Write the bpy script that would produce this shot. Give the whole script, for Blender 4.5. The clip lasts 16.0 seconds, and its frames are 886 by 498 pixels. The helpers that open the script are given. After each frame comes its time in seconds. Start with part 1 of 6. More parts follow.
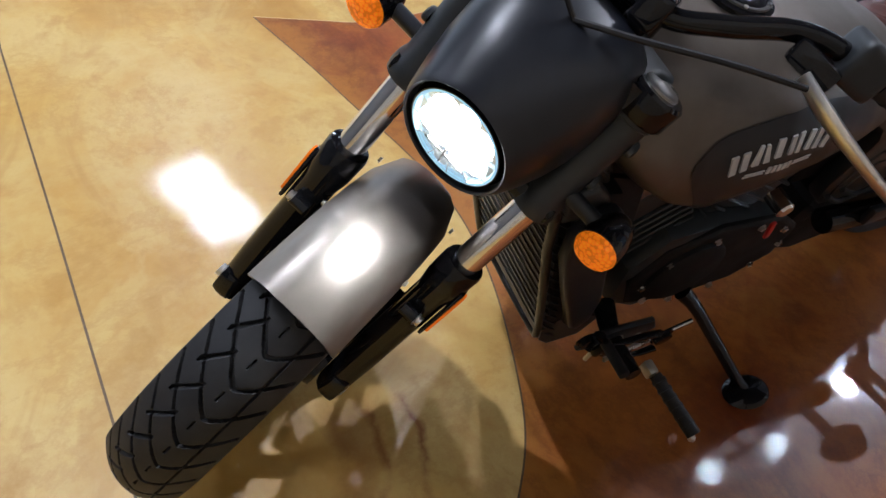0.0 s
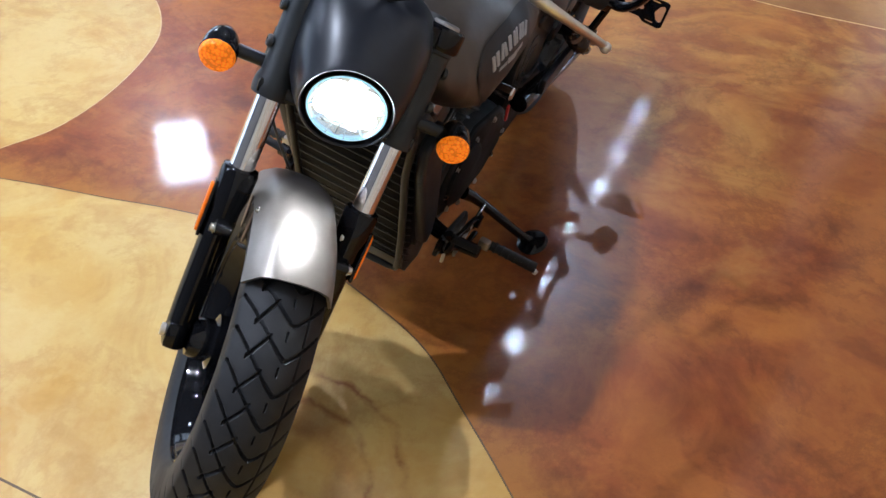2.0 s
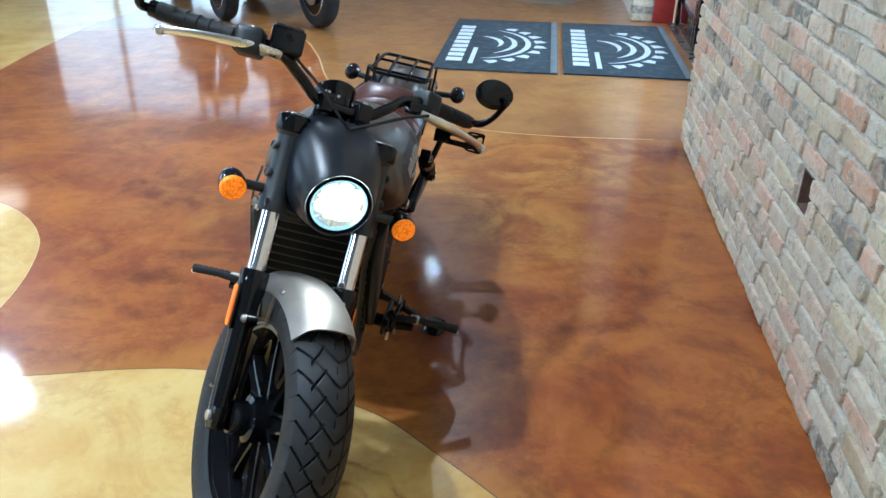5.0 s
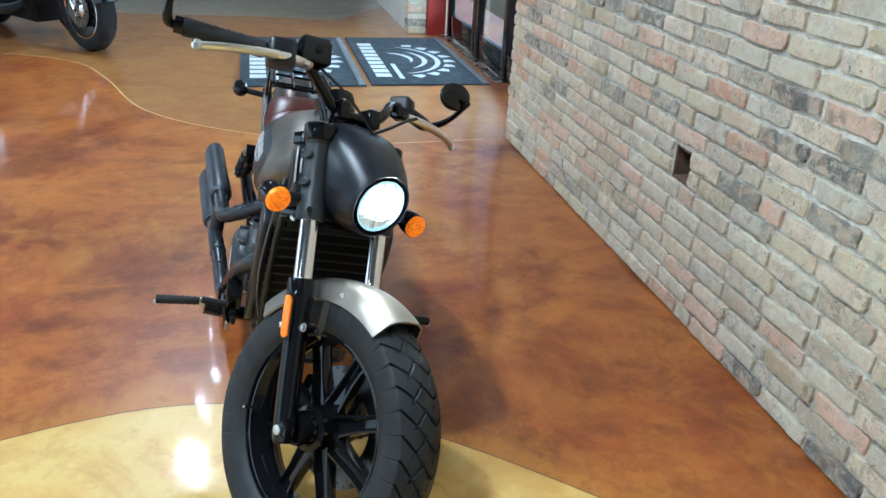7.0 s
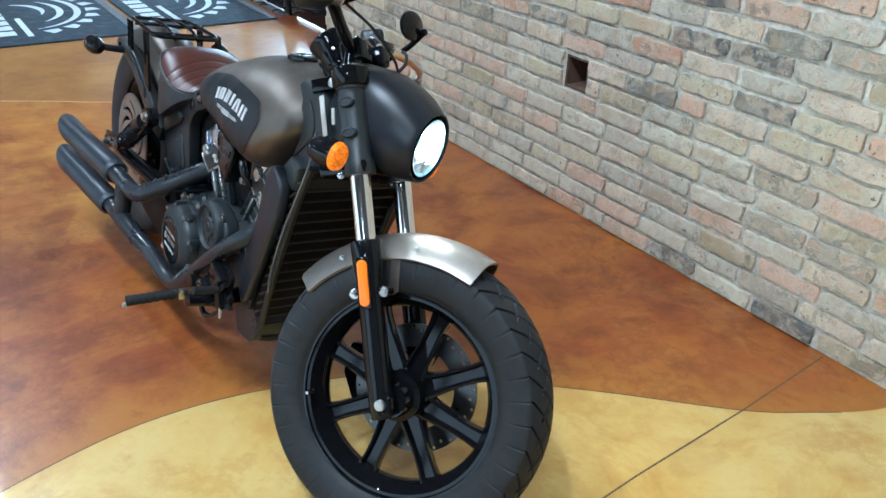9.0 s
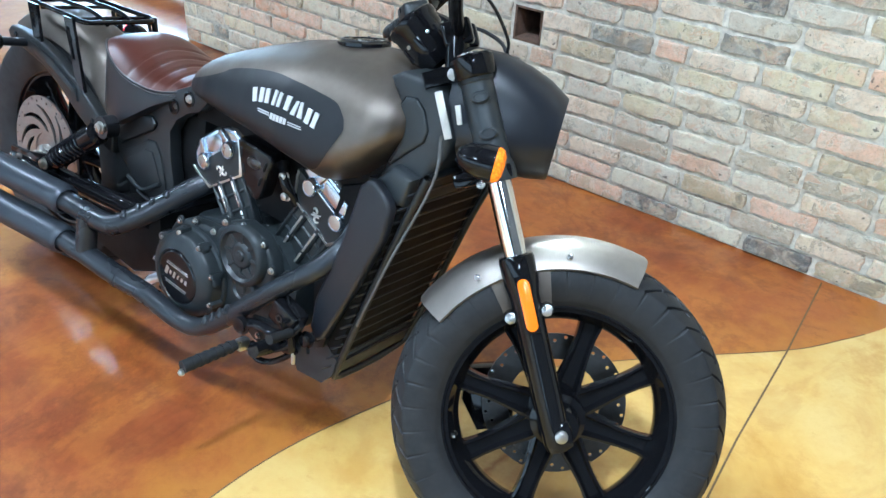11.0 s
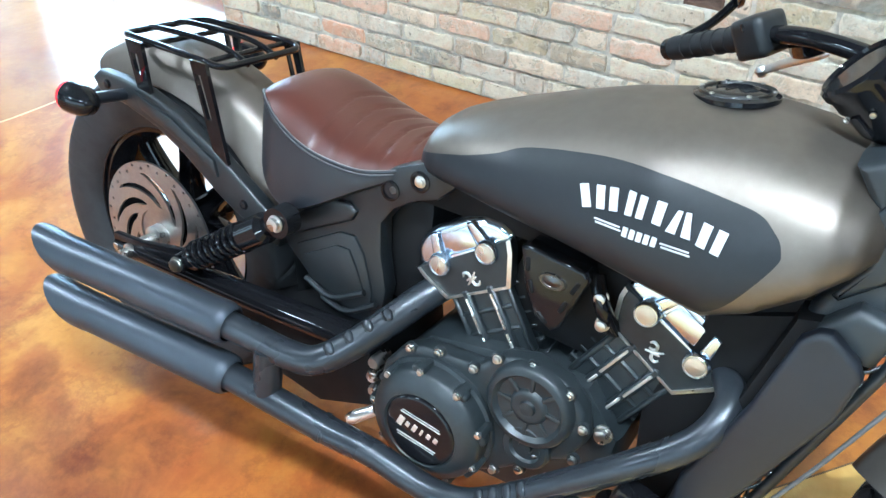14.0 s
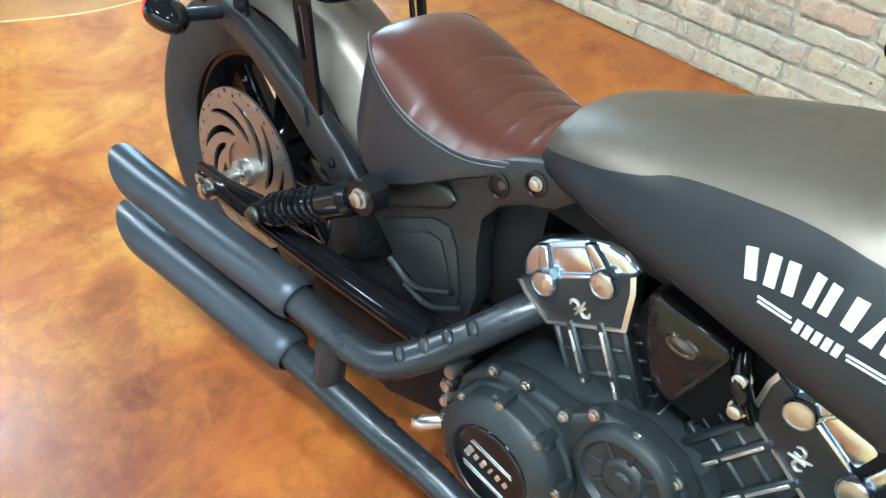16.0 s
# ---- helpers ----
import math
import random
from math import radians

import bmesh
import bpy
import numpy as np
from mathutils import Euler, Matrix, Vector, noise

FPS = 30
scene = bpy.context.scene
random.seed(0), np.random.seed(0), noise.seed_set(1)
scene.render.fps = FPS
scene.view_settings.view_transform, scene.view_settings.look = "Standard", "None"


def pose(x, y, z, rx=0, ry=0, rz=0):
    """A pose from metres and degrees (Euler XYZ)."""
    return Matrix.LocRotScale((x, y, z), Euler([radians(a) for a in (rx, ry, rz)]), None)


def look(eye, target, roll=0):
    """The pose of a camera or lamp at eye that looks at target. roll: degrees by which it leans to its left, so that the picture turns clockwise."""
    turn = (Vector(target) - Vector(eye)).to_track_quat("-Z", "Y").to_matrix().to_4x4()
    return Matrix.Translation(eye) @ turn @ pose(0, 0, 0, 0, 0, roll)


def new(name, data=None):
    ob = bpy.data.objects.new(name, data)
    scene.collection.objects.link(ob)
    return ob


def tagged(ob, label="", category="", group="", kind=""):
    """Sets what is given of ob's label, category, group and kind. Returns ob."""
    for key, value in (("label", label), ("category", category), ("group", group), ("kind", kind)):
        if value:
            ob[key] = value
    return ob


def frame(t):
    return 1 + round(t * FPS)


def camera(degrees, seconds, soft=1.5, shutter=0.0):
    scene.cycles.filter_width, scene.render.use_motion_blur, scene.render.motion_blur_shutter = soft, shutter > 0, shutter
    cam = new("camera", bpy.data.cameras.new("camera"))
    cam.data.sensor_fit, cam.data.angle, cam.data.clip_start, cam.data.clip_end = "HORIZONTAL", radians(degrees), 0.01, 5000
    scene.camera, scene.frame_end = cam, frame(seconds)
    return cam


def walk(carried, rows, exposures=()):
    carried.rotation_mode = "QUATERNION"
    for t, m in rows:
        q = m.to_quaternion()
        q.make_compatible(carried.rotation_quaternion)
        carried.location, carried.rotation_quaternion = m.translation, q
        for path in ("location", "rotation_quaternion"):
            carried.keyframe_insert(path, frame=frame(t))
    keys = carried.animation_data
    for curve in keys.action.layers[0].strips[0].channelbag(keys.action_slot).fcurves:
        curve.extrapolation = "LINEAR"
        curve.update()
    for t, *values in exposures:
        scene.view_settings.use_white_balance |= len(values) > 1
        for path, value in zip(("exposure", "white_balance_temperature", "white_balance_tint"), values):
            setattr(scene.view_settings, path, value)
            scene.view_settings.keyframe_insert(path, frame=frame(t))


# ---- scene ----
cam = camera(59.2, 16.0)
PATH = [
    (0, (0.186, 0.706, 1.288), (-0.549, -0.443, -0.175), 10.1),
    (0.5, (0.293, 0.665, 1.302), (-0.614, -0.335, -0.174), 10.4),
    (1, (0.395, 0.66, 1.323), (-0.735, -0.174, -0.101), 6.8),
    (1.5, (0.558, 0.672, 1.349), (-0.719, -0.043, -0.014), 4.1),
    (2, (0.682, 0.696, 1.371), (-0.688, 0.082, 0.049), 4.2),
    (2.5, (0.733, 0.711, 1.38), (-0.688, 0.123, 0.102), 2.9),
    (3, (0.826, 0.684, 1.389), (-0.644, 0.146, 0.144), 1.9),
    (3.5, (0.959, 0.722, 1.407), (-0.572, 0.198, 0.231), 0.3),
    (4, (1.076, 0.73, 1.443), (-0.558, 0.271, 0.384), 0.1),
    (4.2, (1.138, 0.702, 1.432), (-0.538, 0.29, 0.421), 0.0),
    (6.3, (1.332, 0.177, 1.418), (-0.458, 0.39, 0.55), 3.1),
    (6.5, (1.341, 0.098, 1.41), (-0.438, 0.408, 0.552), 3.2),
    (7, (1.393, -0.1, 1.409), (-0.358, 0.339, 0.548), 3.1),
    (7.5, (1.358, -0.222, 1.387), (-0.336, 0.364, 0.5), 3.9),
    (8, (1.252, -0.361, 1.376), (-0.375, 0.357, 0.462), 4.0),
    (8.5, (1.137, -0.511, 1.364), (-0.407, 0.343, 0.423), 3.5),
    (8.7, (1.106, -0.594, 1.359), (-0.384, 0.341, 0.408), 3.3),
    (10.8, (0.5, -0.947, 1.329), (-0.534, 0.378, 0.245), 3.7),
    (11, (0.435, -0.997, 1.328), (-0.552, 0.366, 0.246), 3.9),
    (11.5, (0.312, -1.06, 1.332), (-0.604, 0.342, 0.239), 4.3),
    (12, (0.15, -1.026, 1.321), (-0.79, 0.352, 0.217), 2.6),
    (12.5, (-0.005, -0.982, 1.314), (-0.945, 0.379, 0.19), 1.9),
    (13, (-0.165, -0.962, 1.309), (-1.001, 0.435, 0.148), 2.9),
    (13.5, (-0.296, -0.936, 1.303), (-1.071, 0.457, 0.095), 2.1),
    (14, (-0.386, -0.842, 1.285), (-1.258, 0.471, 0.053), -0.1),
    (14.5, (-0.465, -0.711, 1.27), (-1.496, 0.468, 0.025), 0.5),
    (15, (-0.512, -0.654, 1.261), (-1.624, 0.391, -0.032), 0.7),
    (15.5, (-0.536, -0.644, 1.252), (-1.606, 0.359, -0.108), 1.3),
    (16, (-0.525, -0.633, 1.246), (-1.526, 0.372, -0.164), 1.5),
]
EXPOSURES = [(0, 0.3, 5900, 12), (0.7, 0.25, 5850, 12), (2.0, 0.65, 5620, 11), (4, 0.82, 5200, 1), (7, 0.78, 5380, -3), (8.5, 0.7, 5320, -3), (11, 1.15, 5200, -2), (13, 1.55, 5250, -3), (14.5, 1.65, 5450, -6), (16, 1.56, 5680, -10)]
walk(cam, [(t, look(eye, target, roll)) for t, eye, target, roll in PATH], EXPOSURES)

# ---- world and light ----
CEIL = 4.5
HANG = 3.0  # height of the hung light panels
world = bpy.data.worlds.new("world")
scene.world = world
world.use_nodes = True
wn = world.node_tree.nodes
wsky = wn.new("ShaderNodeTexSky")
wsky.sky_type, wsky.sun_disc = "NISHITA", False
wsky.sun_elevation, wsky.sun_rotation = radians(40), radians(200)
world.node_tree.links.new(wsky.outputs[0], wn["Background"].inputs[0])
wn["Background"].inputs[1].default_value = 0.12


# ---- materials ----
def mat(name, color, rough=0.5, metal=0.0, coat=0.0, emit=None, power=0.0, spec=0.5):
    m = bpy.data.materials.new(name)
    m.use_nodes = True
    b = m.node_tree.nodes["Principled BSDF"]
    b.inputs["Base Color"].default_value = (*color, 1)
    b.inputs["Roughness"].default_value = rough
    b.inputs["Metallic"].default_value = metal
    b.inputs["Coat Weight"].default_value = coat
    b.inputs["Coat Roughness"].default_value = 0.06
    b.inputs["Specular IOR Level"].default_value = spec
    if emit:
        b.inputs["Emission Color"].default_value = (*emit, 1)
        b.inputs["Emission Strength"].default_value = power
    return m


def node(m, kind, **values):
    n = m.node_tree.nodes.new(kind)
    for key, value in values.items():
        if key in n.inputs:
            n.inputs[key].default_value = value
    return n


def link(m, a, b):
    m.node_tree.links.new(a, b)


def coords(m):
    return node(m, "ShaderNodeTexCoord").outputs["Object"]


def noise_tex(m, scale, detail=6.0, rough=0.6, warp=0.0, vector=None):
    n = node(m, "ShaderNodeTexNoise", Scale=scale, Detail=detail, Roughness=rough, Distortion=warp)
    link(m, vector or coords(m), n.inputs["Vector"])
    return n.outputs["Fac"]


def ramp(m, fac, stops):
    r = m.node_tree.nodes.new("ShaderNodeValToRGB")
    e = r.color_ramp.elements
    while len(e) < len(stops):
        e.new(0.5)
    for el, (pos, col) in zip(e, stops):
        el.position, el.color = pos, (*col, 1)
    link(m, fac, r.inputs["Fac"])
    return r.outputs["Color"]


def mix(m, fac, a, b, mode="MIX"):
    n = m.node_tree.nodes.new("ShaderNodeMix")
    n.data_type, n.blend_type = "RGBA", mode
    for sock, v in ((n.inputs[0], fac), (n.inputs[6], a), (n.inputs[7], b)):
        if isinstance(v, (int, float)):
            sock.default_value = v
        elif isinstance(v, tuple):
            sock.default_value = (*v, 1)
        else:
            link(m, v, sock)
    return n.outputs[2]


def span(m, fac, lo, hi, a=0.0, b=1.0):
    n = node(m, "ShaderNodeMapRange")
    for k, v in zip((1, 2, 3, 4), (lo, hi, a, b)):
        n.inputs[k].default_value = v
    link(m, fac, n.inputs[0])
    return n.outputs[0]


def bump(m, height, strength=0.2, distance=0.002):
    b = m.node_tree.nodes["Principled BSDF"]
    n = node(m, "ShaderNodeBump", Strength=strength, Distance=distance)
    link(m, height, n.inputs["Height"])
    link(m, n.outputs[0], b.inputs["Normal"])
    link(m, n.outputs[0], b.inputs["Coat Normal"])


def bsdf(m):
    return m.node_tree.nodes["Principled BSDF"]


def wear(m, color, amount=0.25, scale=40.0, rough=None, grain=0.05):
    """Slight variation of colour and gloss at two scales."""
    a, b = noise_tex(m, scale), noise_tex(m, scale / 9, 4)
    dark = tuple(c * (1 - amount) for c in color)
    light = tuple(min(1, c * (1 + amount)) for c in color)
    col = mix(m, span(m, a, 0.3, 0.7), dark, light)
    col = mix(m, span(m, b, 0.35, 0.7, 0, 0.5), col, dark)
    link(m, col, bsdf(m).inputs["Base Color"])
    if rough is not None:
        link(m, span(m, b, 0.3, 0.7, rough * 0.8, rough * 1.25), bsdf(m).inputs["Roughness"])
    if grain:
        bump(m, noise_tex(m, scale * 12, 3), grain, 0.001)
    return m


def worn(name, color, rough, metal=0.0, amount=0.2, scale=30.0, grain=0.04, coat=0.0, spec=0.5):
    return wear(mat(name, color, rough, metal, coat, spec=spec), color, amount, scale, rough, grain)


def stained(name, tones, vein, gloss=0.042, pour=None, bleed=None, spill_rings=None, coat=0.60):
    """Acid-stained, sealed concrete: soft clouds of several tones, blotches, a glossy sealer."""
    m = mat(name, tones[1], 0.36, 0, coat, spec=0.36)
    big = noise_tex(m, 0.9, 6, 0.58, 0.2)
    mid = noise_tex(m, 3.2, 9, 0.66, 0.35)
    fine = noise_tex(m, 45, 6, 0.72)
    col = ramp(m, big, [(0.38, tones[0]), (0.46, tones[1]), (0.54, tones[2]), (0.64, tones[3])])
    col2 = ramp(m, mid, [(0.34, tones[3]), (0.46, tones[1]), (0.56, tones[2]), (0.68, tones[0])])
    col = mix(m, 0.45, col, col2)
    # brushed, folded streaks left by the stain as it was worked
    lie = node(m, "ShaderNodeMapping")
    lie.inputs["Scale"].default_value = (1.7, 1.0, 1.0)
    lie.inputs["Rotation"].default_value = (0, 0, radians(14))
    link(m, coords(m), lie.inputs["Vector"])
    folds = noise_tex(m, 1.6, 8, 0.58, 2.2, lie.outputs[0])
    col = mix(m, span(m, folds, 0.53, 0.60, 0, 0.42), col, tones[2])
    col = mix(m, span(m, folds, 0.46, 0.38, 0, 0.30), col, tones[0])
    if pour:
        # a golden pour that spreads softly round one place
        off = node(m, "ShaderNodeVectorMath")
        off.operation = "DISTANCE"
        link(m, coords(m), off.inputs[0])
        off.inputs[1].default_value = (pour[0], pour[1], 0)
        reach = m.node_tree.nodes.new("ShaderNodeMath")
        reach.operation = "ADD"
        link(m, off.outputs["Value"], reach.inputs[0])
        link(m, span(m, noise_tex(m, 1.6, 8, 0.65), 0.3, 0.7, -0.9, 0.9), reach.inputs[1])
        col = mix(m, span(m, reach.outputs[0], 0.3, pour[2], 0.75, 0), col, mix(m, span(m, folds, 0.43, 0.60), pour[3], pour[4]))
    if bleed:
        # the neighbouring stain has run under the scored line
        near = node(m, "ShaderNodeAttribute")
        near.attribute_name = "bleed"
        run = m.node_tree.nodes.new("ShaderNodeMath")
        run.operation = "ADD"
        link(m, near.outputs["Fac"], run.inputs[0])
        link(m, span(m, noise_tex(m, 5.5, 8, 0.68, 0.4), 0.35, 0.65, -0.55, 0.30), run.inputs[1])
        col = mix(m, span(m, run.outputs[0], 0.05, 0.85, 0, 0.85), col, bleed)
    rim = noise_tex(m, 2.1, 10, 0.72, 0.2)
    col = mix(m, span(m, rim, 0.58, 0.72, 0, 0.6), col, vein)
    edge = ramp(m, rim, [(0.50, (0, 0, 0)), (0.535, (1, 1, 1)), (0.57, (0, 0, 0))])
    col = mix(m, span(m, edge, 0, 1, 0, 0.28), col, tones[0])
    col = mix(m, span(m, fine, 0.45, 0.75, 0, 0.13), col, tones[0])
    if spill_rings:
        # broken brown rings: the pattern of the headlight's spill, put into the colour
        off = node(m, "ShaderNodeVectorMath")
        off.operation = "DISTANCE"
        link(m, coords(m), off.inputs[0])
        off.inputs[1].default_value = (spill_rings[0], spill_rings[1], 0)
        way = m.node_tree.nodes.new("ShaderNodeMath")
        way.operation = "ADD"
        link(m, off.outputs["Value"], way.inputs[0])
        link(m, span(m, noise_tex(m, 9, 4, 0.6), 0.3, 0.7, -0.014, 0.014), way.inputs[1])
        rings = ramp(m, span(m, way.outputs[0], 0.0, 0.5), [(p, (v, v, v)) for p, v in ((0.24, 0.0), (0.30, 0.55), (0.40, 0.25), (0.425, 0.75), (0.45, 0.1), (0.55, 0.12), (0.572, 0.9), (0.60, 0.0))])
        rings = mix(m, 1.0, rings, span(m, noise_tex(m, 7, 5, 0.6), 0.40, 0.56, 0.1, 1.0), "MULTIPLY")
        sep = node(m, "ShaderNodeSeparateXYZ")
        link(m, coords(m), sep.inputs[0])
        rings = mix(m, 1.0, rings, span(m, sep.outputs["X"], 0.0, 0.10, 1, 0), "MULTIPLY")
        rings = mix(m, 1.0, rings, span(m, sep.outputs["Y"], -0.06, 0.03, 0, 1), "MULTIPLY")
        col = mix(m, rings, col, (0.20, 0.055, 0.014))
    spots = node(m, "ShaderNodeTexVoronoi", Scale=2.6)
    link(m, coords(m), spots.inputs["Vector"])
    col = mix(m, span(m, spots.outputs["Distance"], 0.015, 0.04, 0.7, 0), col, vein)
    link(m, col, bsdf(m).inputs["Base Color"])
    link(m, span(m, noise_tex(m, 11, 6, 0.7), 0.35, 0.68, gloss * 0.6, gloss * 2.1), bsdf(m).inputs["Coat Roughness"])
    link(m, span(m, noise_tex(m, 7, 6, 0.7), 0.35, 0.68, 0.31, 0.42), bsdf(m).inputs["Roughness"])
    bump(m, mix(m, 0.45, noise_tex(m, 14, 2, 0.5), noise_tex(m, 90, 2, 0.6)), 0.055, 0.006)
    return m


YELLOW = stained("stained_concrete_yellow", [(0.364, 0.175, 0.032), (0.532, 0.329, 0.087), (0.588, 0.420, 0.154), (0.462, 0.252, 0.050)], (0.385, 0.175, 0.032), spill_rings=(0.06, 0.06))
BROWN = stained("stained_concrete_brown", [(0.083, 0.014, 0.005), (0.240, 0.058, 0.013), (0.370, 0.124, 0.022), (0.168, 0.034, 0.009)], (0.396, 0.185, 0.048), pour=(-2.35, 0.25, 1.25, (0.300, 0.100, 0.018), (0.450, 0.225, 0.044)), bleed=(0.356, 0.139, 0.022))
RUST = stained("stained_concrete_rust", gloss=0.12, coat=0.9, tones=[(0.185, 0.066, 0.018), (0.275, 0.110, 0.026), (0.340, 0.160, 0.040), (0.225, 0.084, 0.020)], vein=(0.210, 0.090, 0.022))
GREY = stained("stained_concrete_grey", [(0.154, 0.126, 0.091), (0.210, 0.175, 0.126), (0.252, 0.217, 0.161), (0.182, 0.147, 0.105)], (0.126, 0.098, 0.070))
JOINT = worn("joint_line", (0.12, 0.07, 0.03), 0.6)
PALE_LINE = worn("pale_line", (0.55, 0.36, 0.16), 0.4)


def brick_material(name, island=False):
    m = mat(name, (0.450, 0.378, 0.297), 0.85)
    info = node(m, "ShaderNodeNewGeometry") if island else node(m, "ShaderNodeObjectInfo")
    r = m.node_tree.nodes.new("ShaderNodeValToRGB")
    r.color_ramp.interpolation = "CONSTANT"
    tones = [(0, (0.648, 0.594, 0.468)), (0.14, (0.648, 0.576, 0.396)), (0.26, (0.720, 0.477, 0.351)), (0.36, (0.594, 0.558, 0.468)), (0.48, (0.756, 0.630, 0.486)),
             (0.58, (0.468, 0.405, 0.315)), (0.66, (0.612, 0.342, 0.225)), (0.74, (0.720, 0.675, 0.540)), (0.83, (0.198, 0.198, 0.180)), (0.90, (0.486, 0.405, 0.261)), (0.965, (0.117, 0.117, 0.117))]
    e = r.color_ramp.elements
    while len(e) < len(tones):
        e.new(0.5)
    for el, (pos, col) in zip(e, tones):
        el.position, el.color = pos, (*col, 1)
    link(m, info.outputs["Random Per Island" if island else "Random"], r.inputs["Fac"])
    geo = m.node_tree.nodes.new("ShaderNodeNewGeometry")
    pos = geo.outputs["Position"]
    blotch, grit, stain = noise_tex(m, 16, 9, 0.72, 0.8, pos), noise_tex(m, 130, 6, 0.8, 0, pos), noise_tex(m, 6, 8, 0.7, 0.5, pos)
    pale, pit = noise_tex(m, 30, 8, 0.75, 0.3, pos), noise_tex(m, 55, 3, 0.6, 0, pos)
    # burnt and bleached patches: parts of a face take another brick's tone
    shift = m.node_tree.nodes.new("ShaderNodeMath")
    shift.operation = "ADD"
    link(m, info.outputs["Random Per Island" if island else "Random"], shift.inputs[0])
    link(m, span(m, noise_tex(m, 11, 5, 0.6, 0.7, pos), 0.42, 0.62, 0.0, 0.62), shift.inputs[1])
    wrap = m.node_tree.nodes.new("ShaderNodeMath")
    wrap.operation = "FRACT"
    link(m, shift.outputs[0], wrap.inputs[0])
    r2 = m.node_tree.nodes.new("ShaderNodeValToRGB")
    e2 = r2.color_ramp.elements
    while len(e2) < len(tones):
        e2.new(0.5)
    for el, (at_, tone) in zip(e2, tones):
        el.position, el.color = at_, (*tone, 1)
    link(m, wrap.outputs[0], r2.inputs["Fac"])
    col = mix(m, span(m, noise_tex(m, 19, 4, 0.6, 0.5, pos), 0.45, 0.55, 0.05, 0.6), r.outputs["Color"], r2.outputs["Color"])
    col = mix(m, span(m, blotch, 0.50, 0.60, 0, 0.30), col, (0.756, 0.720, 0.630))
    # smears of old mortar over the faces, and rosy or ochre patches in the clay
    smear, warm = noise_tex(m, 9, 8, 0.75, 0.6, pos), noise_tex(m, 21, 5, 0.6, 0.3, pos)
    col = mix(m, span(m, warm, 0.50, 0.66, 0, 0.5), col, (0.522, 0.369, 0.243))
    col = mix(m, span(m, smear, 0.50, 0.60, 0, 0.25), col, (0.648, 0.630, 0.558))
    col = mix(m, span(m, stain, 0.50, 0.66, 0, 0.4), col, (0.414, 0.297, 0.198))
    col = mix(m, span(m, pale, 0.53, 0.64, 0, 0.32), col, (0.270, 0.257, 0.225))
    col = mix(m, span(m, grit, 0.52, 0.70, 0, 0.4), col, (0.216, 0.189, 0.162))
    col = mix(m, span(m, pit, 0.66, 0.72, 0, 0.8), col, (0.090, 0.081, 0.072))
    # a slightly warm tone, even over the whole wall
    col = mix(m, 1.0, col, (0.985, 0.965, 0.925), "MULTIPLY")
    link(m, col, bsdf(m).inputs["Base Color"])
    bump(m, mix(m, 0.5, blotch, grit), 1.0, 0.013)
    return m


BRICK = brick_material("old_brick")
BRICK_REST = brick_material("old_brick_joined", True)
MORTAR = worn("mortar", (0.56, 0.52, 0.44), 0.95, 0, 0.35, 40, 0.6)
WHITE_BRICK = worn("white_painted_brick", (0.62, 0.60, 0.56), 0.8, 0, 0.2, 25, 0.4)
BRONZE = worn("bronze_smoke_paint", (0.135, 0.113, 0.094), 0.43, 0.75, 0.06, 60, 0.02)
# the same bronze, lightened for the light that falls on the front mudguard
BRONZE_LIT = worn("lit_bronze_smoke_paint", (0.200, 0.177, 0.155), 0.37, 0.75, 0.06, 60, 0.02)
SATIN = worn("satin_black_paint", (0.0095, 0.011, 0.0155), 0.37, 0.0, 0.15, 50, 0.02, spec=0.45)
PANEL = worn("matt_slate_panel", (0.0105, 0.0112, 0.0132), 0.42, 0.0, 0.1, 60, 0.02, spec=0.31)
SLATE = worn("matt_slate_casting", (0.019, 0.0225, 0.025), 0.42, 0.0, 0.15, 60, 0.05, spec=0.45)
CAST = worn("matt_black_casting", (0.0090, 0.0105, 0.0120), 0.36, 0.0, 0.3, 70, 0.10, spec=0.48)
GLOSS = worn("gloss_black_paint", (0.006, 0.006, 0.007), 0.055, 0.0, 0.1, 40, 0.0, 0.0, spec=0.30)
# near-black for gaps, slots and hidden parts; their shade is in the colour
DARK = worn("shaded_black", (0.0035, 0.0035, 0.004), 0.6, 0.0, 0.2, 50, 0.05, spec=0.2)
RUBBER = worn("tyre_rubber", (0.0175, 0.018, 0.0195), 0.55, 0.0, 0.3, 40, 0.12, spec=0.32)
GRIP = worn("grip_rubber", (0.011, 0.011, 0.012), 0.65, 0.0, 0.2, 40, 0.15, spec=0.35)
PIPE = worn("matt_black_exhaust", (0.044, 0.051, 0.062), 0.36, 0.5, 0.12, 22, 0.05)
HEADER = worn("satin_black_header_pipe", (0.024, 0.027, 0.032), 0.28, 0.35, 0.15, 50, 0.03, spec=0.5)
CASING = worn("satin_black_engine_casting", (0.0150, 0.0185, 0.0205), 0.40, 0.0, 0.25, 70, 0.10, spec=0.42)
ROCKER = worn("satin_chrome", (0.58, 0.65, 0.74), 0.16, 1.0, 0.08, 60, 0.03)
CHROME = worn("chrome", (0.86, 0.86, 0.86), 0.08, 1.0, 0.04, 40, 0.0)
STEEL = worn("brushed_steel", (0.55, 0.53, 0.50), 0.28, 1.0, 0.1, 80, 0.05)
LEVER = worn("polished_alloy", (0.74, 0.73, 0.72), 0.30, 1.0, 0.08, 60, 0.03)
WHITE_MARK = worn("white_print", (0.45, 0.45, 0.45), 0.4, 0.0, 0.05, 60, 0.0)
PALE_STRIP = worn("bare_pale_metal", (0.62, 0.61, 0.58), 0.5, 0.3, 0.2, 40, 0.05)
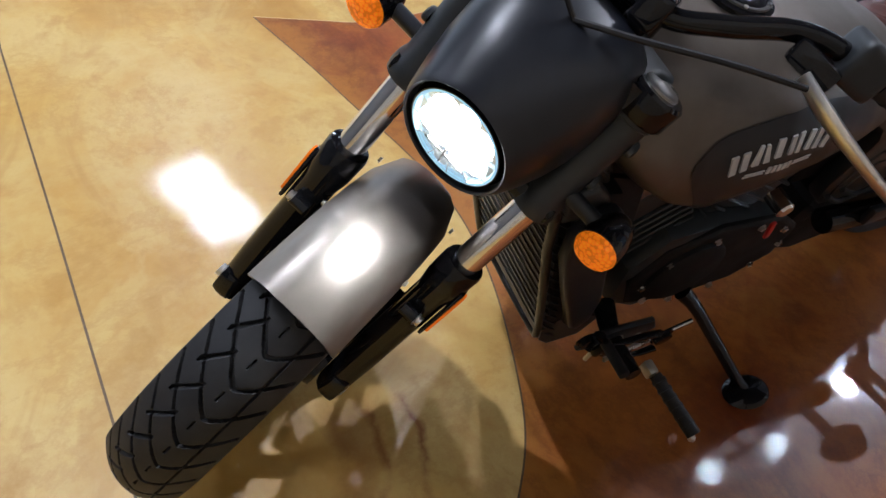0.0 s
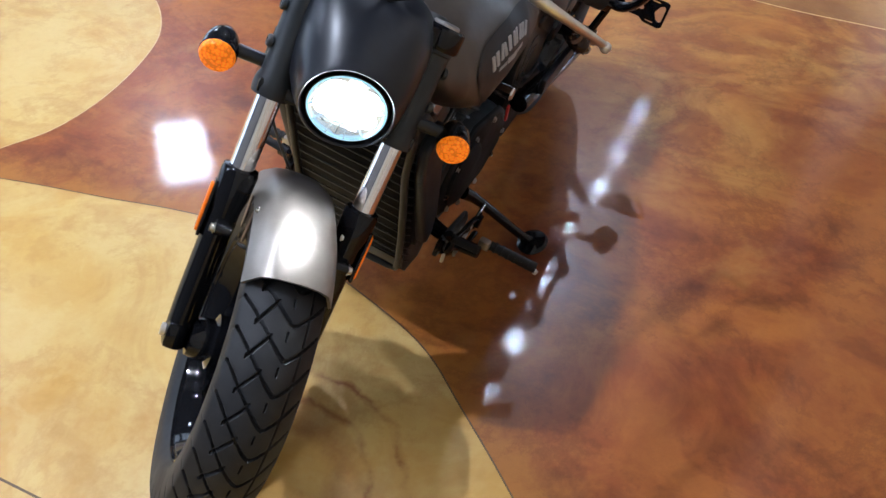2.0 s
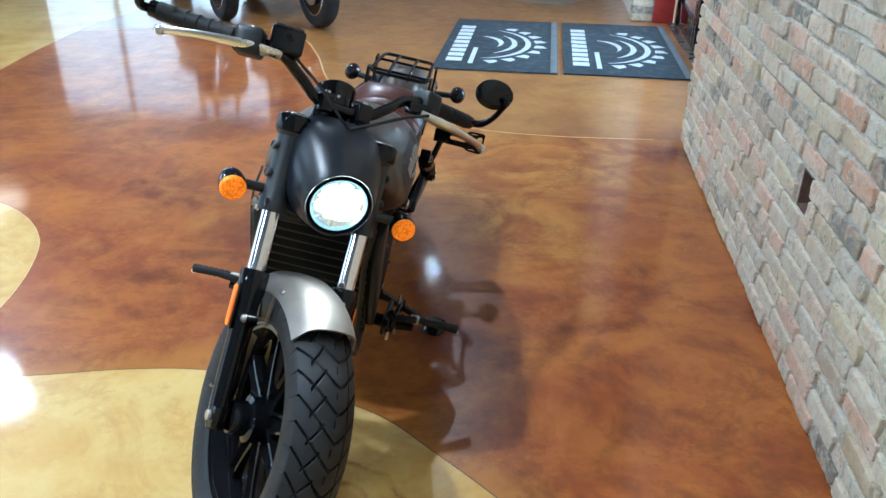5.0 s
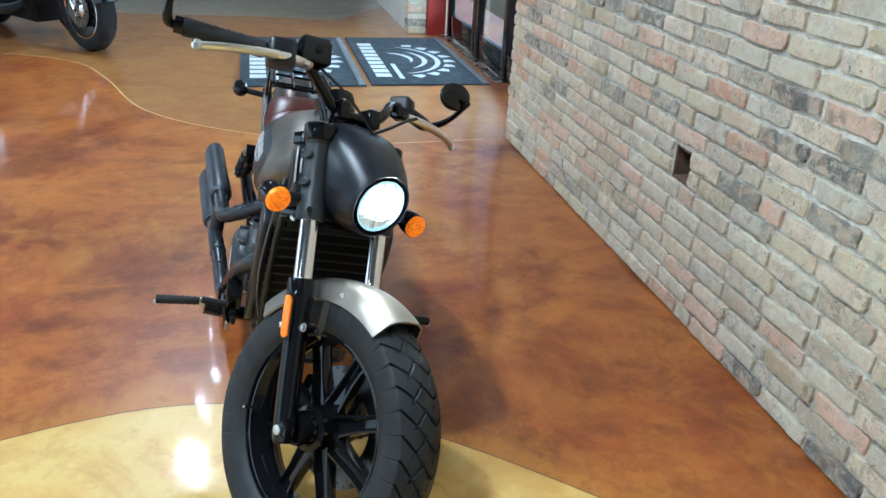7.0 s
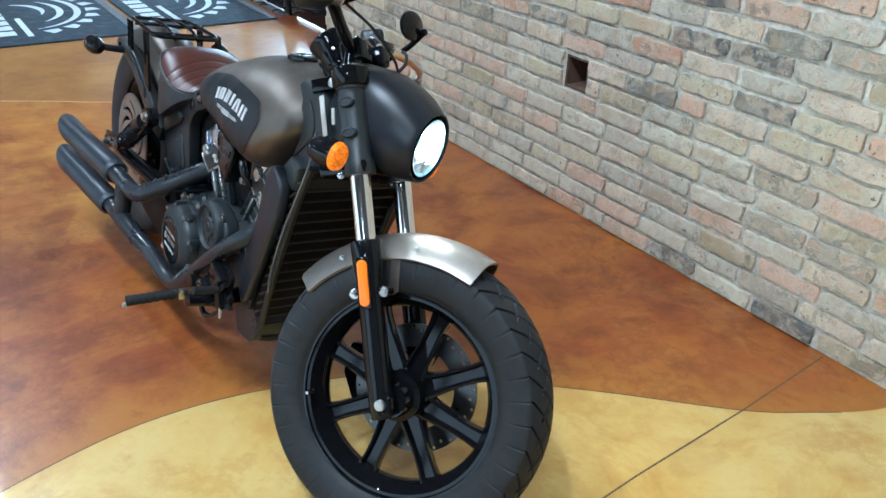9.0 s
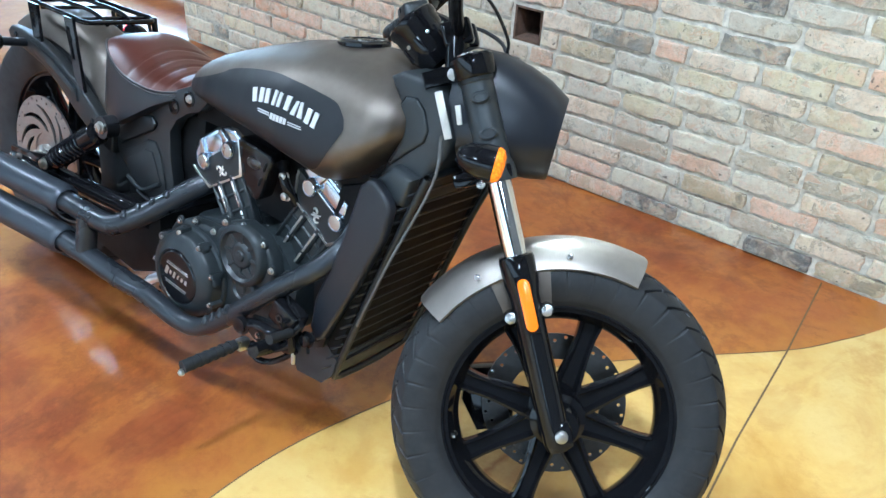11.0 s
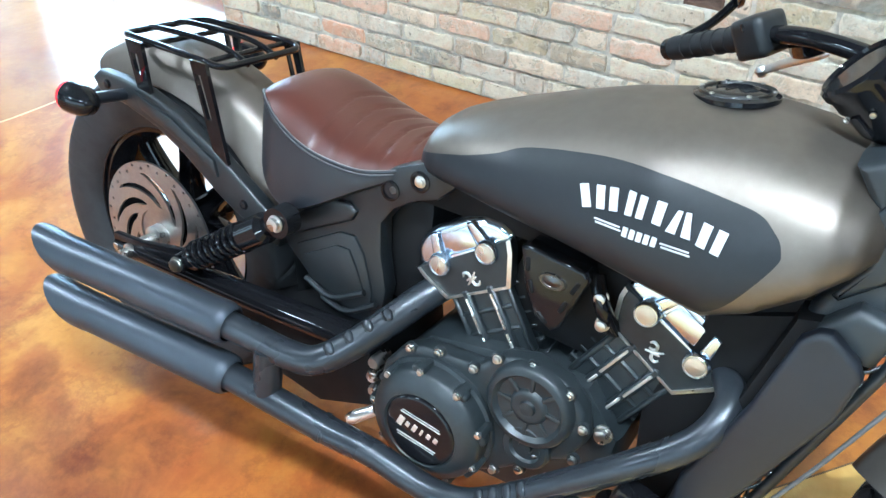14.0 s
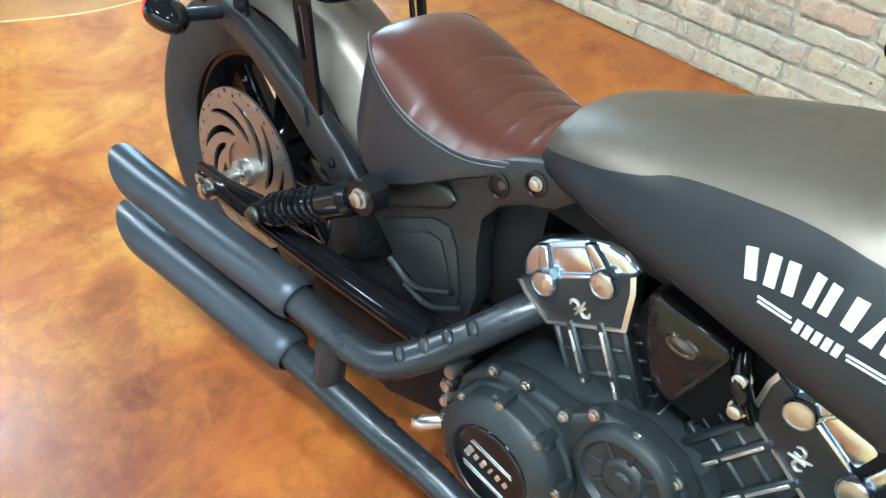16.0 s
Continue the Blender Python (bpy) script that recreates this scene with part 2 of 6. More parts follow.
EDGE = worn("machined_edge", (0.68, 0.66, 0.62), 0.3, 0.9, 0.06, 60, 0.0)
CABLE = worn("grey_cable", (0.085, 0.085, 0.085), 0.5, 0.0, 0.15, 60, 0.05)
RED_TAG = mat("red_tag", (0.45, 0.01, 0.01), 0.4)
RED_PAINT = worn("red_painted_metal", (0.28, 0.02, 0.015), 0.4)
MAT_PILE = worn("dark_mat_pile", (0.022, 0.032, 0.042), 0.95, 0.0, 0.3, 120, 0.6)
MAT_PRINT = worn("mat_print", (0.50, 0.52, 0.53), 0.95, 0.0, 0.2, 120, 0.6)
MAT_GREY = worn("mat_grey_print", (0.12, 0.13, 0.14), 0.95, 0.0, 0.2, 120, 0.6)
PLASTER = worn("painted_plaster", (0.13, 0.13, 0.135), 0.8, 0.0, 0.05, 8, 0.1)
CEILING = worn("ceiling_tile", (0.07, 0.072, 0.078), 0.9, 0.0, 0.05, 10, 0.1)
LENS_WHITE = mat("headlight_glow", (1, 1, 1), 0.2, emit=(0.96, 0.98, 0.92), power=190)
# reflector metal with a faint glow put in for light scattered by the units
LENS_EDGE = mat("glowing_headlight_reflector", (0.60, 0.66, 0.68), 0.22, 0.9, emit=(0.80, 0.95, 1.0), power=0.20)
# blue glare round the lens, put in as a faintly glowing ring
GLARE = mat("lens_glare", (0.4, 0.6, 0.7), 0.2, emit=(0.45, 0.80, 1.0), power=0.4)
DIM_PANEL = mat("dim_lamp_panel", (1, 1, 1), 0.4, emit=(1.0, 0.86, 0.70), power=6)
LAMP_PANEL = mat("lamp_panel", (1, 1, 1), 0.4, emit=(0.82, 0.89, 1.0), power=30)
DAYLIGHT = mat("daylight_beyond", (0.6, 0.7, 0.8), 0.9, emit=(0.72, 0.87, 1.0), power=6.5)
DULL_DAY = mat("shaded_daylight", (0.6, 0.7, 0.8), 0.9, emit=(0.78, 0.88, 1.0), power=1.1)


def lens_material(name, color, glow=0.0):
    m = mat(name, color, 0.22, 0, 0.0, emit=color, power=glow, spec=0.3)
    v = node(m, "ShaderNodeTexVoronoi", Scale=185.0)
    link(m, coords(m), v.inputs["Vector"])
    col = mix(m, span(m, v.outputs["Distance"], 0.2, 0.7, 0, 1), tuple(min(1, c * 1.15) for c in color), tuple(c * 0.62 for c in color))
    link(m, col, bsdf(m).inputs["Base Color"])
    link(m, col, bsdf(m).inputs["Emission Color"])
    bump(m, v.outputs["Distance"], 0.5, 0.002)
    return m


AMBER = lens_material("amber_lens", (0.88, 0.19, 0.004), 0.45)
# passive reflector; a slight glow is put in to lift its colour
AMBER_PLAIN = mat("lit_amber_reflector", (0.85, 0.17, 0.003), 0.2, emit=(0.85, 0.17, 0.003), power=0.12, spec=0.4)
RED_LENS = lens_material("red_lens", (0.75, 0.01, 0.02), 0.7)


def leather(name, color, rough, folds=0.0):
    m = worn(name, color, rough, 0.0, 0.18, 14, 0)
    v = node(m, "ShaderNodeTexVoronoi", Scale=420.0)
    link(m, coords(m), v.inputs["Vector"])
    bump(m, v.outputs["Distance"], 0.12, 0.0006)
    return m


TAN = leather("brown_leather", (0.062, 0.0165, 0.0105), 0.30)
BLACK_HIDE = leather("black_vinyl", (0.012, 0.013, 0.017), 0.38)
DISC_STEEL = worn("brushed_disc_steel", (0.40, 0.385, 0.37), 0.36, 1.0, 0.12, 90, 0.05)
DARK_STEEL = worn("dark_drilled_steel", (0.10, 0.097, 0.095), 0.3, 1.0, 0.15, 80, 0.05)
THREAD = worn("grey_thread", (0.20, 0.19, 0.18), 0.8)
GLASS = mat("glass", (0.9, 0.95, 1.0), 0.02)
bsdf(GLASS).inputs["Transmission Weight"].default_value = 1.0
MIRROR = mat("mirror_glass", (0.85, 0.87, 0.9), 0.02, 1.0)


# ---- mesh helpers ----
class Geo:
    """Vertices and faces that gather into one mesh."""

    def __init__(self):
        self.v, self.f = [], []

    def add(self, verts, faces, m=None):
        k = len(self.v)
        self.v += [tuple(m @ Vector(p)) if m else tuple(p) for p in verts]
        self.f += [tuple(i + k for i in f) for f in faces]
        return self

    def join(self, other, m=None):
        return self.add(other.v, other.f, m)

    def mesh(self, name, sharp=38):
        me = bpy.data.meshes.new(name)
        me.from_pydata(self.v, [], self.f)
        bm = bmesh.new()
        bm.from_mesh(me)
        bmesh.ops.recalc_face_normals(bm, faces=bm.faces)
        bm.to_mesh(me)
        bm.free()
        me.polygons.foreach_set("use_smooth", [True] * len(me.polygons))
        me.set_sharp_from_angle(angle=radians(sharp))
        return me


def part(name, geo, material, parent, label="", sharp=38):
    me = geo.mesh(name, sharp) if isinstance(geo, Geo) else geo
    ob = new(name, me)
    if material and not me.materials:
        me.materials.append(material)
    ob.parent = parent
    if label:
        ob["label"] = label
    return ob


def thing(name, label, category, m=None, group="", kind=""):
    ob = new(name)
    ob.empty_display_size = 0.1
    if m:
        ob.matrix_world = m
    return tagged(ob, label, category, group, kind)


def smooth_path(pts, steps):
    pts = [Vector(p) for p in pts]
    if steps < 2 or len(pts) < 3:
        return pts
    ext = [2 * pts[0] - pts[1], *pts, 2 * pts[-1] - pts[-2]]
    out = []
    for i in range(1, len(ext) - 2):
        a, b, c, d = ext[i - 1 : i + 3]
        for k in range(steps):
            t = k / steps
            out.append(0.5 * (2 * b + (c - a) * t + (2 * a - 5 * b + 4 * c - d) * t * t + (3 * b - a - 3 * c + d) * t**3))
    return [*out, pts[-1]]


def sweep(pts, r, n=12, steps=6, m=None, caps=True, flat=1.0):
    """A tube along a smooth path. r: one radius, or one for each given point."""
    path = smooth_path(pts, steps)
    if isinstance(r, (int, float)):
        radii = [r] * len(path)
    else:
        radii = np.interp(np.linspace(0, len(r) - 1, len(path)), range(len(r)), r).tolist()
    g, side = Geo(), None
    verts, faces = [], []
    for i, p in enumerate(path):
        way = (path[min(i + 1, len(path) - 1)] - path[max(i - 1, 0)]).normalized()
        if side is None:
            side = way.orthogonal().normalized()
        side = (side - way * side.dot(way)).normalized()
        up = way.cross(side)
        for k in range(n):
            a = 2 * math.pi * k / n
            verts.append(p + radii[i] * (math.cos(a) * side + flat * math.sin(a) * up))
    for i in range(len(path) - 1):
        for k in range(n):
            j = (k + 1) % n
            faces.append((i * n + k, i * n + j, (i + 1) * n + j, (i + 1) * n + k))
    if caps:
        faces += [tuple(range(n))[::-1], tuple(range((len(path) - 1) * n, len(path) * n))]
    return g.add(verts, faces, m)


def lathe(profile, n=32, m=None, closed=False):
    """Revolves (radius, z) round z."""
    verts = [(r * math.cos(2 * math.pi * k / n), r * math.sin(2 * math.pi * k / n), z) for r, z in profile for k in range(n)]
    faces = []
    rows = len(profile)
    for i in range(rows if closed else rows - 1):
        i2 = (i + 1) % rows
        for k in range(n):
            j = (k + 1) % n
            faces.append((i * n + k, i * n + j, i2 * n + j, i2 * n + k))
    if not closed:
        if profile[0][0] > 1e-6:
            faces.append(tuple(range(n))[::-1])
        if profile[-1][0] > 1e-6:
            faces.append(tuple(range((rows - 1) * n, rows * n)))
    return Geo().add(verts, faces, m)


def bm_geo(bm, m=None):
    bm.verts.index_update()
    g = Geo().add([v.co.copy() for v in bm.verts], [[v.index for v in f.verts] for f in bm.faces], m)
    bm.free()
    return g


def box(sx, sy, sz, m=None, bevel=0.004, seg=2):
    bm = bmesh.new()
    bmesh.ops.create_cube(bm, size=1)
    bmesh.ops.scale(bm, vec=(sx, sy, sz), verts=bm.verts)
    if bevel:
        bmesh.ops.bevel(bm, geom=bm.edges[:], offset=min(bevel, 0.45 * min(sx, sy, sz)), segments=seg, affect="EDGES", profile=0.6)
    return bm_geo(bm, m)


def prism(poly, y0, y1, bevel=0.004, m=None, seg=2):
    """A plate whose outline lies in the XZ plane, from y0 to y1."""
    bm = bmesh.new()
    a = [bm.verts.new((x, y0, z)) for x, z in poly]
    b = [bm.verts.new((x, y1, z)) for x, z in poly]
    bm.faces.new(a)
    bm.faces.new(b[::-1])
    n = len(poly)
    for i in range(n):
        bm.faces.new((a[i], b[i], b[(i + 1) % n], a[(i + 1) % n]))
    bmesh.ops.recalc_face_normals(bm, faces=bm.faces)
    if bevel:
        rim = [e for e in bm.edges if abs(e.verts[0].co.y - e.verts[1].co.y) < 1e-6]
        bmesh.ops.bevel(bm, geom=rim, offset=bevel, segments=seg, affect="EDGES", profile=0.6)
    return bm_geo(bm, m)


def loft(rings, m=None, caps=True):
    n, verts, faces = len(rings[0]), [p for ring in rings for p in ring], []
    for i in range(len(rings) - 1):
        for k in range(n):
            j = (k + 1) % n
            faces.append((i * n + k, i * n + j, (i + 1) * n + j, (i + 1) * n + k))
    if caps:
        faces += [tuple(range(n))[::-1], tuple(range((len(rings) - 1) * n, len(rings) * n))]
    return Geo().add(verts, faces, m)


def inside(p, poly):
    hit, n = False, len(poly)
    for i in range(n):
        (x0, y0), (x1, y1) = poly[i], poly[(i + 1) % n]
        if (y0 > p[1]) != (y1 > p[1]) and p[0] < (x1 - x0) * (p[1] - y0) / (y1 - y0) + x0:
            hit = not hit
    return hit


def cdt(loops):
    from mathutils import geometry

    verts, edges = [], []
    for loop in loops:
        k, n = len(verts), len(loop)
        verts += [Vector(p) for p in loop]
        edges += [(k + i, k + (i + 1) % n) for i in range(n)]
    v, _, f, *_ = geometry.delaunay_2d_cdt(verts, edges, [], 0, 1e-5)
    return v, f


def plate(outer, holes, thick, m=None):
    """A flat plate in XY with holes through it, from z = 0 to thick."""
    v, f = cdt([outer, *holes])
    keep = []
    for tri in f:
        c = sum((v[i] for i in tri), Vector((0, 0))) / len(tri)
        if inside(c, outer) and not any(inside(c, h) for h in holes):
            keep.append(tri)
    n = len(v)
    faces = [tuple(t) for t in keep] + [tuple(i + n for i in t[::-1]) for t in keep]
    seen = {}
    for t in keep:
        for i in range(3):
            a, b = t[i], t[(i + 1) % 3]
            seen[(a, b)] = 1
    faces += [(b, a, a + n, b + n) for a, b in seen if (b, a) not in seen]
    return Geo().add([(p.x, p.y, 0) for p in v] + [(p.x, p.y, thick) for p in v], faces, m)


def ring_pts(r, n, cx=0.0, cy=0.0, a0=0.0):
    return [(cx + r * math.cos(a0 + 2 * math.pi * k / n), cy + r * math.sin(a0 + 2 * math.pi * k / n)) for k in range(n)]


ALONG_Y = Matrix.Rotation(radians(90), 4, "X")  # z axis to -y


def at(x, y, z):
    return Matrix.Translation((x, y, z))


def bolt(x, y, z, r=0.008, h=0.006, m=None, side=-1):
    """A hexagon bolt head whose axis lies across the machine; side -1: it looks to the right."""
    g = lathe([(r * 1.35, 0), (r * 1.35, h * 0.25), (r, h * 0.3), (r, h * 0.95), (r * 0.85, h)], 12)
    t = at(x, y, z) @ (ALONG_Y if side < 0 else Matrix.Rotation(radians(-90), 4, "X"))
    return Geo().join(g, m @ t if m else t)


# ---- the room ----
WALL_Y = 1.335
WALL_END = -2.95
YELLOW_EDGE = [(-0.32, -1.33), (-0.40, -1.06), (-0.455, -0.845), (-0.51, -0.65), (-0.543, -0.45), (-0.535, -0.25), (-0.49, -0.05), (-0.41, 0.17), (-0.29, 0.335),
               (-0.16, 0.50), (0.0, 0.68), (0.228, 0.92), (0.33, 1.07), (0.414, 1.22), (0.46, 1.38)]
UPPER_EDGE = [(-0.32, -1.33), (-0.50, -1.265), (-0.63, -1.225), (-0.83, -1.233), (-1.08, -1.30), (-1.30, -1.41), (-1.50, -1.62), (-1.66, -1.94), (-1.86, -2.25), (-2.19, -2.55),
              (-2.83, -2.93), (-3.45, -3.12), (-5.0, -3.3), (-7.0, -3.2), (-9.0, -3.6)]
RUST_EDGE = [(-2.95, 1.38), (-2.92, 1.0), (-2.90, 0.6), (-2.95, 0.2), (-3.12, -0.12), (-3.28, -0.40), (-3.52, -0.68), (-3.85, -0.90), (-4.5, -1.15), (-5.04, -1.46), (-5.34, -2.05), (-5.2, -2.6), (-4.9, -3.29)]
GREY_EDGE = [(-6.45, 1.35), (-6.85, 1.03), (-7.1, 0.4), (-7.2, -0.1), (-7.27, -1.2), (-7.5, -2.2), (-8.0, -3.36)]


def curve2(pts, steps=8):
    return [(p.x, p.y) for p in smooth_path([(x, y, 0) for x, y in pts], steps)]


def build_floor():
    ye, ue, re, ge = curve2(YELLOW_EDGE), curve2(UPPER_EDGE), curve2(RUST_EDGE), curve2(GREY_EDGE)
    x0, x1, y0, y1 = -10.0, 4.5, -8.0, 2.6
    outer = [(x0, y0), (x1, y0), (x1, y1), (x0, y1)]
    yellow = [*ye, (0.5, y1), (x1, y1), (x1, y0), (x0, y0), *reversed(ue[1:])]
    rust = [*re, (-9.9, -3.3), (-9.9, y1 - 0.01), (-2.95, y1 - 0.01)]
    grey = [*ge, (-9.8, -3.3), (-9.8, 1.36)]
    from mathutils import geometry

    # the stain's run beyond the yellow edge
    reach, runs = 0.20, []
    for side in (-1, 1):
        line = []
        for i, (x, y) in enumerate(ye):
            a, b = ye[max(i - 1, 0)], ye[min(i + 1, len(ye) - 1)]
            d = Vector((b[0] - a[0], b[1] - a[1])).normalized()
            q = (x - d.y * reach * side, y + d.x * reach * side)
            if x0 + 0.1 < q[0] < x1 - 0.1 and y0 + 0.1 < q[1] < y1 - 0.1:
                line.append(q)
        runs.append((line, False))
    verts, edges = [], []
    for line, shut in (*runs, (outer, True), (ye, False), (ue, False), (re, False), (ge, False)):
        k, n = len(verts), len(line)
        verts += [Vector(p) for p in line]
        edges += [(k + i, k + (i + 1) % n) for i in range(n if shut else n - 1)]
    v, _, f, *_ = geometry.delaunay_2d_cdt(verts, edges, [], 0, 1e-5)
    me = bpy.data.meshes.new("floor")
    me.from_pydata([(p.x, p.y, 0) for p in v], [], f)
    along = np.array(ye)
    wet = me.attributes.new("bleed", "FLOAT", "POINT")
    for i, p in enumerate(v):
        wet.data[i].value = max(0.0, 1.0 - float(np.min(np.hypot(along[:, 0] - p.x, along[:, 1] - p.y))) / reach)
    for m in (BROWN, YELLOW, RUST, GREY):
        me.materials.append(m)
    for poly in me.polygons:
        c = poly.center
        if inside(c, yellow):
            poly.material_index = 1
        elif inside(c, grey):
            poly.material_index = 3
        elif inside(c, rust):
            poly.material_index = 2
        if poly.normal.z < 0:
            poly.flip()
    ob = new("floor", me)
    tagged(ob, "glossy acid-stained concrete floor in brown and yellow", "floor", kind="structure")

    def strip(name, pts, w, material, label):
        pts = [Vector((x, y, 0)) for x, y in pts]
        verts, faces = [], []
        for i, p in enumerate(pts):
            d = (pts[min(i + 1, len(pts) - 1)] - pts[max(i - 1, 0)]).normalized()
            s = Vector((-d.y, d.x, 0)) * w / 2
            verts += [p + s + Vector((0, 0, 0.0006)), p - s + Vector((0, 0, 0.0006))]
        for i in range(len(pts) - 1):
            faces.append((2 * i, 2 * i + 1, 2 * i + 3, 2 * i + 2))
        part(name, Geo().add(verts, faces), material, ob, label)

    strip("saw_cut", [(0.37, -3.6), (0.352, -1.339), (0.306, -0.62), (0.278, -0.13), (0.24, 0.5), (0.228, 0.92), (0.205, 1.33)], 0.005, JOINT, "thin dark saw-cut joint")
    strip("colour_edge", ye[:-12], 0.004, JOINT, "thin scored line between the stains")
    strip("colour_edge", ue, 0.004, PALE_LINE, "thin scored line between the stains")
    strip("colour_edge", re[4:], 0.010, PALE_LINE, "pale scored line between the stains")
    return ob


floor = build_floor()

# brick wall beside the machine
COURSE, PITCH = 0.067, 0.2145
HOLE = (-1.02, -0.905, 7, 8)  # from x to x, courses left out


def slab(name, x0, x1, y0, y1, z0, z1, material, label, kind="structure", bevel=0.0):
    ob = part(name, box(x1 - x0, y1 - y0, z1 - z0, at((x0 + x1) / 2, (y0 + y1) / 2, (z0 + z1) / 2), bevel), material, None)
    return tagged(ob, label, "wall" if "wall" in name else name.split("_")[0], kind=kind)


def backing_wall():
    """The mortar bed behind the bricks, with a pocket where two are missing."""
    y0, y1, top = WALL_Y + 0.0105, WALL_Y + 0.25, CEIL
    hx0, hx1, hz0, hz1 = HOLE[0], HOLE[1], HOLE[2] * COURSE, (HOLE[3] + 1) * COURSE - 0.012
    g = Geo()
    for x0, x1, z0, z1, ya in ((WALL_END, hx0, 0, top, y0), (hx1, 4.4, 0, top, y0), (hx0, hx1, 0, hz0, y0), (hx0, hx1, hz1, top, y0), (hx0, hx1, hz0, hz1, y0 + 0.17)):
        g.join(box(x1 - x0, y1 - ya, z1 - z0, at((x0 + x1) / 2, (ya + y1) / 2, (z0 + z1) / 2), 0))
    ob = part("wall_south", g, MORTAR, None)
    return tagged(ob, "old multicoloured brick wall with pale mortar joints", "wall", kind="structure")


wall = backing_wall()


def line_pocket():
    """Bare clay on the cheeks and back of the pocket."""
    x0, x1, z0, z1 = HOLE[0], HOLE[1], HOLE[2] * COURSE, (HOLE[3] + 1) * COURSE - 0.012
    ya, yb = WALL_Y + 0.012, WALL_Y + 0.176
    for cx, cz, sx, sz in ((x0 + 0.004, (z0 + z1) / 2, 0.008, z1 - z0), (x1 - 0.004, (z0 + z1) / 2, 0.008, z1 - z0), ((x0 + x1) / 2, z0 + 0.004, x1 - x0, 0.008), ((x0 + x1) / 2, z1 - 0.004, x1 - x0, 0.008)):
        part("pocket_cheek", box(sx, yb - ya, sz, at(cx, (ya + yb) / 2, cz), 0), CLAY, wall)
    part("pocket_back", box(x1 - x0, 0.006, z1 - z0, at((x0 + x1) / 2, yb - 0.004, (z0 + z1) / 2), 0), CLAY, wall)


CLAY = worn("bare_dark_clay", (0.13, 0.075, 0.05), 0.95, 0, 0.4, 40, 0.6)
line_pocket()


def brick_mesh(seed, length):
    """One worn brick, front towards -y, with a ragged, slightly broken rim."""
    rnd = random.Random(seed)
    l, h, d = length - 0.014, COURSE - 0.0145, 0.05
    rim = []
    for x0, z0, x1, z1, n in ((-1, -1, 1, -1, 9), (1, -1, 1, 1, 3), (1, 1, -1, 1, 9), (-1, 1, -1, -1, 3)):
        for k in range(n):
            t = k / n
            cut = 0.003 if k == 0 else 0.0
            x, z = (x0 + (x1 - x0) * t) * l / 2, (z0 + (z1 - z0) * t) * h / 2
            rim.append(Vector((x - math.copysign(cut + rnd.uniform(0, 0.0085) * rnd.random(), x), rnd.uniform(-0.0015, 0.001), z - math.copysign(cut * 0.6 + rnd.uniform(0, 0.0100) * rnd.random(), z))))
    n = len(rim)
    mid = [p + Vector((math.copysign(0.002, p.x), 0.003, math.copysign(0.002, p.z))) for p in rim]
    back = [Vector((p.x * 1.01, d, p.z * 1.03)) for p in mid]
    core = [Vector((x * l, rnd.uniform(-0.003, 0.0), 0)) for x in (-0.3, 0.0, 0.3)]
    verts = rim + mid + back + core
    c0 = 3 * n
    faces = []
    for i in range(n):
        j = (i + 1) % n
        faces += [(j, i, n + i, n + j), (n + j, n + i, 2 * n + i, 2 * n + j)]
        a, b = (min((0, 1, 2), key=lambda q: (core[q] - rim[w]).length) for w in (i, j))
        faces.append((i, j, c0 + a))
        if a != b:
            faces.append((j, c0 + b, c0 + a))
    me = bpy.data.meshes.new("brick")
    me.from_pydata(verts, [], faces)
    bm = bmesh.new()
    bm.from_mesh(me)
    bmesh.ops.recalc_face_normals(bm, faces=bm.faces)
    bm.to_mesh(me)
    bm.free()
    me.polygons.foreach_set("use_smooth", [True] * len(me.polygons))
    me.set_sharp_from_angle(angle=radians(25))
    me.materials.append(BRICK)
    return me


def lay_bricks():
    rnd = random.Random(5)
    kinds = [brick_mesh(k, PITCH) for k in range(14)]
    halves = [brick_mesh(40 + k, PITCH * 0.52) for k in range(4)]
    rest = Geo()
    count = 0
    for row in range(int(CEIL / COURSE)):
        z = (row + 0.5) * COURSE + 0.002
        x = WALL_END + (0.0 if row % 2 else -PITCH / 2)
        while x < 4.3:
            half = rnd.random() < 0.05
            w = PITCH * (0.52 if half else 1.0) * rnd.uniform(0.95, 1.05)
            a, b = x, x + w
            x = b
            if a < WALL_END - 0.001:
                a = WALL_END
            if row in (HOLE[2], HOLE[3]) and b > HOLE[0] - 0.02 and a < HOLE[1] + 0.02:
                pieces = [(a, HOLE[0])] if a < HOLE[0] - 0.04 else []
                pieces += [(HOLE[1], b)] if b > HOLE[1] + 0.04 else []
            else:
                pieces = [(a, b)]
            for p, q in pieces:
                me = rnd.choice(halves if q - p < PITCH * 0.7 else kinds)
                base = PITCH * (0.52 if q - p < PITCH * 0.7 else 1.0)
                m = at((p + q) / 2, WALL_Y + rnd.uniform(-0.006, 0.003), z + rnd.uniform(-0.0015, 0.0015))
                m = m @ Matrix.Rotation(radians(rnd.uniform(-0.6, 0.6)), 4, "Y") @ Matrix.Diagonal(((q - p) / base, 1, 1, 1))
                if z < 1.22 and -2.96 < a < 0.62 and count < 300:
                    ob = new("brick", me)
                    ob.parent, ob.matrix_basis = wall, m
                    count += 1
                elif z < 1.75 and a < 1.6:
                    rest.join(Geo().add([v.co.copy() for v in me.vertices], [tuple(f.vertices) for f in me.polygons]), m)
    ob = part("upper_bricks", rest, BRICK_REST, wall)
    ob["kind"] = "stuff"


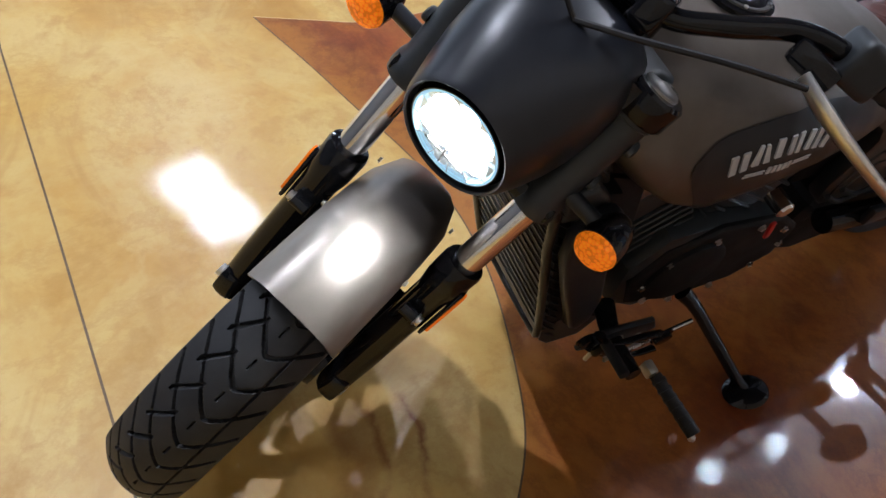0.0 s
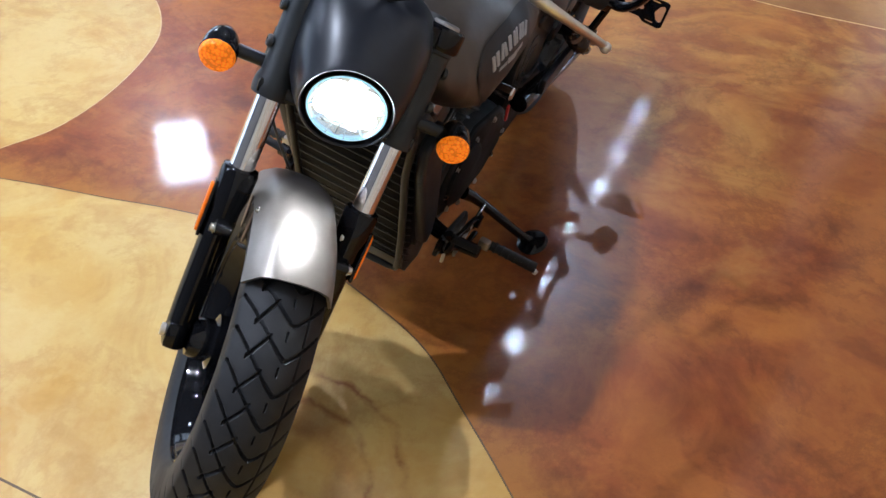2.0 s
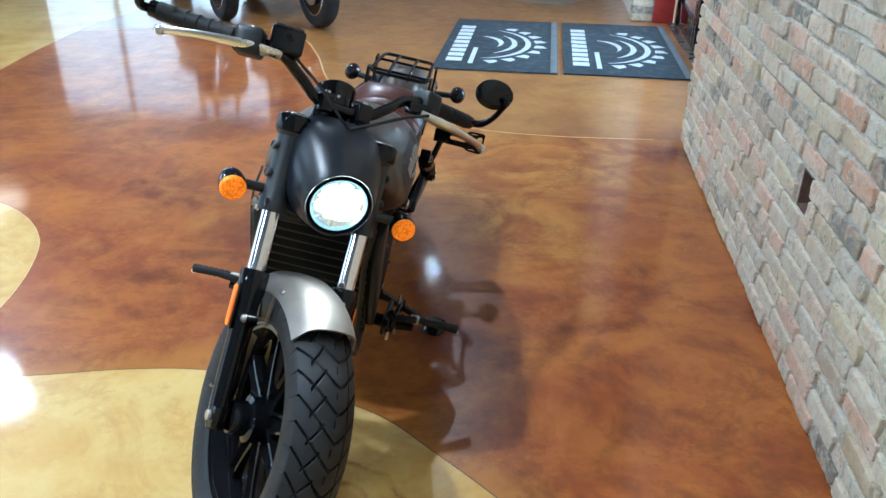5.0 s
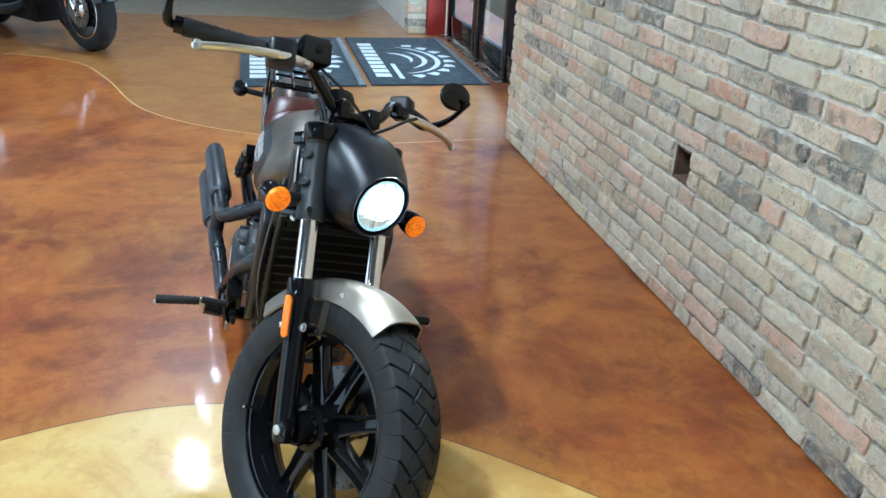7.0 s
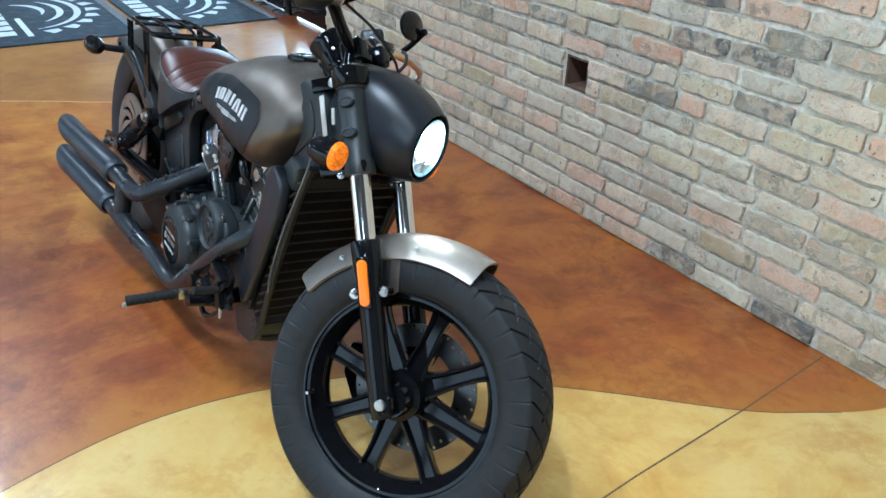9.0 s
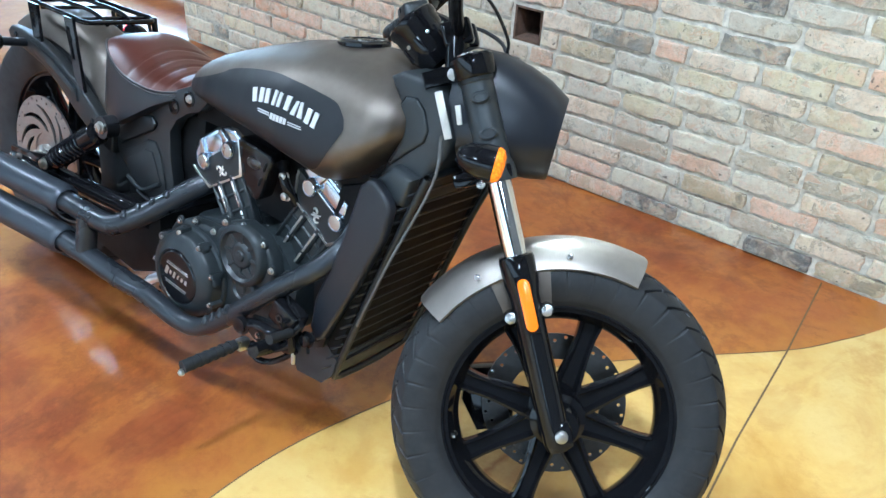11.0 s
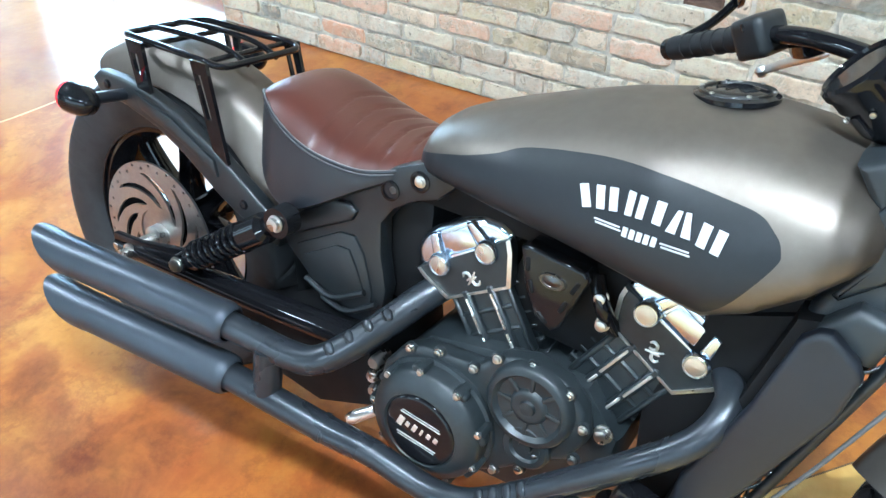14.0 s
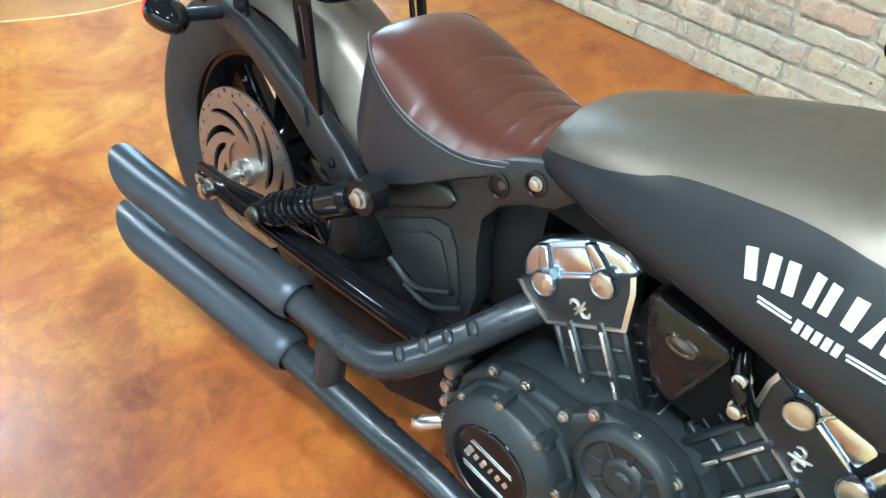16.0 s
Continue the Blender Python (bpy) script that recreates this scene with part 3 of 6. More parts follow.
# ---- closing walls, ceiling and lamps ----
def build_shell():
    c = tagged(part("ceiling", box(14.6, 10.7, 0.1, at(-2.75, -2.7, CEIL + 0.05), 0), CEILING, None), "plain pale showroom ceiling", "ceiling", kind="structure")
    slab("wall_east", 4.5, 4.6, -8, 2.6, 0, CEIL, PLASTER, "plain painted showroom wall")
    slab("wall_north", -10, 4.5, -8.1, -8, 0, CEIL, PLASTER, "plain painted showroom wall")
    slab("wall_west", -10.1, -10, -8, 2.6, 0, CEIL, PLASTER, "plain painted showroom wall")
    # return of the brick wall and the recessed entrance front
    end = Geo().join(box(0.05, 0.24, CEIL, at(WALL_END + 0.02, WALL_Y + 0.13, CEIL / 2), 0))
    tagged(part("wall_return", end, MORTAR, None), "narrow brick return at the end of the wall", "wall", kind="structure")
    slab("wall_far", -10, -6.46, 1.36, 1.46, 0, CEIL, WHITE_BRICK, "white painted brick wall beyond the entrance")
    pier = tagged(thing("wall_pier", "weathered brick pier at the entrance", "wall"), kind="structure")
    rnd = random.Random(9)
    part("core", box(0.16, 0.16, CEIL, at(-6.38, 1.44, CEIL / 2), 0), MORTAR, pier)
    for row in range(12):
        b = box(0.185, 0.185, COURSE - 0.010, None, 0.006, 1).mesh("brick")
        b.materials.append(BRICK)
        ob = new("brick", b)
        ob.parent, ob.matrix_basis = pier, at(-6.38 + rnd.uniform(-0.003, 0.003), 1.44, (row + 0.5) * COURSE)
    slab("trim_red", -6.36, -6.26, 1.54, 1.72, 0, CEIL, RED_PAINT, "red painted steel door jamb")
    frame = tagged(thing("door_1", "black framed glass entrance door letting in daylight", "door"), kind="structure")
    for name, x, w in (("stile", -6.21, 0.10), ("stile", -5.26, 0.09), ("stile", -5.16, 0.09), ("stile", -4.35, 0.10), ("stile", -3.02, 0.10)):
        part(name, box(w, 0.06, 2.3, at(x, 1.76, 1.15), 0.004), GLOSS, frame)
    for x0, x1 in ((-6.16, -5.3), (-5.12, -4.4), (-4.30, -3.07)):
        part("bottom_rail", box(x1 - x0, 0.05, 0.20, at((x0 + x1) / 2, 1.76, 0.12), 0.004), GLOSS, frame)
        part("top_rail", box(x1 - x0, 0.05, 0.12, at((x0 + x1) / 2, 1.76, 2.24), 0.004), GLOSS, frame)
        pane = part("pane", box(x1 - x0, 0.008, 1.96, at((x0 + x1) / 2, 1.765, 1.2), 0), GLASS, frame)
        pane.visible_shadow = False
    slab("wall_over_door", -6.36, -2.92, 1.72, 1.85, 2.3, CEIL, PLASTER, "painted wall over the entrance")
    part("threshold", box(1.9, 0.07, 0.012, at(-5.27, 1.70, 0.006), 0.003), STEEL, frame, "worn aluminium threshold")
    ob = part("backdrop", box(7.0, 0.02, 3.4, at(-5.8, 3.9, 2.0), 0), DAYLIGHT, None)
    tagged(ob, "bright daylight outside the entrance", "backdrop", kind="structure")
    # shop windows on the far sides; the long north front is unseen, added as fill
    front = tagged(thing("fill_window", "unseen long window front added as daylight fill", "window"), kind="structure")
    for k in range(8):
        part("pane", box(1.40, 0.02, 2.15, at(-7.2 + 1.5 * k, -7.985, 1.45), 0), DULL_DAY, front, "glowing pane added for dull daylight fill")
        part("mullion", box(0.08, 0.06, 2.25, at(-7.95 + 1.5 * k, -7.96, 1.45), 0.004), GLOSS, front)
    win = tagged(thing("window_1", "tall shop window with bright daylight behind it", "window"), kind="structure")
    part("pane", box(0.02, 3.4, 2.3, at(-9.97, -5.2, 1.25), 0), DULL_DAY, win, "sunlit window pane")
    for y in (-6.9, -5.75, -4.6, -3.5):
        part("mullion", box(0.06, 0.06, 2.4, at(-9.94, y, 1.25), 0.004), GLOSS, win)


build_shell()


def build_lamps():
    g = "hung light panels"
    # the panel at x 2.8 is out of view, added as fill light
    for x, y, turn, glow in ((-0.47, -3.66, 107, LAMP_PANEL), (-3.80, -4.08, 47, LAMP_PANEL), (-7.35, -6.5, 0, DIM_PANEL), (2.8, -3.4, 107, LAMP_PANEL)):
        lamp = thing("ceiling_light", "white twin-panel light hung from the ceiling, switched on", "ceiling light", at(x, y, HANG - 0.03) @ Matrix.Rotation(radians(turn), 4, "Z"), g)
        part("frame", box(1.00, 0.50, 0.03, None, 0.004), PLASTER, lamp)
        for dx in (-0.235, 0.235):
            part("diffuser", box(0.40, 0.42, 0.012, at(dx, 0, -0.016), 0.003), glow, lamp)
            part("cord", sweep([(dx, 0, 0.01), (dx, 0, CEIL - HANG + 0.03)], 0.004, 6, 1), GLOSS, lamp)
    for x, y, watts in SPOTS:
        lamp = thing("spot_light", "small round ceiling spot light, switched on", "spot light", at(x, y, CEIL - 0.028), "row of ceiling spots")
        part("housing", lathe([(0.09, -0.02), (0.105, -0.02), (0.105, 0.03), (0, 0.03)], 20), PLASTER, lamp)
        part("diffuser", lathe([(0, -0.018), (0.06, -0.018), (0.09, -0.010)], 20), SPOT_GLOW, lamp)
        area("spot_beam", x, y, 0.06, watts)


def area(name, x, y, size, power):
    d = bpy.data.lights.new(name, "AREA")
    d.shape, d.size, d.energy, d.color = "DISK", size, power, (0.93, 0.94, 1.0)
    ob = new(name, d)
    ob.matrix_world = pose(x, y, CEIL - 0.052)
    return ob


# two rows of spots, with the watts of each
SPOTS = [(3.00, -1.70, 14), (1.80, -1.70, 18), (0.62, -1.42, 85), (-0.30, -1.68, 36), (-1.40, -1.65, 36),
         (-3.75, -0.78, 3), (-4.47, -0.76, 3), (-5.62, -1.02, 85), (-6.61, -0.93, 4), (-7.38, -0.80, 4), (-8.30, -0.85, 4), (-9.32, -0.87, 4)]
SPOT_GLOW = mat("spot_glow", (1, 1, 1), 0.4, emit=(0.92, 0.96, 1.0), power=8)
build_lamps()


# ---- entrance mats ----
def build_mat(x0, y0):
    w, l = 0.90, 1.80
    rug = thing("entrance_mat", "dark blue-grey entrance mat with a white printed emblem", "mat", at(x0, y0, 0), "mats at the entrance")
    part("mat_body", box(l, w, 0.012, at(-l / 2, w / 2, 0.006), 0.004), MAT_PILE, rug)
    part("border", box(l, 0.05, 0.003, at(-l / 2, w - 0.03, 0.0135), 0.001), MAT_GREY, rug, "grey edge band")
    z = 0.0135
    # lettering as upright bars along one side of the emblem
    for k in range(9):
        part("letter_bar", box(0.105, 0.12, 0.002, at(-0.28 - 0.145 * k, 0.13, z), 0), MAT_PRINT, rug)
    part("small_bar", box(0.5, 0.035, 0.002, at(-0.42, 0.26, z), 0), MAT_PRINT, rug)
    # the emblem: an arc of teeth with sweeping strokes under it
    for k in range(9):
        a = radians(15 + 17 * k)
        cx, cy = -0.85 + 0.58 * math.cos(a), 0.28 + 0.44 * math.sin(a)
        t = at(cx, cy, z) @ Matrix.Rotation(a, 4, "Z")
        part("tooth", Geo().add([(0, -0.05, 0), (0.10, -0.02, 0), (0.06, 0.05, 0), (0, 0.05, 0)], [(0, 1, 2, 3)], t), MAT_PRINT, rug)
    for r, wd, a0, a1 in ((0.52, 0.05, 10, 160), (0.38, 0.05, 30, 140), (0.24, 0.05, 60, 175)):
        v, f = [], []
        for k in range(17):
            a = radians(a0 + (a1 - a0) * k / 16)
            half = wd * math.sin(math.pi * k / 16) / 2 + 0.004
            for q in (r - half, r + half):
                v.append((-0.85 + q * math.cos(a), 0.26 + 0.78 * q * math.sin(a), z))
        f = [(2 * k, 2 * k + 1, 2 * k + 3, 2 * k + 2) for k in range(16)]
        part("stroke", Geo().add(v, f), MAT_PRINT, rug)


build_mat(-4.22, -0.23)
build_mat(-4.24, 0.71)


# ---- the motorcycle ----
# local axes: x ahead from the rear axle, y to its left, z up from the ground
BIKE = pose(-1.56, -0.078, 0, 0, 0, 0.5) @ pose(0, 0, 0, -10.4)
motorcycle = thing("motorcycle", "satin bronze and black bobber motorcycle leaning on its side stand", "motorcycle", BIKE)
RAKE, STEER = 29.0, 33.0
# steering axes: x ahead and square to the fork, y left, z up along the fork
FORK = at(1.682, -0.020, 0) @ Matrix.Rotation(radians(-1.45), 4, "X") @ Matrix.Rotation(radians(-RAKE), 4, "Y") @ Matrix.Rotation(radians(STEER), 4, "Z")
# bars, lamp and clocks sit a touch askew on the fork
HEAD = at(1.682, 0, 0) @ Matrix.Rotation(radians(-RAKE), 4, "Y") @ Matrix.Rotation(radians(28.5), 4, "Z")
HUB = (0.045, -0.003, 0.329)


def tyre_geo(R, w, bead, nu, nv, groove, phase=0.0):
    """A tyre round y; groove(u, s) gives the depth at arc length u and s from -1 to 1 across."""
    prof = [(s, s * w, R - 0.028 * abs(s) ** 2.1) for s in np.linspace(-1, 1, nv)]
    side = [(w * 1.025, R - 0.038), (w * 1.035, R - 0.050), (w * 0.98, R - 0.084), (w * 0.88, bead + 0.006), (w * 0.80, bead)]
    a = np.linspace(0, 2 * np.pi, nu, endpoint=False)
    u = a * R
    notch = [0.55, 0, 0, 0, 0]
    # on the shoulders and walls the cuts go inwards as well as down
    cols = [(-y + k * groove(u, -0.95), r) for (y, r), k in zip(reversed(side), reversed(notch))]
    for s, y, r in prof:
        cols.append((y - 0.9 * np.sign(s) * max(0.0, abs(s) - 0.45) / 0.55 * groove(u, s), r - groove(u, s)))
    cols += [(y - k * groove(u, 0.95), r) for (y, r), k in zip(side, notch)]
    g = Geo()
    verts = []
    for y, r in cols:
        verts.append(np.stack([r * np.cos(a), np.zeros(nu) + y, r * np.sin(a)], 1))
    n, verts = len(cols), np.concatenate(verts)
    k = np.arange(nu)
    faces = []
    for i in range(n - 1):
        faces += np.stack([i * nu + k, i * nu + (k + 1) % nu, (i + 1) * nu + (k + 1) % nu, (i + 1) * nu + k], 1).tolist()
    return g.add(verts.tolist(), faces)


def near_line(x, period, half):
    return np.abs((x / period + 0.5) % 1.0 - 0.5) * period < half


def block_tread(R):
    """Slanted dashes on one half, crossed by grooves that sag into a wave on the other."""
    p = 2 * math.pi * R / 37

    def groove(u, s):
        d = np.zeros_like(u)
        wave = 1.35 * p * (0.22 - s) ** 1.2 if s < 0.22 else 0.85 * p * ((s - 0.22) / 0.68) ** 1.4
        if -0.97 < s < 0.95:
            d[near_line(u - wave, p, 0.0030 if s > -0.1 else 0.0024)] = 0.0060
        if -0.66 < s < -0.20:
            # every dash stops short of the next groove
            d[near_line(u - 1.75 * p * s, p, 0.0038)] = 0.0070
        if 0.585 < s < 0.625:
            d[:] = np.maximum(d, 0.0035)
        if 0.12 < s < 0.16:
            d[near_line(u - wave + 0.40 * p, p, 0.15 * p)] = 0.0045
        return d

    return groove


def street_tread(R):
    p = 2 * math.pi * R / 26

    def groove(u, s):
        d = np.zeros_like(u)
        if 0.25 < abs(s) < 0.97:
            d[near_line(u - 0.9 * p * s, p, 0.003)] = 0.004
        return d

    return groove


def rotor(r0, r1, thick, vents, m, wider=1.0):
    """A brake disc with curved slots and a ring of small holes, flat round z."""
    holes = []
    for k in range(vents if r0 < 0.5 * r1 else 0):
        a0 = 2 * math.pi * k / vents
        arc = []
        for t in np.linspace(0, 1, 8):
            r, a = r0 + 0.012 + (r1 - r0 - 0.036) * t, a0 + 1.15 * t
            arc.append((r, a))
        wide = lambda i: 0.004 + 0.011 * wider * math.sin(math.pi * (i + 0.6) / 8.2)  # noqa: E731
        left = [(r * math.cos(a - wide(i) / r), r * math.sin(a - wide(i) / r)) for i, (r, a) in enumerate(arc)]
        right = [(r * math.cos(a + wide(i) / r), r * math.sin(a + wide(i) / r)) for i, (r, a) in enumerate(arc)]
        holes.append(left + right[::-1])
    for k in range(vents * 4):
        a = 2 * math.pi * (k + 0.5) / (vents * 4)
        rr = r1 - (0.006 if k % 2 else 0.014)
        holes.append(ring_pts(0.0036, 7, rr * math.cos(a), rr * math.sin(a)))
    holes.append(ring_pts(r0, 40))
    return plate(ring_pts(r1, 72), holes, thick, m)


def build_wheel(name, m, R, w, bead, groove, nu, disc_side, disc_r, spokes, label, vents, phase=0.0):
    hub = lathe([(0.018, -0.085), (0.034, -0.085), (0.038, -0.07), (0.038, -0.05), (0.050, -0.045), (0.050, 0.045), (0.038, 0.05), (0.038, 0.07), (0.034, 0.085), (0.018, 0.085)], 36, m @ ALONG_Y)
    wheel = part(name, hub, GLOSS, motorcycle, label)
    b = bead
    barrel = [(b + 0.012, -w * 0.80), (b + 0.012, -w * 0.73), (b - 0.004, -w * 0.70), (b - 0.012, -w * 0.45), (b - 0.022, -w * 0.2), (b - 0.022, w * 0.2), (b - 0.012, w * 0.45),
              (b - 0.004, w * 0.70), (b + 0.012, w * 0.73), (b + 0.012, w * 0.80), (b + 0.004, w * 0.80), (b, w * 0.6), (b, -w * 0.6), (b + 0.004, -w * 0.80)]
    part("rim", lathe(barrel, 96, m @ ALONG_Y, closed=True), GLOSS, wheel)
    tyre = part("tyre", tyre_geo(R, w, bead + 0.008, nu, 66 if nu > 1000 else 40, groove).mesh("tyre", 60), RUBBER, wheel, "black rubber tyre with grooved tread")
    tyre.matrix_basis = m
    for k in range(spokes):
        a = phase + 2 * math.pi * k / spokes
        rings = []
        for t in np.linspace(0, 1, 6):
            r = 0.040 + (b - 0.055) * t
            hw, hy = 0.0165 + 0.012 * (1 - t) ** 2 + 0.022 * max(0, t - 0.7), 0.019 - 0.005 * t
            y = 0.004
            rings.append([(r, y + hy * sy, hw * sz) for sy, sz in ((-1, -0.95), (-1.08, -0.72), (-0.35, -0.45), (-0.35, 0.45), (-1.08, 0.72), (-1, 0.95), (0, 1.05), (1, 0.7), (1, -0.7), (0, -1.05))])
        part("spoke", loft(rings, m @ Matrix.Rotation(-a, 4, "Y")), GLOSS, wheel)
    y = (0.086 if name.startswith("rear") else 0.058) * disc_side
    disc = part("brake_disc", rotor(disc_r * (0.34 if vents == 9 else 0.64), disc_r, 0.005, vents, m @ at(0, y, 0) @ ALONG_Y, 0.95 if vents == 9 else 1.0), DISC_STEEL if name.startswith("rear") else DARK_STEEL, wheel, "slotted and drilled steel brake disc")
    if vents != 9:
        for k in range(7):
            arm = box(disc_r * 0.42, 0.006, 0.014, m @ Matrix.Rotation(2 * math.pi * k / 7, 4, "Y") @ at(disc_r * 0.46, y * 0.96, 0), 0.002, 1)
            part("carrier_arm", arm, DARK_STEEL, wheel)
    cr = disc_r * (0.37 if vents == 9 else 0.30)
    carrier = lathe([(0.02, -0.004), (cr, -0.004), (cr, 0.004), (0.02, 0.004)], 30, m @ at(0, y * 0.96, 0) @ ALONG_Y)
    part("disc_carrier", carrier, DISC_STEEL if name.startswith("rear") else GLOSS, wheel)
    return wheel


WF = FORK @ at(*HUB)
front_wheel = build_wheel("front_wheel", WF, 0.308, 0.0625, 0.203, block_tread(0.308), 1400, 1, 0.138, 8, "gloss black cast front wheel", 10, radians(12))
WR = at(-0.004, 0, 0.327)
rear_wheel = build_wheel("rear_wheel", WR, 0.334, 0.074, 0.205, street_tread(0.334), 520, -1, 0.152, 8, "gloss black cast rear wheel", 9)
valve = lathe([(0.006, 0), (0.006, 0.012), (0.003, 0.02)], 10, WF @ at(-0.186, -0.058, 0.02) @ ALONG_Y)
part("moulded_ring", lathe([(0.0028, 0.0), (0.0055, 0.0), (0.0055, 0.0015), (0.0028, 0.0015)], 18, WF @ at(-0.238, -0.0610, 0.075) @ ALONG_Y), CABLE, front_wheel, "small grey ring moulded on the tyre wall")
part("valve", valve, STEEL, front_wheel)
for s in (-1, 1):
    part("axle_end", bolt(0, 0.122 * s, 0, 0.011, 0.012, WF, s), STEEL, front_wheel)


def arc_shell(r, hw, a0, a1, thick, m, n=28, k=9, drop=0.014, crown=0.010, taper=0.0):
    """A mudguard: an arched strip round y with turned-down sides; angles in degrees from +x."""
    rings = []
    for i in range(n + 1):
        t = i / n
        a = radians(a0 + (a1 - a0) * t)
        end = min(t, 1 - t)
        h = hw * (1 - taper * max(0, 1 - end / 0.18) ** 2)
        prof = []
        for j in range(k):
            s = -1 + 2 * j / (k - 1)
            prof.append((s * h, r + crown * (1 - s * s) - drop * abs(s) ** 6 * 1.6))
        prof += [(y * (1 - thick / h), q - thick) for y, q in reversed(prof)]
        rings.append([(q * math.cos(a), y, q * math.sin(a)) for y, q in prof])
    return loft(rings, m)


fender = part("front_fender", arc_shell(0.319, 0.0715, 49, 126, 0.004, WF, drop=0.024, crown=0.012), BRONZE_LIT, motorcycle, "short satin bronze front mudguard in a lighter, lit tone")
for s in (-1, 1):
    br = prism([(-0.064, 0.280), (-0.044, 0.286), (-0.030, 0.222), (-0.038, 0.207), (-0.050, 0.212)], 0.0640 * s, 0.0670 * s, 0.001, WF)
    part("bracket", br, BRONZE, fender)
    br = prism([(0.026, 0.286), (0.046, 0.282), (0.034, 0.212), (0.022, 0.206), (0.014, 0.220)], 0.0640 * s, 0.0670 * s, 0.001, WF)
    part("bracket", br, BRONZE, fender)
    for x, z in ((-0.082, 0.290), (0.082, 0.290)):
        part("screw", bolt(x, 0.0695 * s, z, 0.004, 0.004, WF, s), STEEL, fender)

# fork
LEG_F = 0.036
fork = part("fork", box(0.10, 0.27, 0.026, FORK @ at(0.012, 0, 0.790), 0.008), GLOSS, motorcycle, "black fork yoke with chrome fork tubes")
for s in (-1, 1):
    y = 0.108 * s
    legp = [(0.0, 0.300), (0.020, 0.300), (0.024, 0.315), (0.024, 0.345), (0.0255, 0.40), (0.0255, 0.575), (0.030, 0.60), (0.031, 0.640), (0.029, 0.647), (0.0215, 0.649), (0.0, 0.649)]
    leg = part("lower_leg", lathe(legp, 28, FORK @ at(LEG_F, y, 0)), GLOSS, fork, "gloss black fork leg")
    part("tube", lathe([(0.0205, 0.645), (0.0205, 0.80)], 24, FORK @ at(LEG_F, y, 0)), CHROME, fork, "chrome fork tube")
    cov = [(0.0, 0.775), (0.0315, 0.775), (0.033, 0.785), (0.0315, 0.80), (0.0275, 0.81), (0.0275, 0.940), (0.0300, 0.943), (0.0300, 0.972), (0.029, 0.976), (0.0, 0.976)]
    cover = part("upper_cover", lathe(cov, 28, FORK @ at(LEG_F, y, 0)), SLATE, fork, "matt black fork cover")
    for h in (0.855, 0.915):
        dome = lathe([(0.0135, 0.0), (0.0135, 0.006), (0.0110, 0.0085), (0.0085, 0.0085), (0.0075, 0.007), (0.0, 0.007)], 20, FORK @ at(LEG_F, y + 0.026 * s, h) @ Matrix.Rotation(radians(-90 * s), 4, "X") @ Matrix.Diagonal((1.25, 0.75, 1, 1)))
        part("boss", dome, SLATE, cover)
    part("clamp", lathe([(0.034, 0.948), (0.037, 0.952), (0.037, 0.982), (0.033, 0.986), (0.0, 0.986)], 26, FORK @ at(LEG_F, y, 0)), GLOSS, fork)
    part("top_cap", lathe([(0.024, 0.984), (0.024, 0.989), (0.020, 0.992), (0.0, 0.992)], 24, FORK @ at(LEG_F, y, 0)), STEEL, fork)
    part("leg_foot", box(0.044, 0.036, 0.052, FORK @ at(0.043, y + 0.004 * s, 0.328), 0.012), GLOSS, leg)
    for f in (LEG_F - 0.031, LEG_F + 0.032):
        part("lug", lathe([(0.011, -0.012), (0.011, 0.012)], 14, FORK @ at(f, y - 0.004 * s, 0.545) @ ALONG_Y), GLOSS, leg)
        part("bolt", bolt(f, y + 0.009 * s, 0.545, 0.0075, 0.008, FORK, s), STEEL, leg)
    # side reflector
    part("reflector_back", box(0.026, 0.006, 0.100, FORK @ at(LEG_F + 0.002, y + 0.029 * s, 0.565), 0.003), GLOSS, leg)
    part("reflector", prism([(LEG_F + 0.002 + 0.0105 * math.cos(radians(q)), 0.565 + (0.0345 if q < 180 else -0.0345) + 0.0105 * math.sin(radians(q))) for q in range(0, 360, 20)], y + 0.030 * s, y + 0.036 * s, 0.0015, FORK), AMBER_PLAIN, leg, "amber side reflector")
    part("pinch_bolt", bolt(LEG_F - 0.034, y * 0.86 + 0.024 * s, 0.962, 0.008, 0.006, FORK, s), STEEL, fork)
    for h in (0.778, 0.792):
        part("yoke_bolt", bolt(LEG_F - 0.030, y + 0.020 * s, h, 0.006, 0.006, FORK, s), STEEL, fork)
part("top_yoke", prism([(-0.05, 0.950), (-0.05, 0.978), (0.07, 0.978), (0.07, 0.950)], -0.115, 0.115, 0.010, FORK), GLOSS, fork)
part("steering_stem", lathe([(0.026, 0.77), (0.026, 0.98)], 20, FORK), DARK, fork)
part("brake_caliper", prism([(-0.145, 0.30), (-0.075, 0.29), (-0.055, 0.35), (-0.075, 0.42), (-0.135, 0.43), (-0.16, 0.37)], 0.062, 0.112, 0.012, FORK @ at(0.03, 0, 0)), GLOSS, fork, "gloss black brake caliper")


# headlight and its cowl: d runs ahead, level with the road
COWL = HEAD @ at(0.148, 0, 0.821) @ Matrix.Rotation(radians(RAKE), 4, "Y")  # x ahead


def cowl_ring(d, ry, rzu, rzd, dz=0.0, n=40, p=2.3):
    out = []
    for k in range(n):
        a = 2 * math.pi * k / n
        c, s = math.cos(a), math.sin(a)
        y = ry * math.copysign(abs(c) ** (2 / p), c)
        z = (rzu if s > 0 else rzd) * math.copysign(abs(s) ** (2 / p), s)
        out.append((d, y, z + dz))
    return out


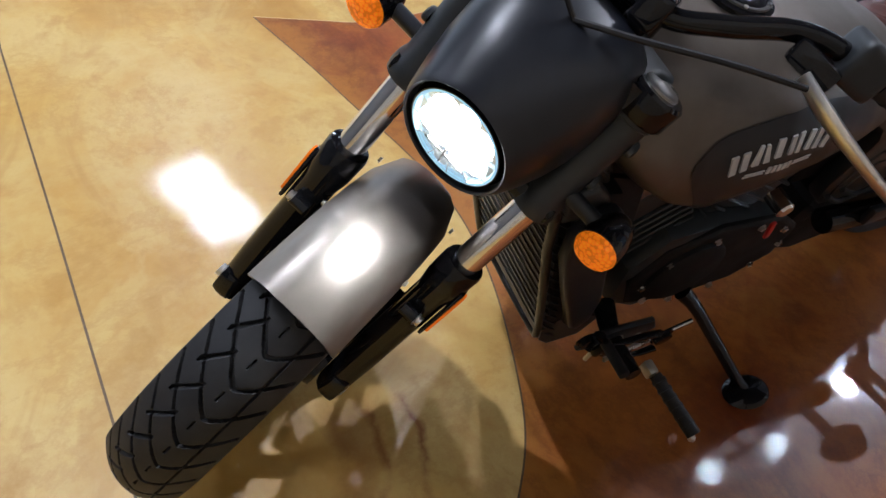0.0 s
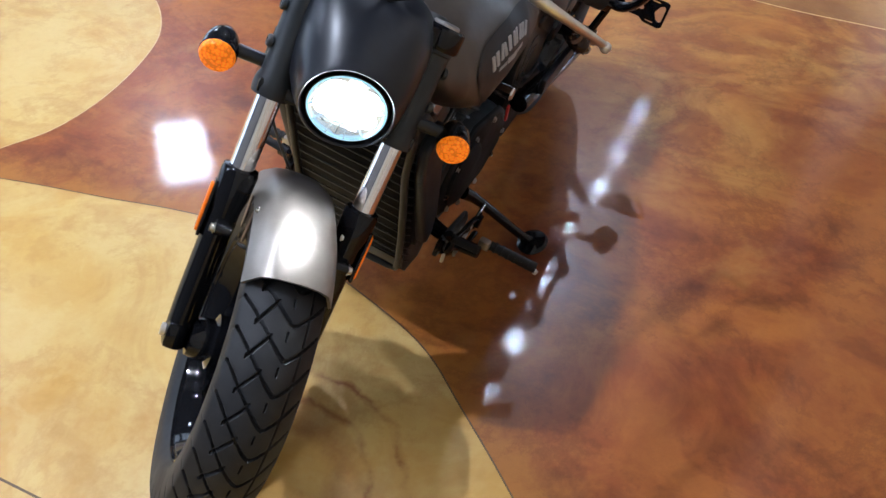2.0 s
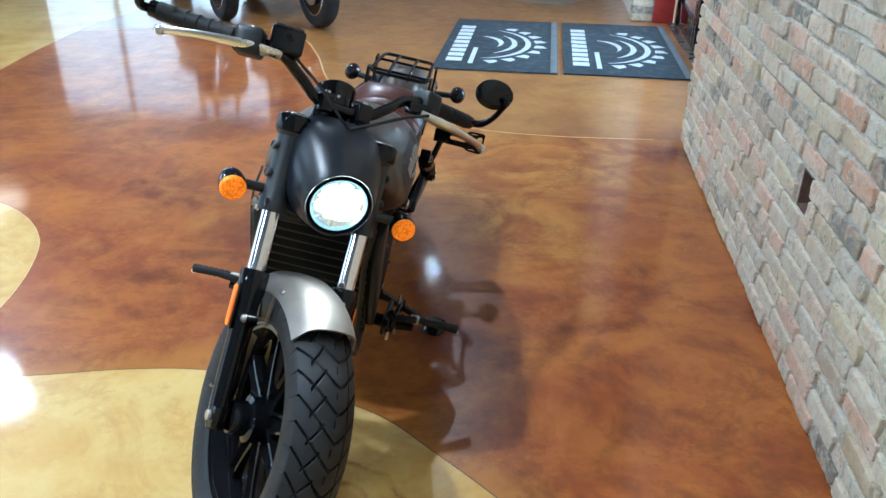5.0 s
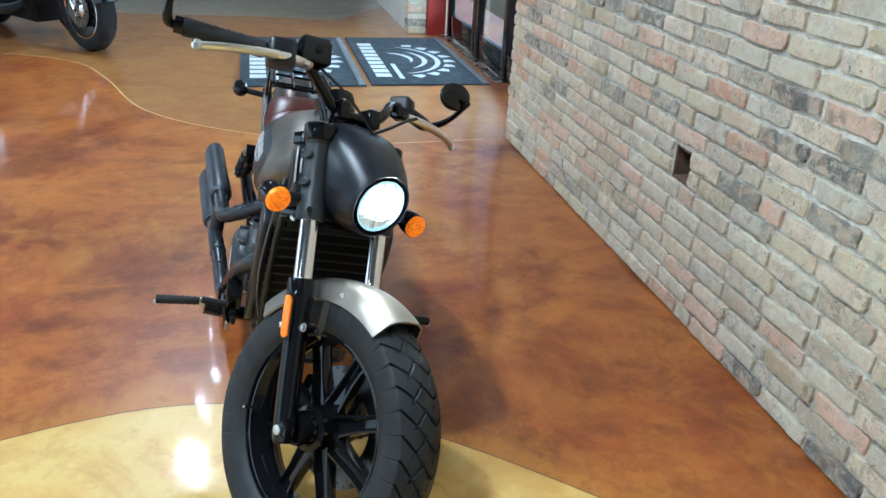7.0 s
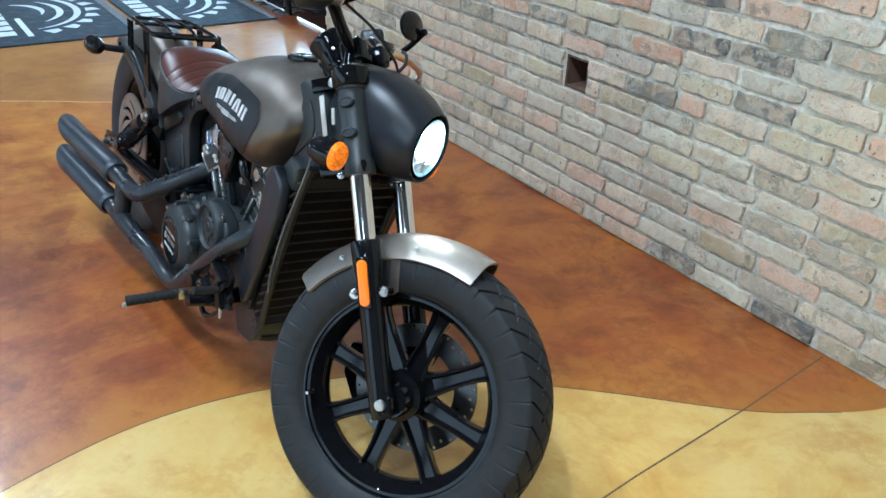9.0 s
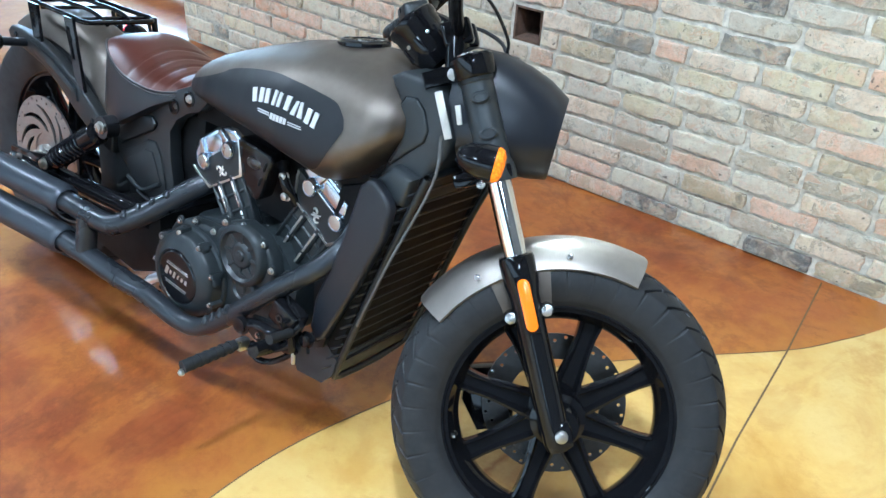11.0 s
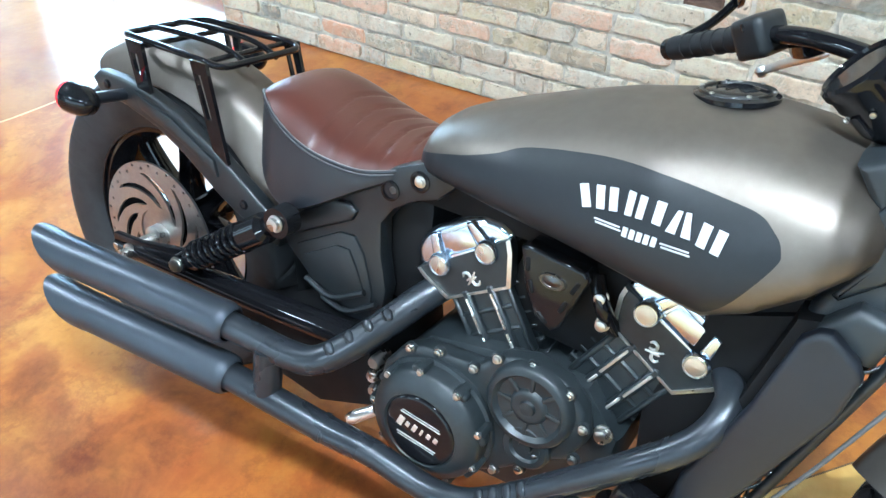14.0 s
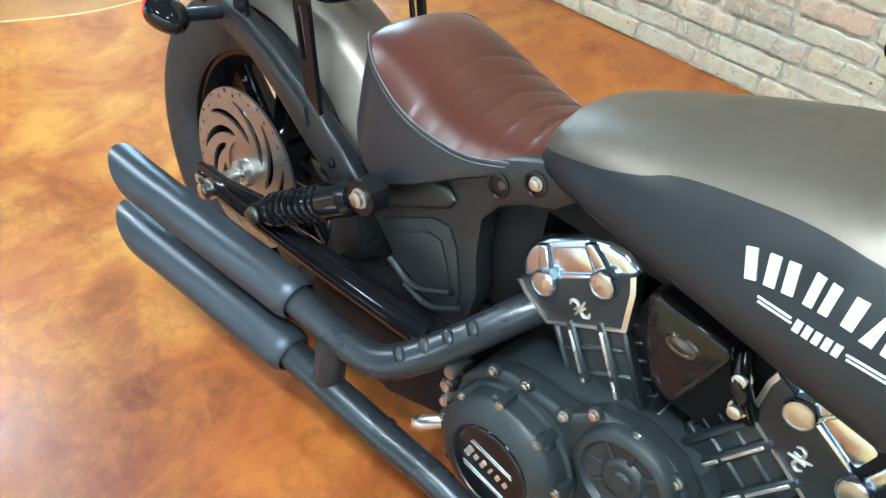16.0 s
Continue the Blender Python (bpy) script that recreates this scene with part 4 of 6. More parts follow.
rings = [cowl_ring(-0.012, 0.0665, 0.0665, 0.0665, 0, p=2), cowl_ring(0.0035, 0.0695, 0.0695, 0.0695, 0, p=2), cowl_ring(0.0055, 0.0720, 0.0720, 0.0720, 0, p=2), cowl_ring(0.003, 0.0745, 0.0745, 0.0745, 0, p=2), cowl_ring(-0.006, 0.0785, 0.0800, 0.077, 0, p=2),
         cowl_ring(-0.03, 0.086, 0.093, 0.083, 0.002, p=2.3), cowl_ring(-0.07, 0.096, 0.104, 0.090, 0.006, p=2.7), cowl_ring(-0.12, 0.104, 0.110, 0.092, 0.010, p=3.1),
         cowl_ring(-0.17, 0.103, 0.106, 0.088, 0.012, p=3.3), cowl_ring(-0.188, 0.098, 0.100, 0.082, 0.012, p=3.3)]
cowl = part("headlight_cowl", loft(rings, COWL), SATIN, motorcycle, "satin black bullet headlight cowl")
lamp = part("headlight", lathe([(0.0675, -0.012), (0.0675, -0.009), (0.064, -0.007), (0.0625, -0.002), (0.0620, 0.003), (0.0600, 0.0035), (0.0595, -0.006)], 48, COWL @ Matrix.Rotation(radians(90), 4, "Y")), GLOSS, motorcycle, "round lit headlight in a black rim")
part("reflector", lathe([(0.061, -0.002), (0.058, 0.0), (0.046, 0.001), (0.0, 0.001)], 40, COWL @ Matrix.Rotation(radians(90), 4, "Y")), LENS_EDGE, lamp)
FACE = COWL @ Matrix.Rotation(radians(90), 4, "Y")
for y, z, r in ((-0.024, 0.022, 0.0205), (0.024, 0.022, 0.0205), (-0.034, -0.008, 0.015), (0.034, -0.008, 0.015), (0.0, 0.038, 0.015), (0.0, 0.004, 0.0185), (0.0, 0.022, 0.012), (-0.016, -0.012, 0.016), (0.018, -0.014, 0.017)):
    unit = lathe([(r, 0.001), (r, 0.0022), (r * 0.8, 0.003 + r * 0.03), (0, 0.003 + r * 0.04)], 24, COWL @ at(0.0006 * r / 0.03, y, z) @ Matrix.Rotation(radians(90), 4, "Y"))
    part("light_unit", unit, LENS_WHITE, lamp, "glaring white light unit")
for y, z, r in ((-0.018, -0.027, 0.0125), (0.018, -0.027, 0.0125), (0.0, -0.042, 0.011)):
    cup = lathe([(r, 0.001), (r, 0.003), (r * 0.82, 0.0032), (r * 0.5, 0.0018), (r * 0.2, 0.0026), (0, 0.003)], 22, COWL @ at(0.0, y, z) @ Matrix.Rotation(radians(90), 4, "Y"))
    part("reflector_cup", cup, LENS_EDGE, lamp, "reflector cup with scattered light as a faint glow")
for a in range(0, 360, 30):
    part("reflector_fin", box(0.006, 0.0016, 0.018, COWL @ Matrix.Rotation(radians(a + 15), 4, "X") @ at(0.001, 0, 0.050), 0.0005, 1), LENS_EDGE, lamp)
part("divider", box(0.007, 0.060, 0.0022, COWL @ at(0.002, 0, -0.033), 0.0008, 1), STEEL, lamp)
part("divider", box(0.007, 0.0022, 0.030, COWL @ at(0.002, 0, -0.036), 0.0008, 1), STEEL, lamp)
part("glare_ring", lathe([(0.0605, 0.0), (0.0605, 0.0035), (0.0575, 0.0035), (0.0575, 0.0)], 48, FACE), GLARE, lamp, "ring added for the pale blue glare round the lens")


def build_signal(name, m, lens_mat, label, stem):
    """A bullet-shaped flasher looking along +x."""
    body = lathe([(0.0, -0.062), (0.010, -0.060), (0.019, -0.052), (0.026, -0.036), (0.0290, -0.016), (0.0290, 0.0), (0.026, 0.003)], 28, m @ Matrix.Rotation(radians(90), 4, "Y"))
    sig = part(name, body, GLOSS, motorcycle, label)
    part("lens", lathe([(0.0277, 0.0), (0.0281, 0.004), (0.025, 0.011), (0.016, 0.015), (0.0, 0.0165)], 28, m @ Matrix.Rotation(radians(90), 4, "Y")), lens_mat, sig)
    part("stem", sweep(stem, 0.011, 12, 1), SATIN, sig)
    return sig


for s in (-1, 1):
    tm = HEAD @ at(0.052, 0.200 * s, 0.808) @ Matrix.Rotation(radians(RAKE), 4, "Y")
    stem = [HEAD @ Vector(p) for p in ((0.030, 0.125 * s, 0.822), (0.032, 0.18 * s, 0.822))]
    build_signal("front_signal", tm, AMBER, "black bullet indicator with an amber lens", stem)
    tm = at(-0.055, 0.205 * s, 0.628) @ Matrix.Rotation(radians(180), 4, "Z")
    build_signal("rear_signal", tm, RED_LENS, "black bullet tail light with a glowing red lens", [(-0.03, 0.10 * s, 0.618), (-0.03, 0.19 * s, 0.626)])

# handlebar, clocks and controls, in the steering axes
bar_pts = [(-0.165, 0.405, 1.138), (-0.085, 0.255, 1.130), (-0.045, 0.175, 1.115), (0.008, 0.11, 1.07), (0.026, 0.05, 1.035), (0.030, -0.05, 1.035), (0.042, -0.11, 1.07), (0.062, -0.175, 1.105), (0.066, -0.25, 1.105), (-0.02, -0.405, 1.122)]
bars = part("handlebar", sweep(bar_pts, 0.0125, 14, 6, HEAD), GLOSS, motorcycle, "wide black handlebar")
for s in (-1, 1):
    part("riser", sweep([(0.012, 0.045 * s, 0.975), (0.028, 0.045 * s, 1.035)], [0.022, 0.020], 14, 1, HEAD), GLOSS, bars)
    part("bar_clamp", box(0.052, 0.034, 0.044, HEAD @ at(0.028, 0.045 * s, 1.036), 0.008, 3), GLOSS, bars)
    part("clamp_bolt", lathe([(0.006, 0), (0.006, 0.006), (0.004, 0.007), (0, 0.007)], 12, HEAD @ at(0.040, 0.045 * s, 1.057)), STEEL, bars)
for s, a, b in ((1, (-0.165, 0.405, 1.138), (-0.095, 0.272, 1.131)), (-1, (-0.022, -0.408, 1.122), (0.052, -0.268, 1.106))):
    a, b = Vector(a), Vector(b)
    grip = part("grip", sweep([a, a.lerp(b, 0.03), a.lerp(b, 0.5), b], [0.0185, 0.0195, 0.0175, 0.019], 18, 4, HEAD), GRIP, bars, "ribbed black rubber grip")
    for k in range(5):
        c = a.lerp(b, 0.2 + 0.16 * k)
        d = (b - a).normalized() * 0.002
        part("rib", sweep([c - d, c + d], 0.0196, 18, 1, HEAD), GRIP, grip)
    part("bar_end", sweep([a - (b - a) * 0.12, a], 0.0175, 18, 1, HEAD), GLOSS, bars)
    part("switch_box", box(0.056, 0.058, 0.058, HEAD @ at(*(b + (b - a) * 0.22)) @ Matrix.Rotation(math.atan2(b.y - a.y, b.x - a.x) + math.pi / 2, 4, "Z"), 0.012, 3), CAST, bars, "black switch housing")
    for k in range(3):
        part("switch", box(0.010, 0.008, 0.012, HEAD @ at(*(b + (b - a) * 0.20 + Vector((-0.02, 0.014 * (k - 1), 0.018)))), 0.003), GLOSS, bars)
# right: brake reservoir and lever; left: clutch perch and lever
cyl = part("brake_reservoir", box(0.062, 0.070, 0.050, HEAD @ at(0.070, -0.165, 1.125) @ Matrix.Rotation(radians(-12), 4, "Z"), 0.007, 3), GLOSS, motorcycle, "square black brake fluid reservoir")
part("cap", box(0.052, 0.058, 0.006, HEAD @ at(0.070, -0.165, 1.152) @ Matrix.Rotation(radians(-12), 4, "Z"), 0.002), CAST, cyl)
part("sight_glass", lathe([(0.009, 0), (0.009, 0.003), (0, 0.003)], 16, HEAD @ at(0.100, -0.168, 1.128) @ Matrix.Rotation(radians(78), 4, "Y")), DARK, cyl)
lever = part("brake_lever", sweep([(0.085, -0.175, 1.092), (0.092, -0.22, 1.09), (0.085, -0.28, 1.088), (0.062, -0.35, 1.082), (0.032, -0.402, 1.076)], [0.011, 0.013, 0.0105, 0.009, 0.0085], 12, 5, HEAD, flat=0.55), LEVER, motorcycle, "polished alloy brake lever")
part("lever_ball", lathe([(0, -0.012), (0.008, -0.009), (0.012, 0), (0.008, 0.009), (0, 0.012)], 16, HEAD @ at(0.030, -0.405, 1.076)), LEVER, lever)
lever = part("clutch_lever", sweep([(-0.012, 0.205, 1.088), (0.0, 0.25, 1.08), (-0.004, 0.31, 1.072), (-0.022, 0.37, 1.065), (-0.045, 0.405, 1.061)], [0.011, 0.013, 0.0105, 0.009, 0.0085], 12, 5, HEAD, flat=0.55), LEVER, motorcycle, "polished alloy clutch lever")
part("lever_ball", lathe([(0, -0.011), (0.008, -0.008), (0.011, 0), (0.008, 0.008), (0, 0.011)], 16, HEAD @ at(-0.046, 0.407, 1.060)), LEVER, lever)
perch = part("clutch_perch", box(0.036, 0.060, 0.030, HEAD @ at(-0.035, 0.205, 1.10), 0.008), GLOSS, motorcycle, "black clutch lever perch")
GAUGE = HEAD @ at(-0.020, 0, 1.010) @ Matrix.Rotation(radians(-24), 4, "Y")
gauge = part("speedometer", lathe([(0.0, -0.016), (0.030, -0.012), (0.038, 0.006), (0.042, 0.016), (0.042, 0.046), (0.0445, 0.050), (0.0445, 0.066), (0.0475, 0.070), (0.0475, 0.080), (0.043, 0.084), (0.041, 0.080)], 36, GAUGE), GLOSS, motorcycle, "round gloss black speedometer")
part("dial", lathe([(0.042, 0.0795), (0.0, 0.0795)], 32, GAUGE), GLOSS, gauge, "dark glass dial")
for a in range(20, 380, 60):
    part("housing_rib", box(0.006, 0.012, 0.030, GAUGE @ Matrix.Rotation(radians(a), 4, "Z") @ at(0.042, 0, 0.030), 0.0025, 2), GLOSS, gauge)
    part("housing_screw", lathe([(0.0035, 0), (0.0035, 0.003), (0, 0.0035)], 10, GAUGE @ Matrix.Rotation(radians(a + 30), 4, "Z") @ at(0.0425, 0, 0.040) @ Matrix.Rotation(radians(90), 4, "Y")), STEEL, gauge)
for s, end, ball in ((1, (-0.175, 0.425, 1.14), (-0.028, 0.437, 1.186)), (-1, (-0.032, -0.428, 1.122), (0.06, -0.462, 1.22))):
    e, b = Vector(end), Vector(ball)
    mir = part("mirror", sweep([e, e + Vector((0.02, 0.022 * s, 0.002)), e.lerp(b, 0.55) + Vector((0, 0.015 * s, -0.01)), b], [0.009, 0.010, 0.0075, 0.0085], 12, 5, HEAD), GLOSS, motorcycle, "oval black mirror on a bar-end stalk")
    part("ball", lathe([(0, -0.010), (0.008, -0.006), (0.010, 0), (0.008, 0.006), (0, 0.010)], 14, HEAD @ at(*b)), GLOSS, mir)
    c = HEAD @ at(b.x - 0.020, b.y - 0.027 * s, b.z + 0.016) @ Matrix.Rotation(radians(-30 if s > 0 else 0), 4, "Z") @ Matrix.Rotation(radians(-78), 4, "Y") @ Matrix.Rotation(radians(24 * s), 4, "X") @ Matrix.Diagonal((0.72, 1.0, 1.0, 1.0))
    part("shell", lathe([(0, -0.012), (0.034, -0.010), (0.051, -0.002), (0.053, 0.004), (0.050, 0.006)], 30, c), GLOSS, mir)
    part("mirror_glass", lathe([(0.050, 0.0055), (0, 0.0055)], 30, c), MIRROR, mir, "mirror glass")
cables = (("clutch_cable", [(0.01, 0.215, 1.085), (0.055, 0.14, 1.055), (0.090, 0.06, 1.015), (0.100, 0.0, 0.985)], 0.0038),
          ("brake_hose", [(0.075, -0.140, 1.10), (0.100, -0.085, 1.055), (0.108, -0.03, 1.005), (0.100, 0.0, 0.985)], 0.0030))
for name, pts, r in cables:
    part(name, sweep(pts, r, 8, 6, HEAD), GRIP, motorcycle, "thin dark control cable")


# ---- tank, seat, frame ----
TX = [0.588, 0.592, 0.602, 0.620, 0.65, 0.70, 0.77, 0.86, 0.96, 1.05, 1.10, 1.15, 1.185, 1.203, 1.211]
TOP = [0.700, 0.712, 0.726, 0.740, 0.755, 0.775, 0.801, 0.831, 0.855, 0.861, 0.857, 0.846, 0.833, 0.820, 0.806]
LOW = [0.674, 0.664, 0.657, 0.653, 0.652, 0.652, 0.648, 0.640, 0.622, 0.606, 0.632, 0.675, 0.712, 0.735, 0.752]
WID = [0.040, 0.066, 0.088, 0.104, 0.119, 0.138, 0.157, 0.172, 0.180, 0.179, 0.175, 0.164, 0.143, 0.117, 0.080]
N_UP, N_LOW = 2.05, 2.5


def tank_shape(x):
    top, low, wid = np.interp(x, TX, TOP), np.interp(x, TX, LOW), np.interp(x, TX, WID)
    return top, low, wid, low + 0.30 * (top - low)


def tank_y(x, z):
    top, low, wid, mid = tank_shape(x)
    t = (z - mid) / (top - mid) if z > mid else (mid - z) / (mid - low)
    n = N_UP if z > mid else N_LOW
    return wid * max(0.0, 1 - min(1, abs(t)) ** n) ** (1 / n)


def build_tank():
    xs = [p.x for p in smooth_path([(x, 0, 0) for x in TX], 4)]
    rings = []
    for x in xs:
        top, low, wid, mid = tank_shape(x)
        ring = []
        for k in range(48):
            a = 2 * math.pi * k / 48
            c, s = math.cos(a), math.sin(a)
            n = N_UP if s > 0 else N_LOW
            y = wid * math.copysign(abs(c) ** (2 / n), c)
            z = mid + ((top - mid) if s > 0 else (mid - low)) * math.copysign(abs(s) ** (2 / n), s)
            ring.append((x, y, z))
        rings.append(ring)
    tank = part("fuel_tank", loft(rings), BRONZE, motorcycle, "satin bronze teardrop fuel tank with slate side panels", 50)
    pu = [(0.594, 0.687), (0.62, 0.697), (0.651, 0.708), (0.7, 0.725), (0.747, 0.744), (0.778, 0.76), (0.834, 0.775), (0.887, 0.785), (0.936, 0.789), (0.984, 0.788), (1.039, 0.784), (1.08, 0.779), (1.1, 0.767), (1.11, 0.757), (1.115, 0.744)]
    pl = [(0.594, 0.670), (0.61, 0.666), (0.70, 0.666), (0.80, 0.666), (0.90, 0.664), (0.98, 0.656), (1.040, 0.648), (1.060, 0.652), (1.078, 0.672), (1.096, 0.702), (1.108, 0.724), (1.115, 0.740)]
    pu = [(p.x, p.y) for p in smooth_path([(*p, 0) for p in pu], 5)]
    pl = [(p.x, p.y) for p in smooth_path([(*p, 0) for p in pl], 5)]
    for s in (-1, 1):
        v, f = [], []
        nx, nz = 72, 14
        for i in range(nx + 1):
            x = 0.595 + 0.520 * (1 - (1 - i / nx) ** 1.3)
            hi, lo = np.interp(x, *zip(*pu)), np.interp(x, *zip(*pl))
            lo = min(hi - 0.001, max(lo, tank_shape(x)[1] + 0.008))
            for j in range(nz + 1):
                z = lo + (hi - lo) * j / nz
                v.append((x, s * (tank_y(x, z) + 0.0018), z))
        for i in range(nx):
            for j in range(nz):
                k = i * (nz + 1) + j
                f.append((k, k + 1, k + nz + 2, k + nz + 1))
        panel = part("side_panel", Geo().add(v, f), PANEL, tank, "matt slate-coloured side panel", 60)

        def emblem(name, corners, thick=0.0025):
            """A raised block on the panel; corners: top rear, top front, low front, low rear."""
            a, b = [], []
            for x, z in corners:
                y = tank_y(x, z) + 0.0020
                a.append((x, s * y, z))
                b.append((x, s * (y + thick), z))
            part(name, Geo().add(a + b, [(4, 5, 6, 7), (0, 1, 5, 4), (1, 2, 6, 5), (2, 3, 7, 6), (3, 0, 4, 7)]), WHITE_MARK, panel)

        # maker's mark: six upright blocks over a thin double line with a bar in its middle
        emblem("badge_block", [(0.876, 0.7522), (0.8858, 0.7553), (0.8983, 0.7325), (0.8884, 0.7293)])
        emblem("badge_block", [(0.8967, 0.7574), (0.9069, 0.7591), (0.9148, 0.7351), (0.905, 0.7335)])
        emblem("badge_block", [(0.9134, 0.7601), (0.9236, 0.7618), (0.9309, 0.7378), (0.921, 0.7362)])
        emblem("badge_block", [(0.9371, 0.7639), (0.9461, 0.7636), (0.9484, 0.7384), (0.9402, 0.7379)])
        emblem("badge_block", [(0.9519, 0.7635), (0.9609, 0.7632), (0.9619, 0.7392), (0.9536, 0.7387)])
        emblem("badge_block", [(0.9723, 0.7633), (0.9836, 0.7634), (0.9836, 0.7384), (0.9733, 0.7393)])
        emblem("badge_block", [(0.9971, 0.7596), (1.003, 0.7601), (1.0019, 0.7349), (0.9909, 0.7355)])
        emblem("badge_block", [(1.0067, 0.7603), (1.0126, 0.7608), (1.0199, 0.7339), (1.0089, 0.7345)])
        emblem("badge_block", [(1.0281, 0.756), (1.0391, 0.7546), (1.0374, 0.7292), (1.0271, 0.731)])
        emblem("badge_block", [(1.0462, 0.7537), (1.0571, 0.7523), (1.054, 0.7263), (1.0438, 0.728)])
        for x0, x1, z in ((0.906, 0.939, 0.7190), (0.989, 1.023, 0.7170)):
            emblem("badge_line", [(x0, z + 0.0034), (x1, z + 0.0034), (x1, z + 0.0018), (x0, z + 0.0018)], 0.0015)
            emblem("badge_line", [(x0 + 0.002, z - 0.0004), (x1 + 0.002, z - 0.0004), (x1 + 0.002, z - 0.0020), (x0 + 0.002, z - 0.0020)], 0.0015)
        for k in range(5):
            x = 0.9435 + 0.0088 * k
            emblem("badge_bar", [(x, 0.7240), (x + 0.0062, 0.7240), (x + 0.0062, 0.7130), (x, 0.7130)], 0.0015)
    tm = at(0.995, 0, tank_shape(0.995)[0] - 0.004) @ Matrix.Rotation(radians(-8), 4, "Y")
    cap = part("filler_cap", lathe([(0.052, 0.0), (0.052, 0.006), (0.046, 0.009), (0.042, 0.008), (0.040, 0.010), (0.026, 0.012), (0.024, 0.010), (0.0, 0.012)], 40, tm), GLOSS, motorcycle, "round dark filler cap with a polished ring")
    part("ring", lathe([(0.046, 0.0085), (0.045, 0.0115), (0.040, 0.0115), (0.039, 0.0085)], 40, tm), DARK_STEEL, cap)
    for k in range(6):
        a = 2 * math.pi * k / 6
        part("screw", lathe([(0.003, 0.011), (0.003, 0.013), (0, 0.013)], 10, tm @ at(0.0435 * math.cos(a), 0.0435 * math.sin(a), 0)), STEEL, cap)


build_tank()


def build_seat():
    xs = [0.262, 0.275, 0.30, 0.335, 0.375, 0.42, 0.47, 0.52, 0.57, 0.62, 0.66]
    top = [0.688, 0.704, 0.717, 0.722, 0.717, 0.701, 0.685, 0.677, 0.679, 0.685, 0.690]
    seam = [0.682, 0.695, 0.700, 0.684, 0.666, 0.652, 0.644, 0.641, 0.650, 0.660, 0.668]
    wid = [0.040, 0.070, 0.098, 0.118, 0.128, 0.133, 0.131, 0.121, 0.100, 0.074, 0.052]
    base = [0.60, 0.585, 0.560, 0.535, 0.525, 0.545, 0.575, 0.606, 0.630, 0.645, 0.655]
    bw = [0.055, 0.080, 0.105, 0.122, 0.130, 0.134, 0.132, 0.122, 0.10, 0.073, 0.050]
    fine = np.linspace(0, len(xs) - 1, 110)
    idx = np.arange(len(xs))

    def val(row, q):
        p = smooth_path([(i, v, 0) for i, v in zip(idx, row)], 12)
        return np.interp(q, [v.x for v in p], [v.y for v in p])

    rings = []
    for q in fine:
        x, t, sm, w = val(xs, q), val(top, q), val(seam, q), val(wid, q)
        ring = []
        n = 20
        for k in range(n + 1):
            s = -1 + 2 * k / n
            pleat = 0.0
            if 0.40 < x < 0.60 and abs(s) < 0.95:
                pleat = -0.0045 * max(0, math.cos((x - 0.41 - 0.02 * abs(s)) / 0.036 * 2 * math.pi)) ** 8
            ring.append((x, s * w, sm + (t - sm) * (1 - abs(s) ** 2.4) ** 0.75 + pleat))
        ring += [(x, s * w * 0.98, sm - 0.004) for s in (1, 0.5, 0, -0.5, -1)]
        rings.append(ring)
    seat = part("seat", loft(rings), TAN, motorcycle, "brown leather solo seat with pleats and piping", 60)
    rings = []
    for q in fine[:88]:
        x, sm, w, b, wb = val(xs, q), val(seam, q), val(wid, q), val(base, q), val(bw, q)
        ring = [(x, -w * 0.99, sm - 0.001), (x, -(w + wb) / 2 * 1.015, (sm + b) / 2), (x, -wb, b + 0.006), (x, -wb * 0.9, b)]
        ring += [(p[0], -p[1], p[2]) for p in reversed(ring)]
        rings.append(ring)
    part("seat_skirt", loft(rings), BLACK_HIDE, seat, "black vinyl seat side")
    for s in (-1, 1):
        for off, r in ((0.0, 0.0026), (-0.007, 0.0016)):
            pts = [(val(xs, q), s * (val(wid, q) * 1.005 + 0.001), val(seam, q) + 0.001 + off) for q in np.linspace(0.6, 8.6, 18)]
            part("piping", sweep(pts, r, 8, 3), BLACK_HIDE, seat)
        for off in (0.0035, -0.0035):
            pts = [(val(xs, q), s * (val(wid, q) * 1.003 + 0.0012), val(seam, q) + off) for q in np.linspace(0.8, 8.4, 18)]
            part("stitching", sweep(pts, 0.0008, 5, 4), THREAD, seat, "grey stitching")


build_seat()

# rear mudguard, rails, rack
rear_fender = part("rear_fender", arc_shell(0.362, 0.083, 28, 120, 0.004, at(0.012, 0, 0.325), drop=0.03, crown=0.022), BRONZE, motorcycle, "short satin bronze rear mudguard")
for s in (-1, 1):
    outline = [(-0.118, 0.632), (-0.100, 0.648), (-0.045, 0.648), (0.03, 0.640), (0.115, 0.616), (0.20, 0.574), (0.28, 0.526), (0.350, 0.482), (0.345, 0.440), (0.28, 0.455), (0.20, 0.495), (0.12, 0.545), (0.05, 0.578), (-0.03, 0.598), (-0.10, 0.606)]
    rail = part("fender_rail", prism(outline, 0.090 * s, 0.118 * s, 0.007, None, 3), CAST, rear_fender, "matt black cast mudguard rail")
    inset = [(0.00, 0.634), (0.10, 0.608), (0.20, 0.560), (0.208, 0.530), (0.12, 0.570), (0.02, 0.604)]
    part("rail_rib", prism(inset, 0.114 * s, 0.124 * s, 0.005), CAST, rail)
    for x, z in ((-0.075, 0.628), (0.266, 0.496)):
        part("screw", bolt(x, 0.117 * s, z, 0.007, 0.005, None, s), GLOSS, rail)



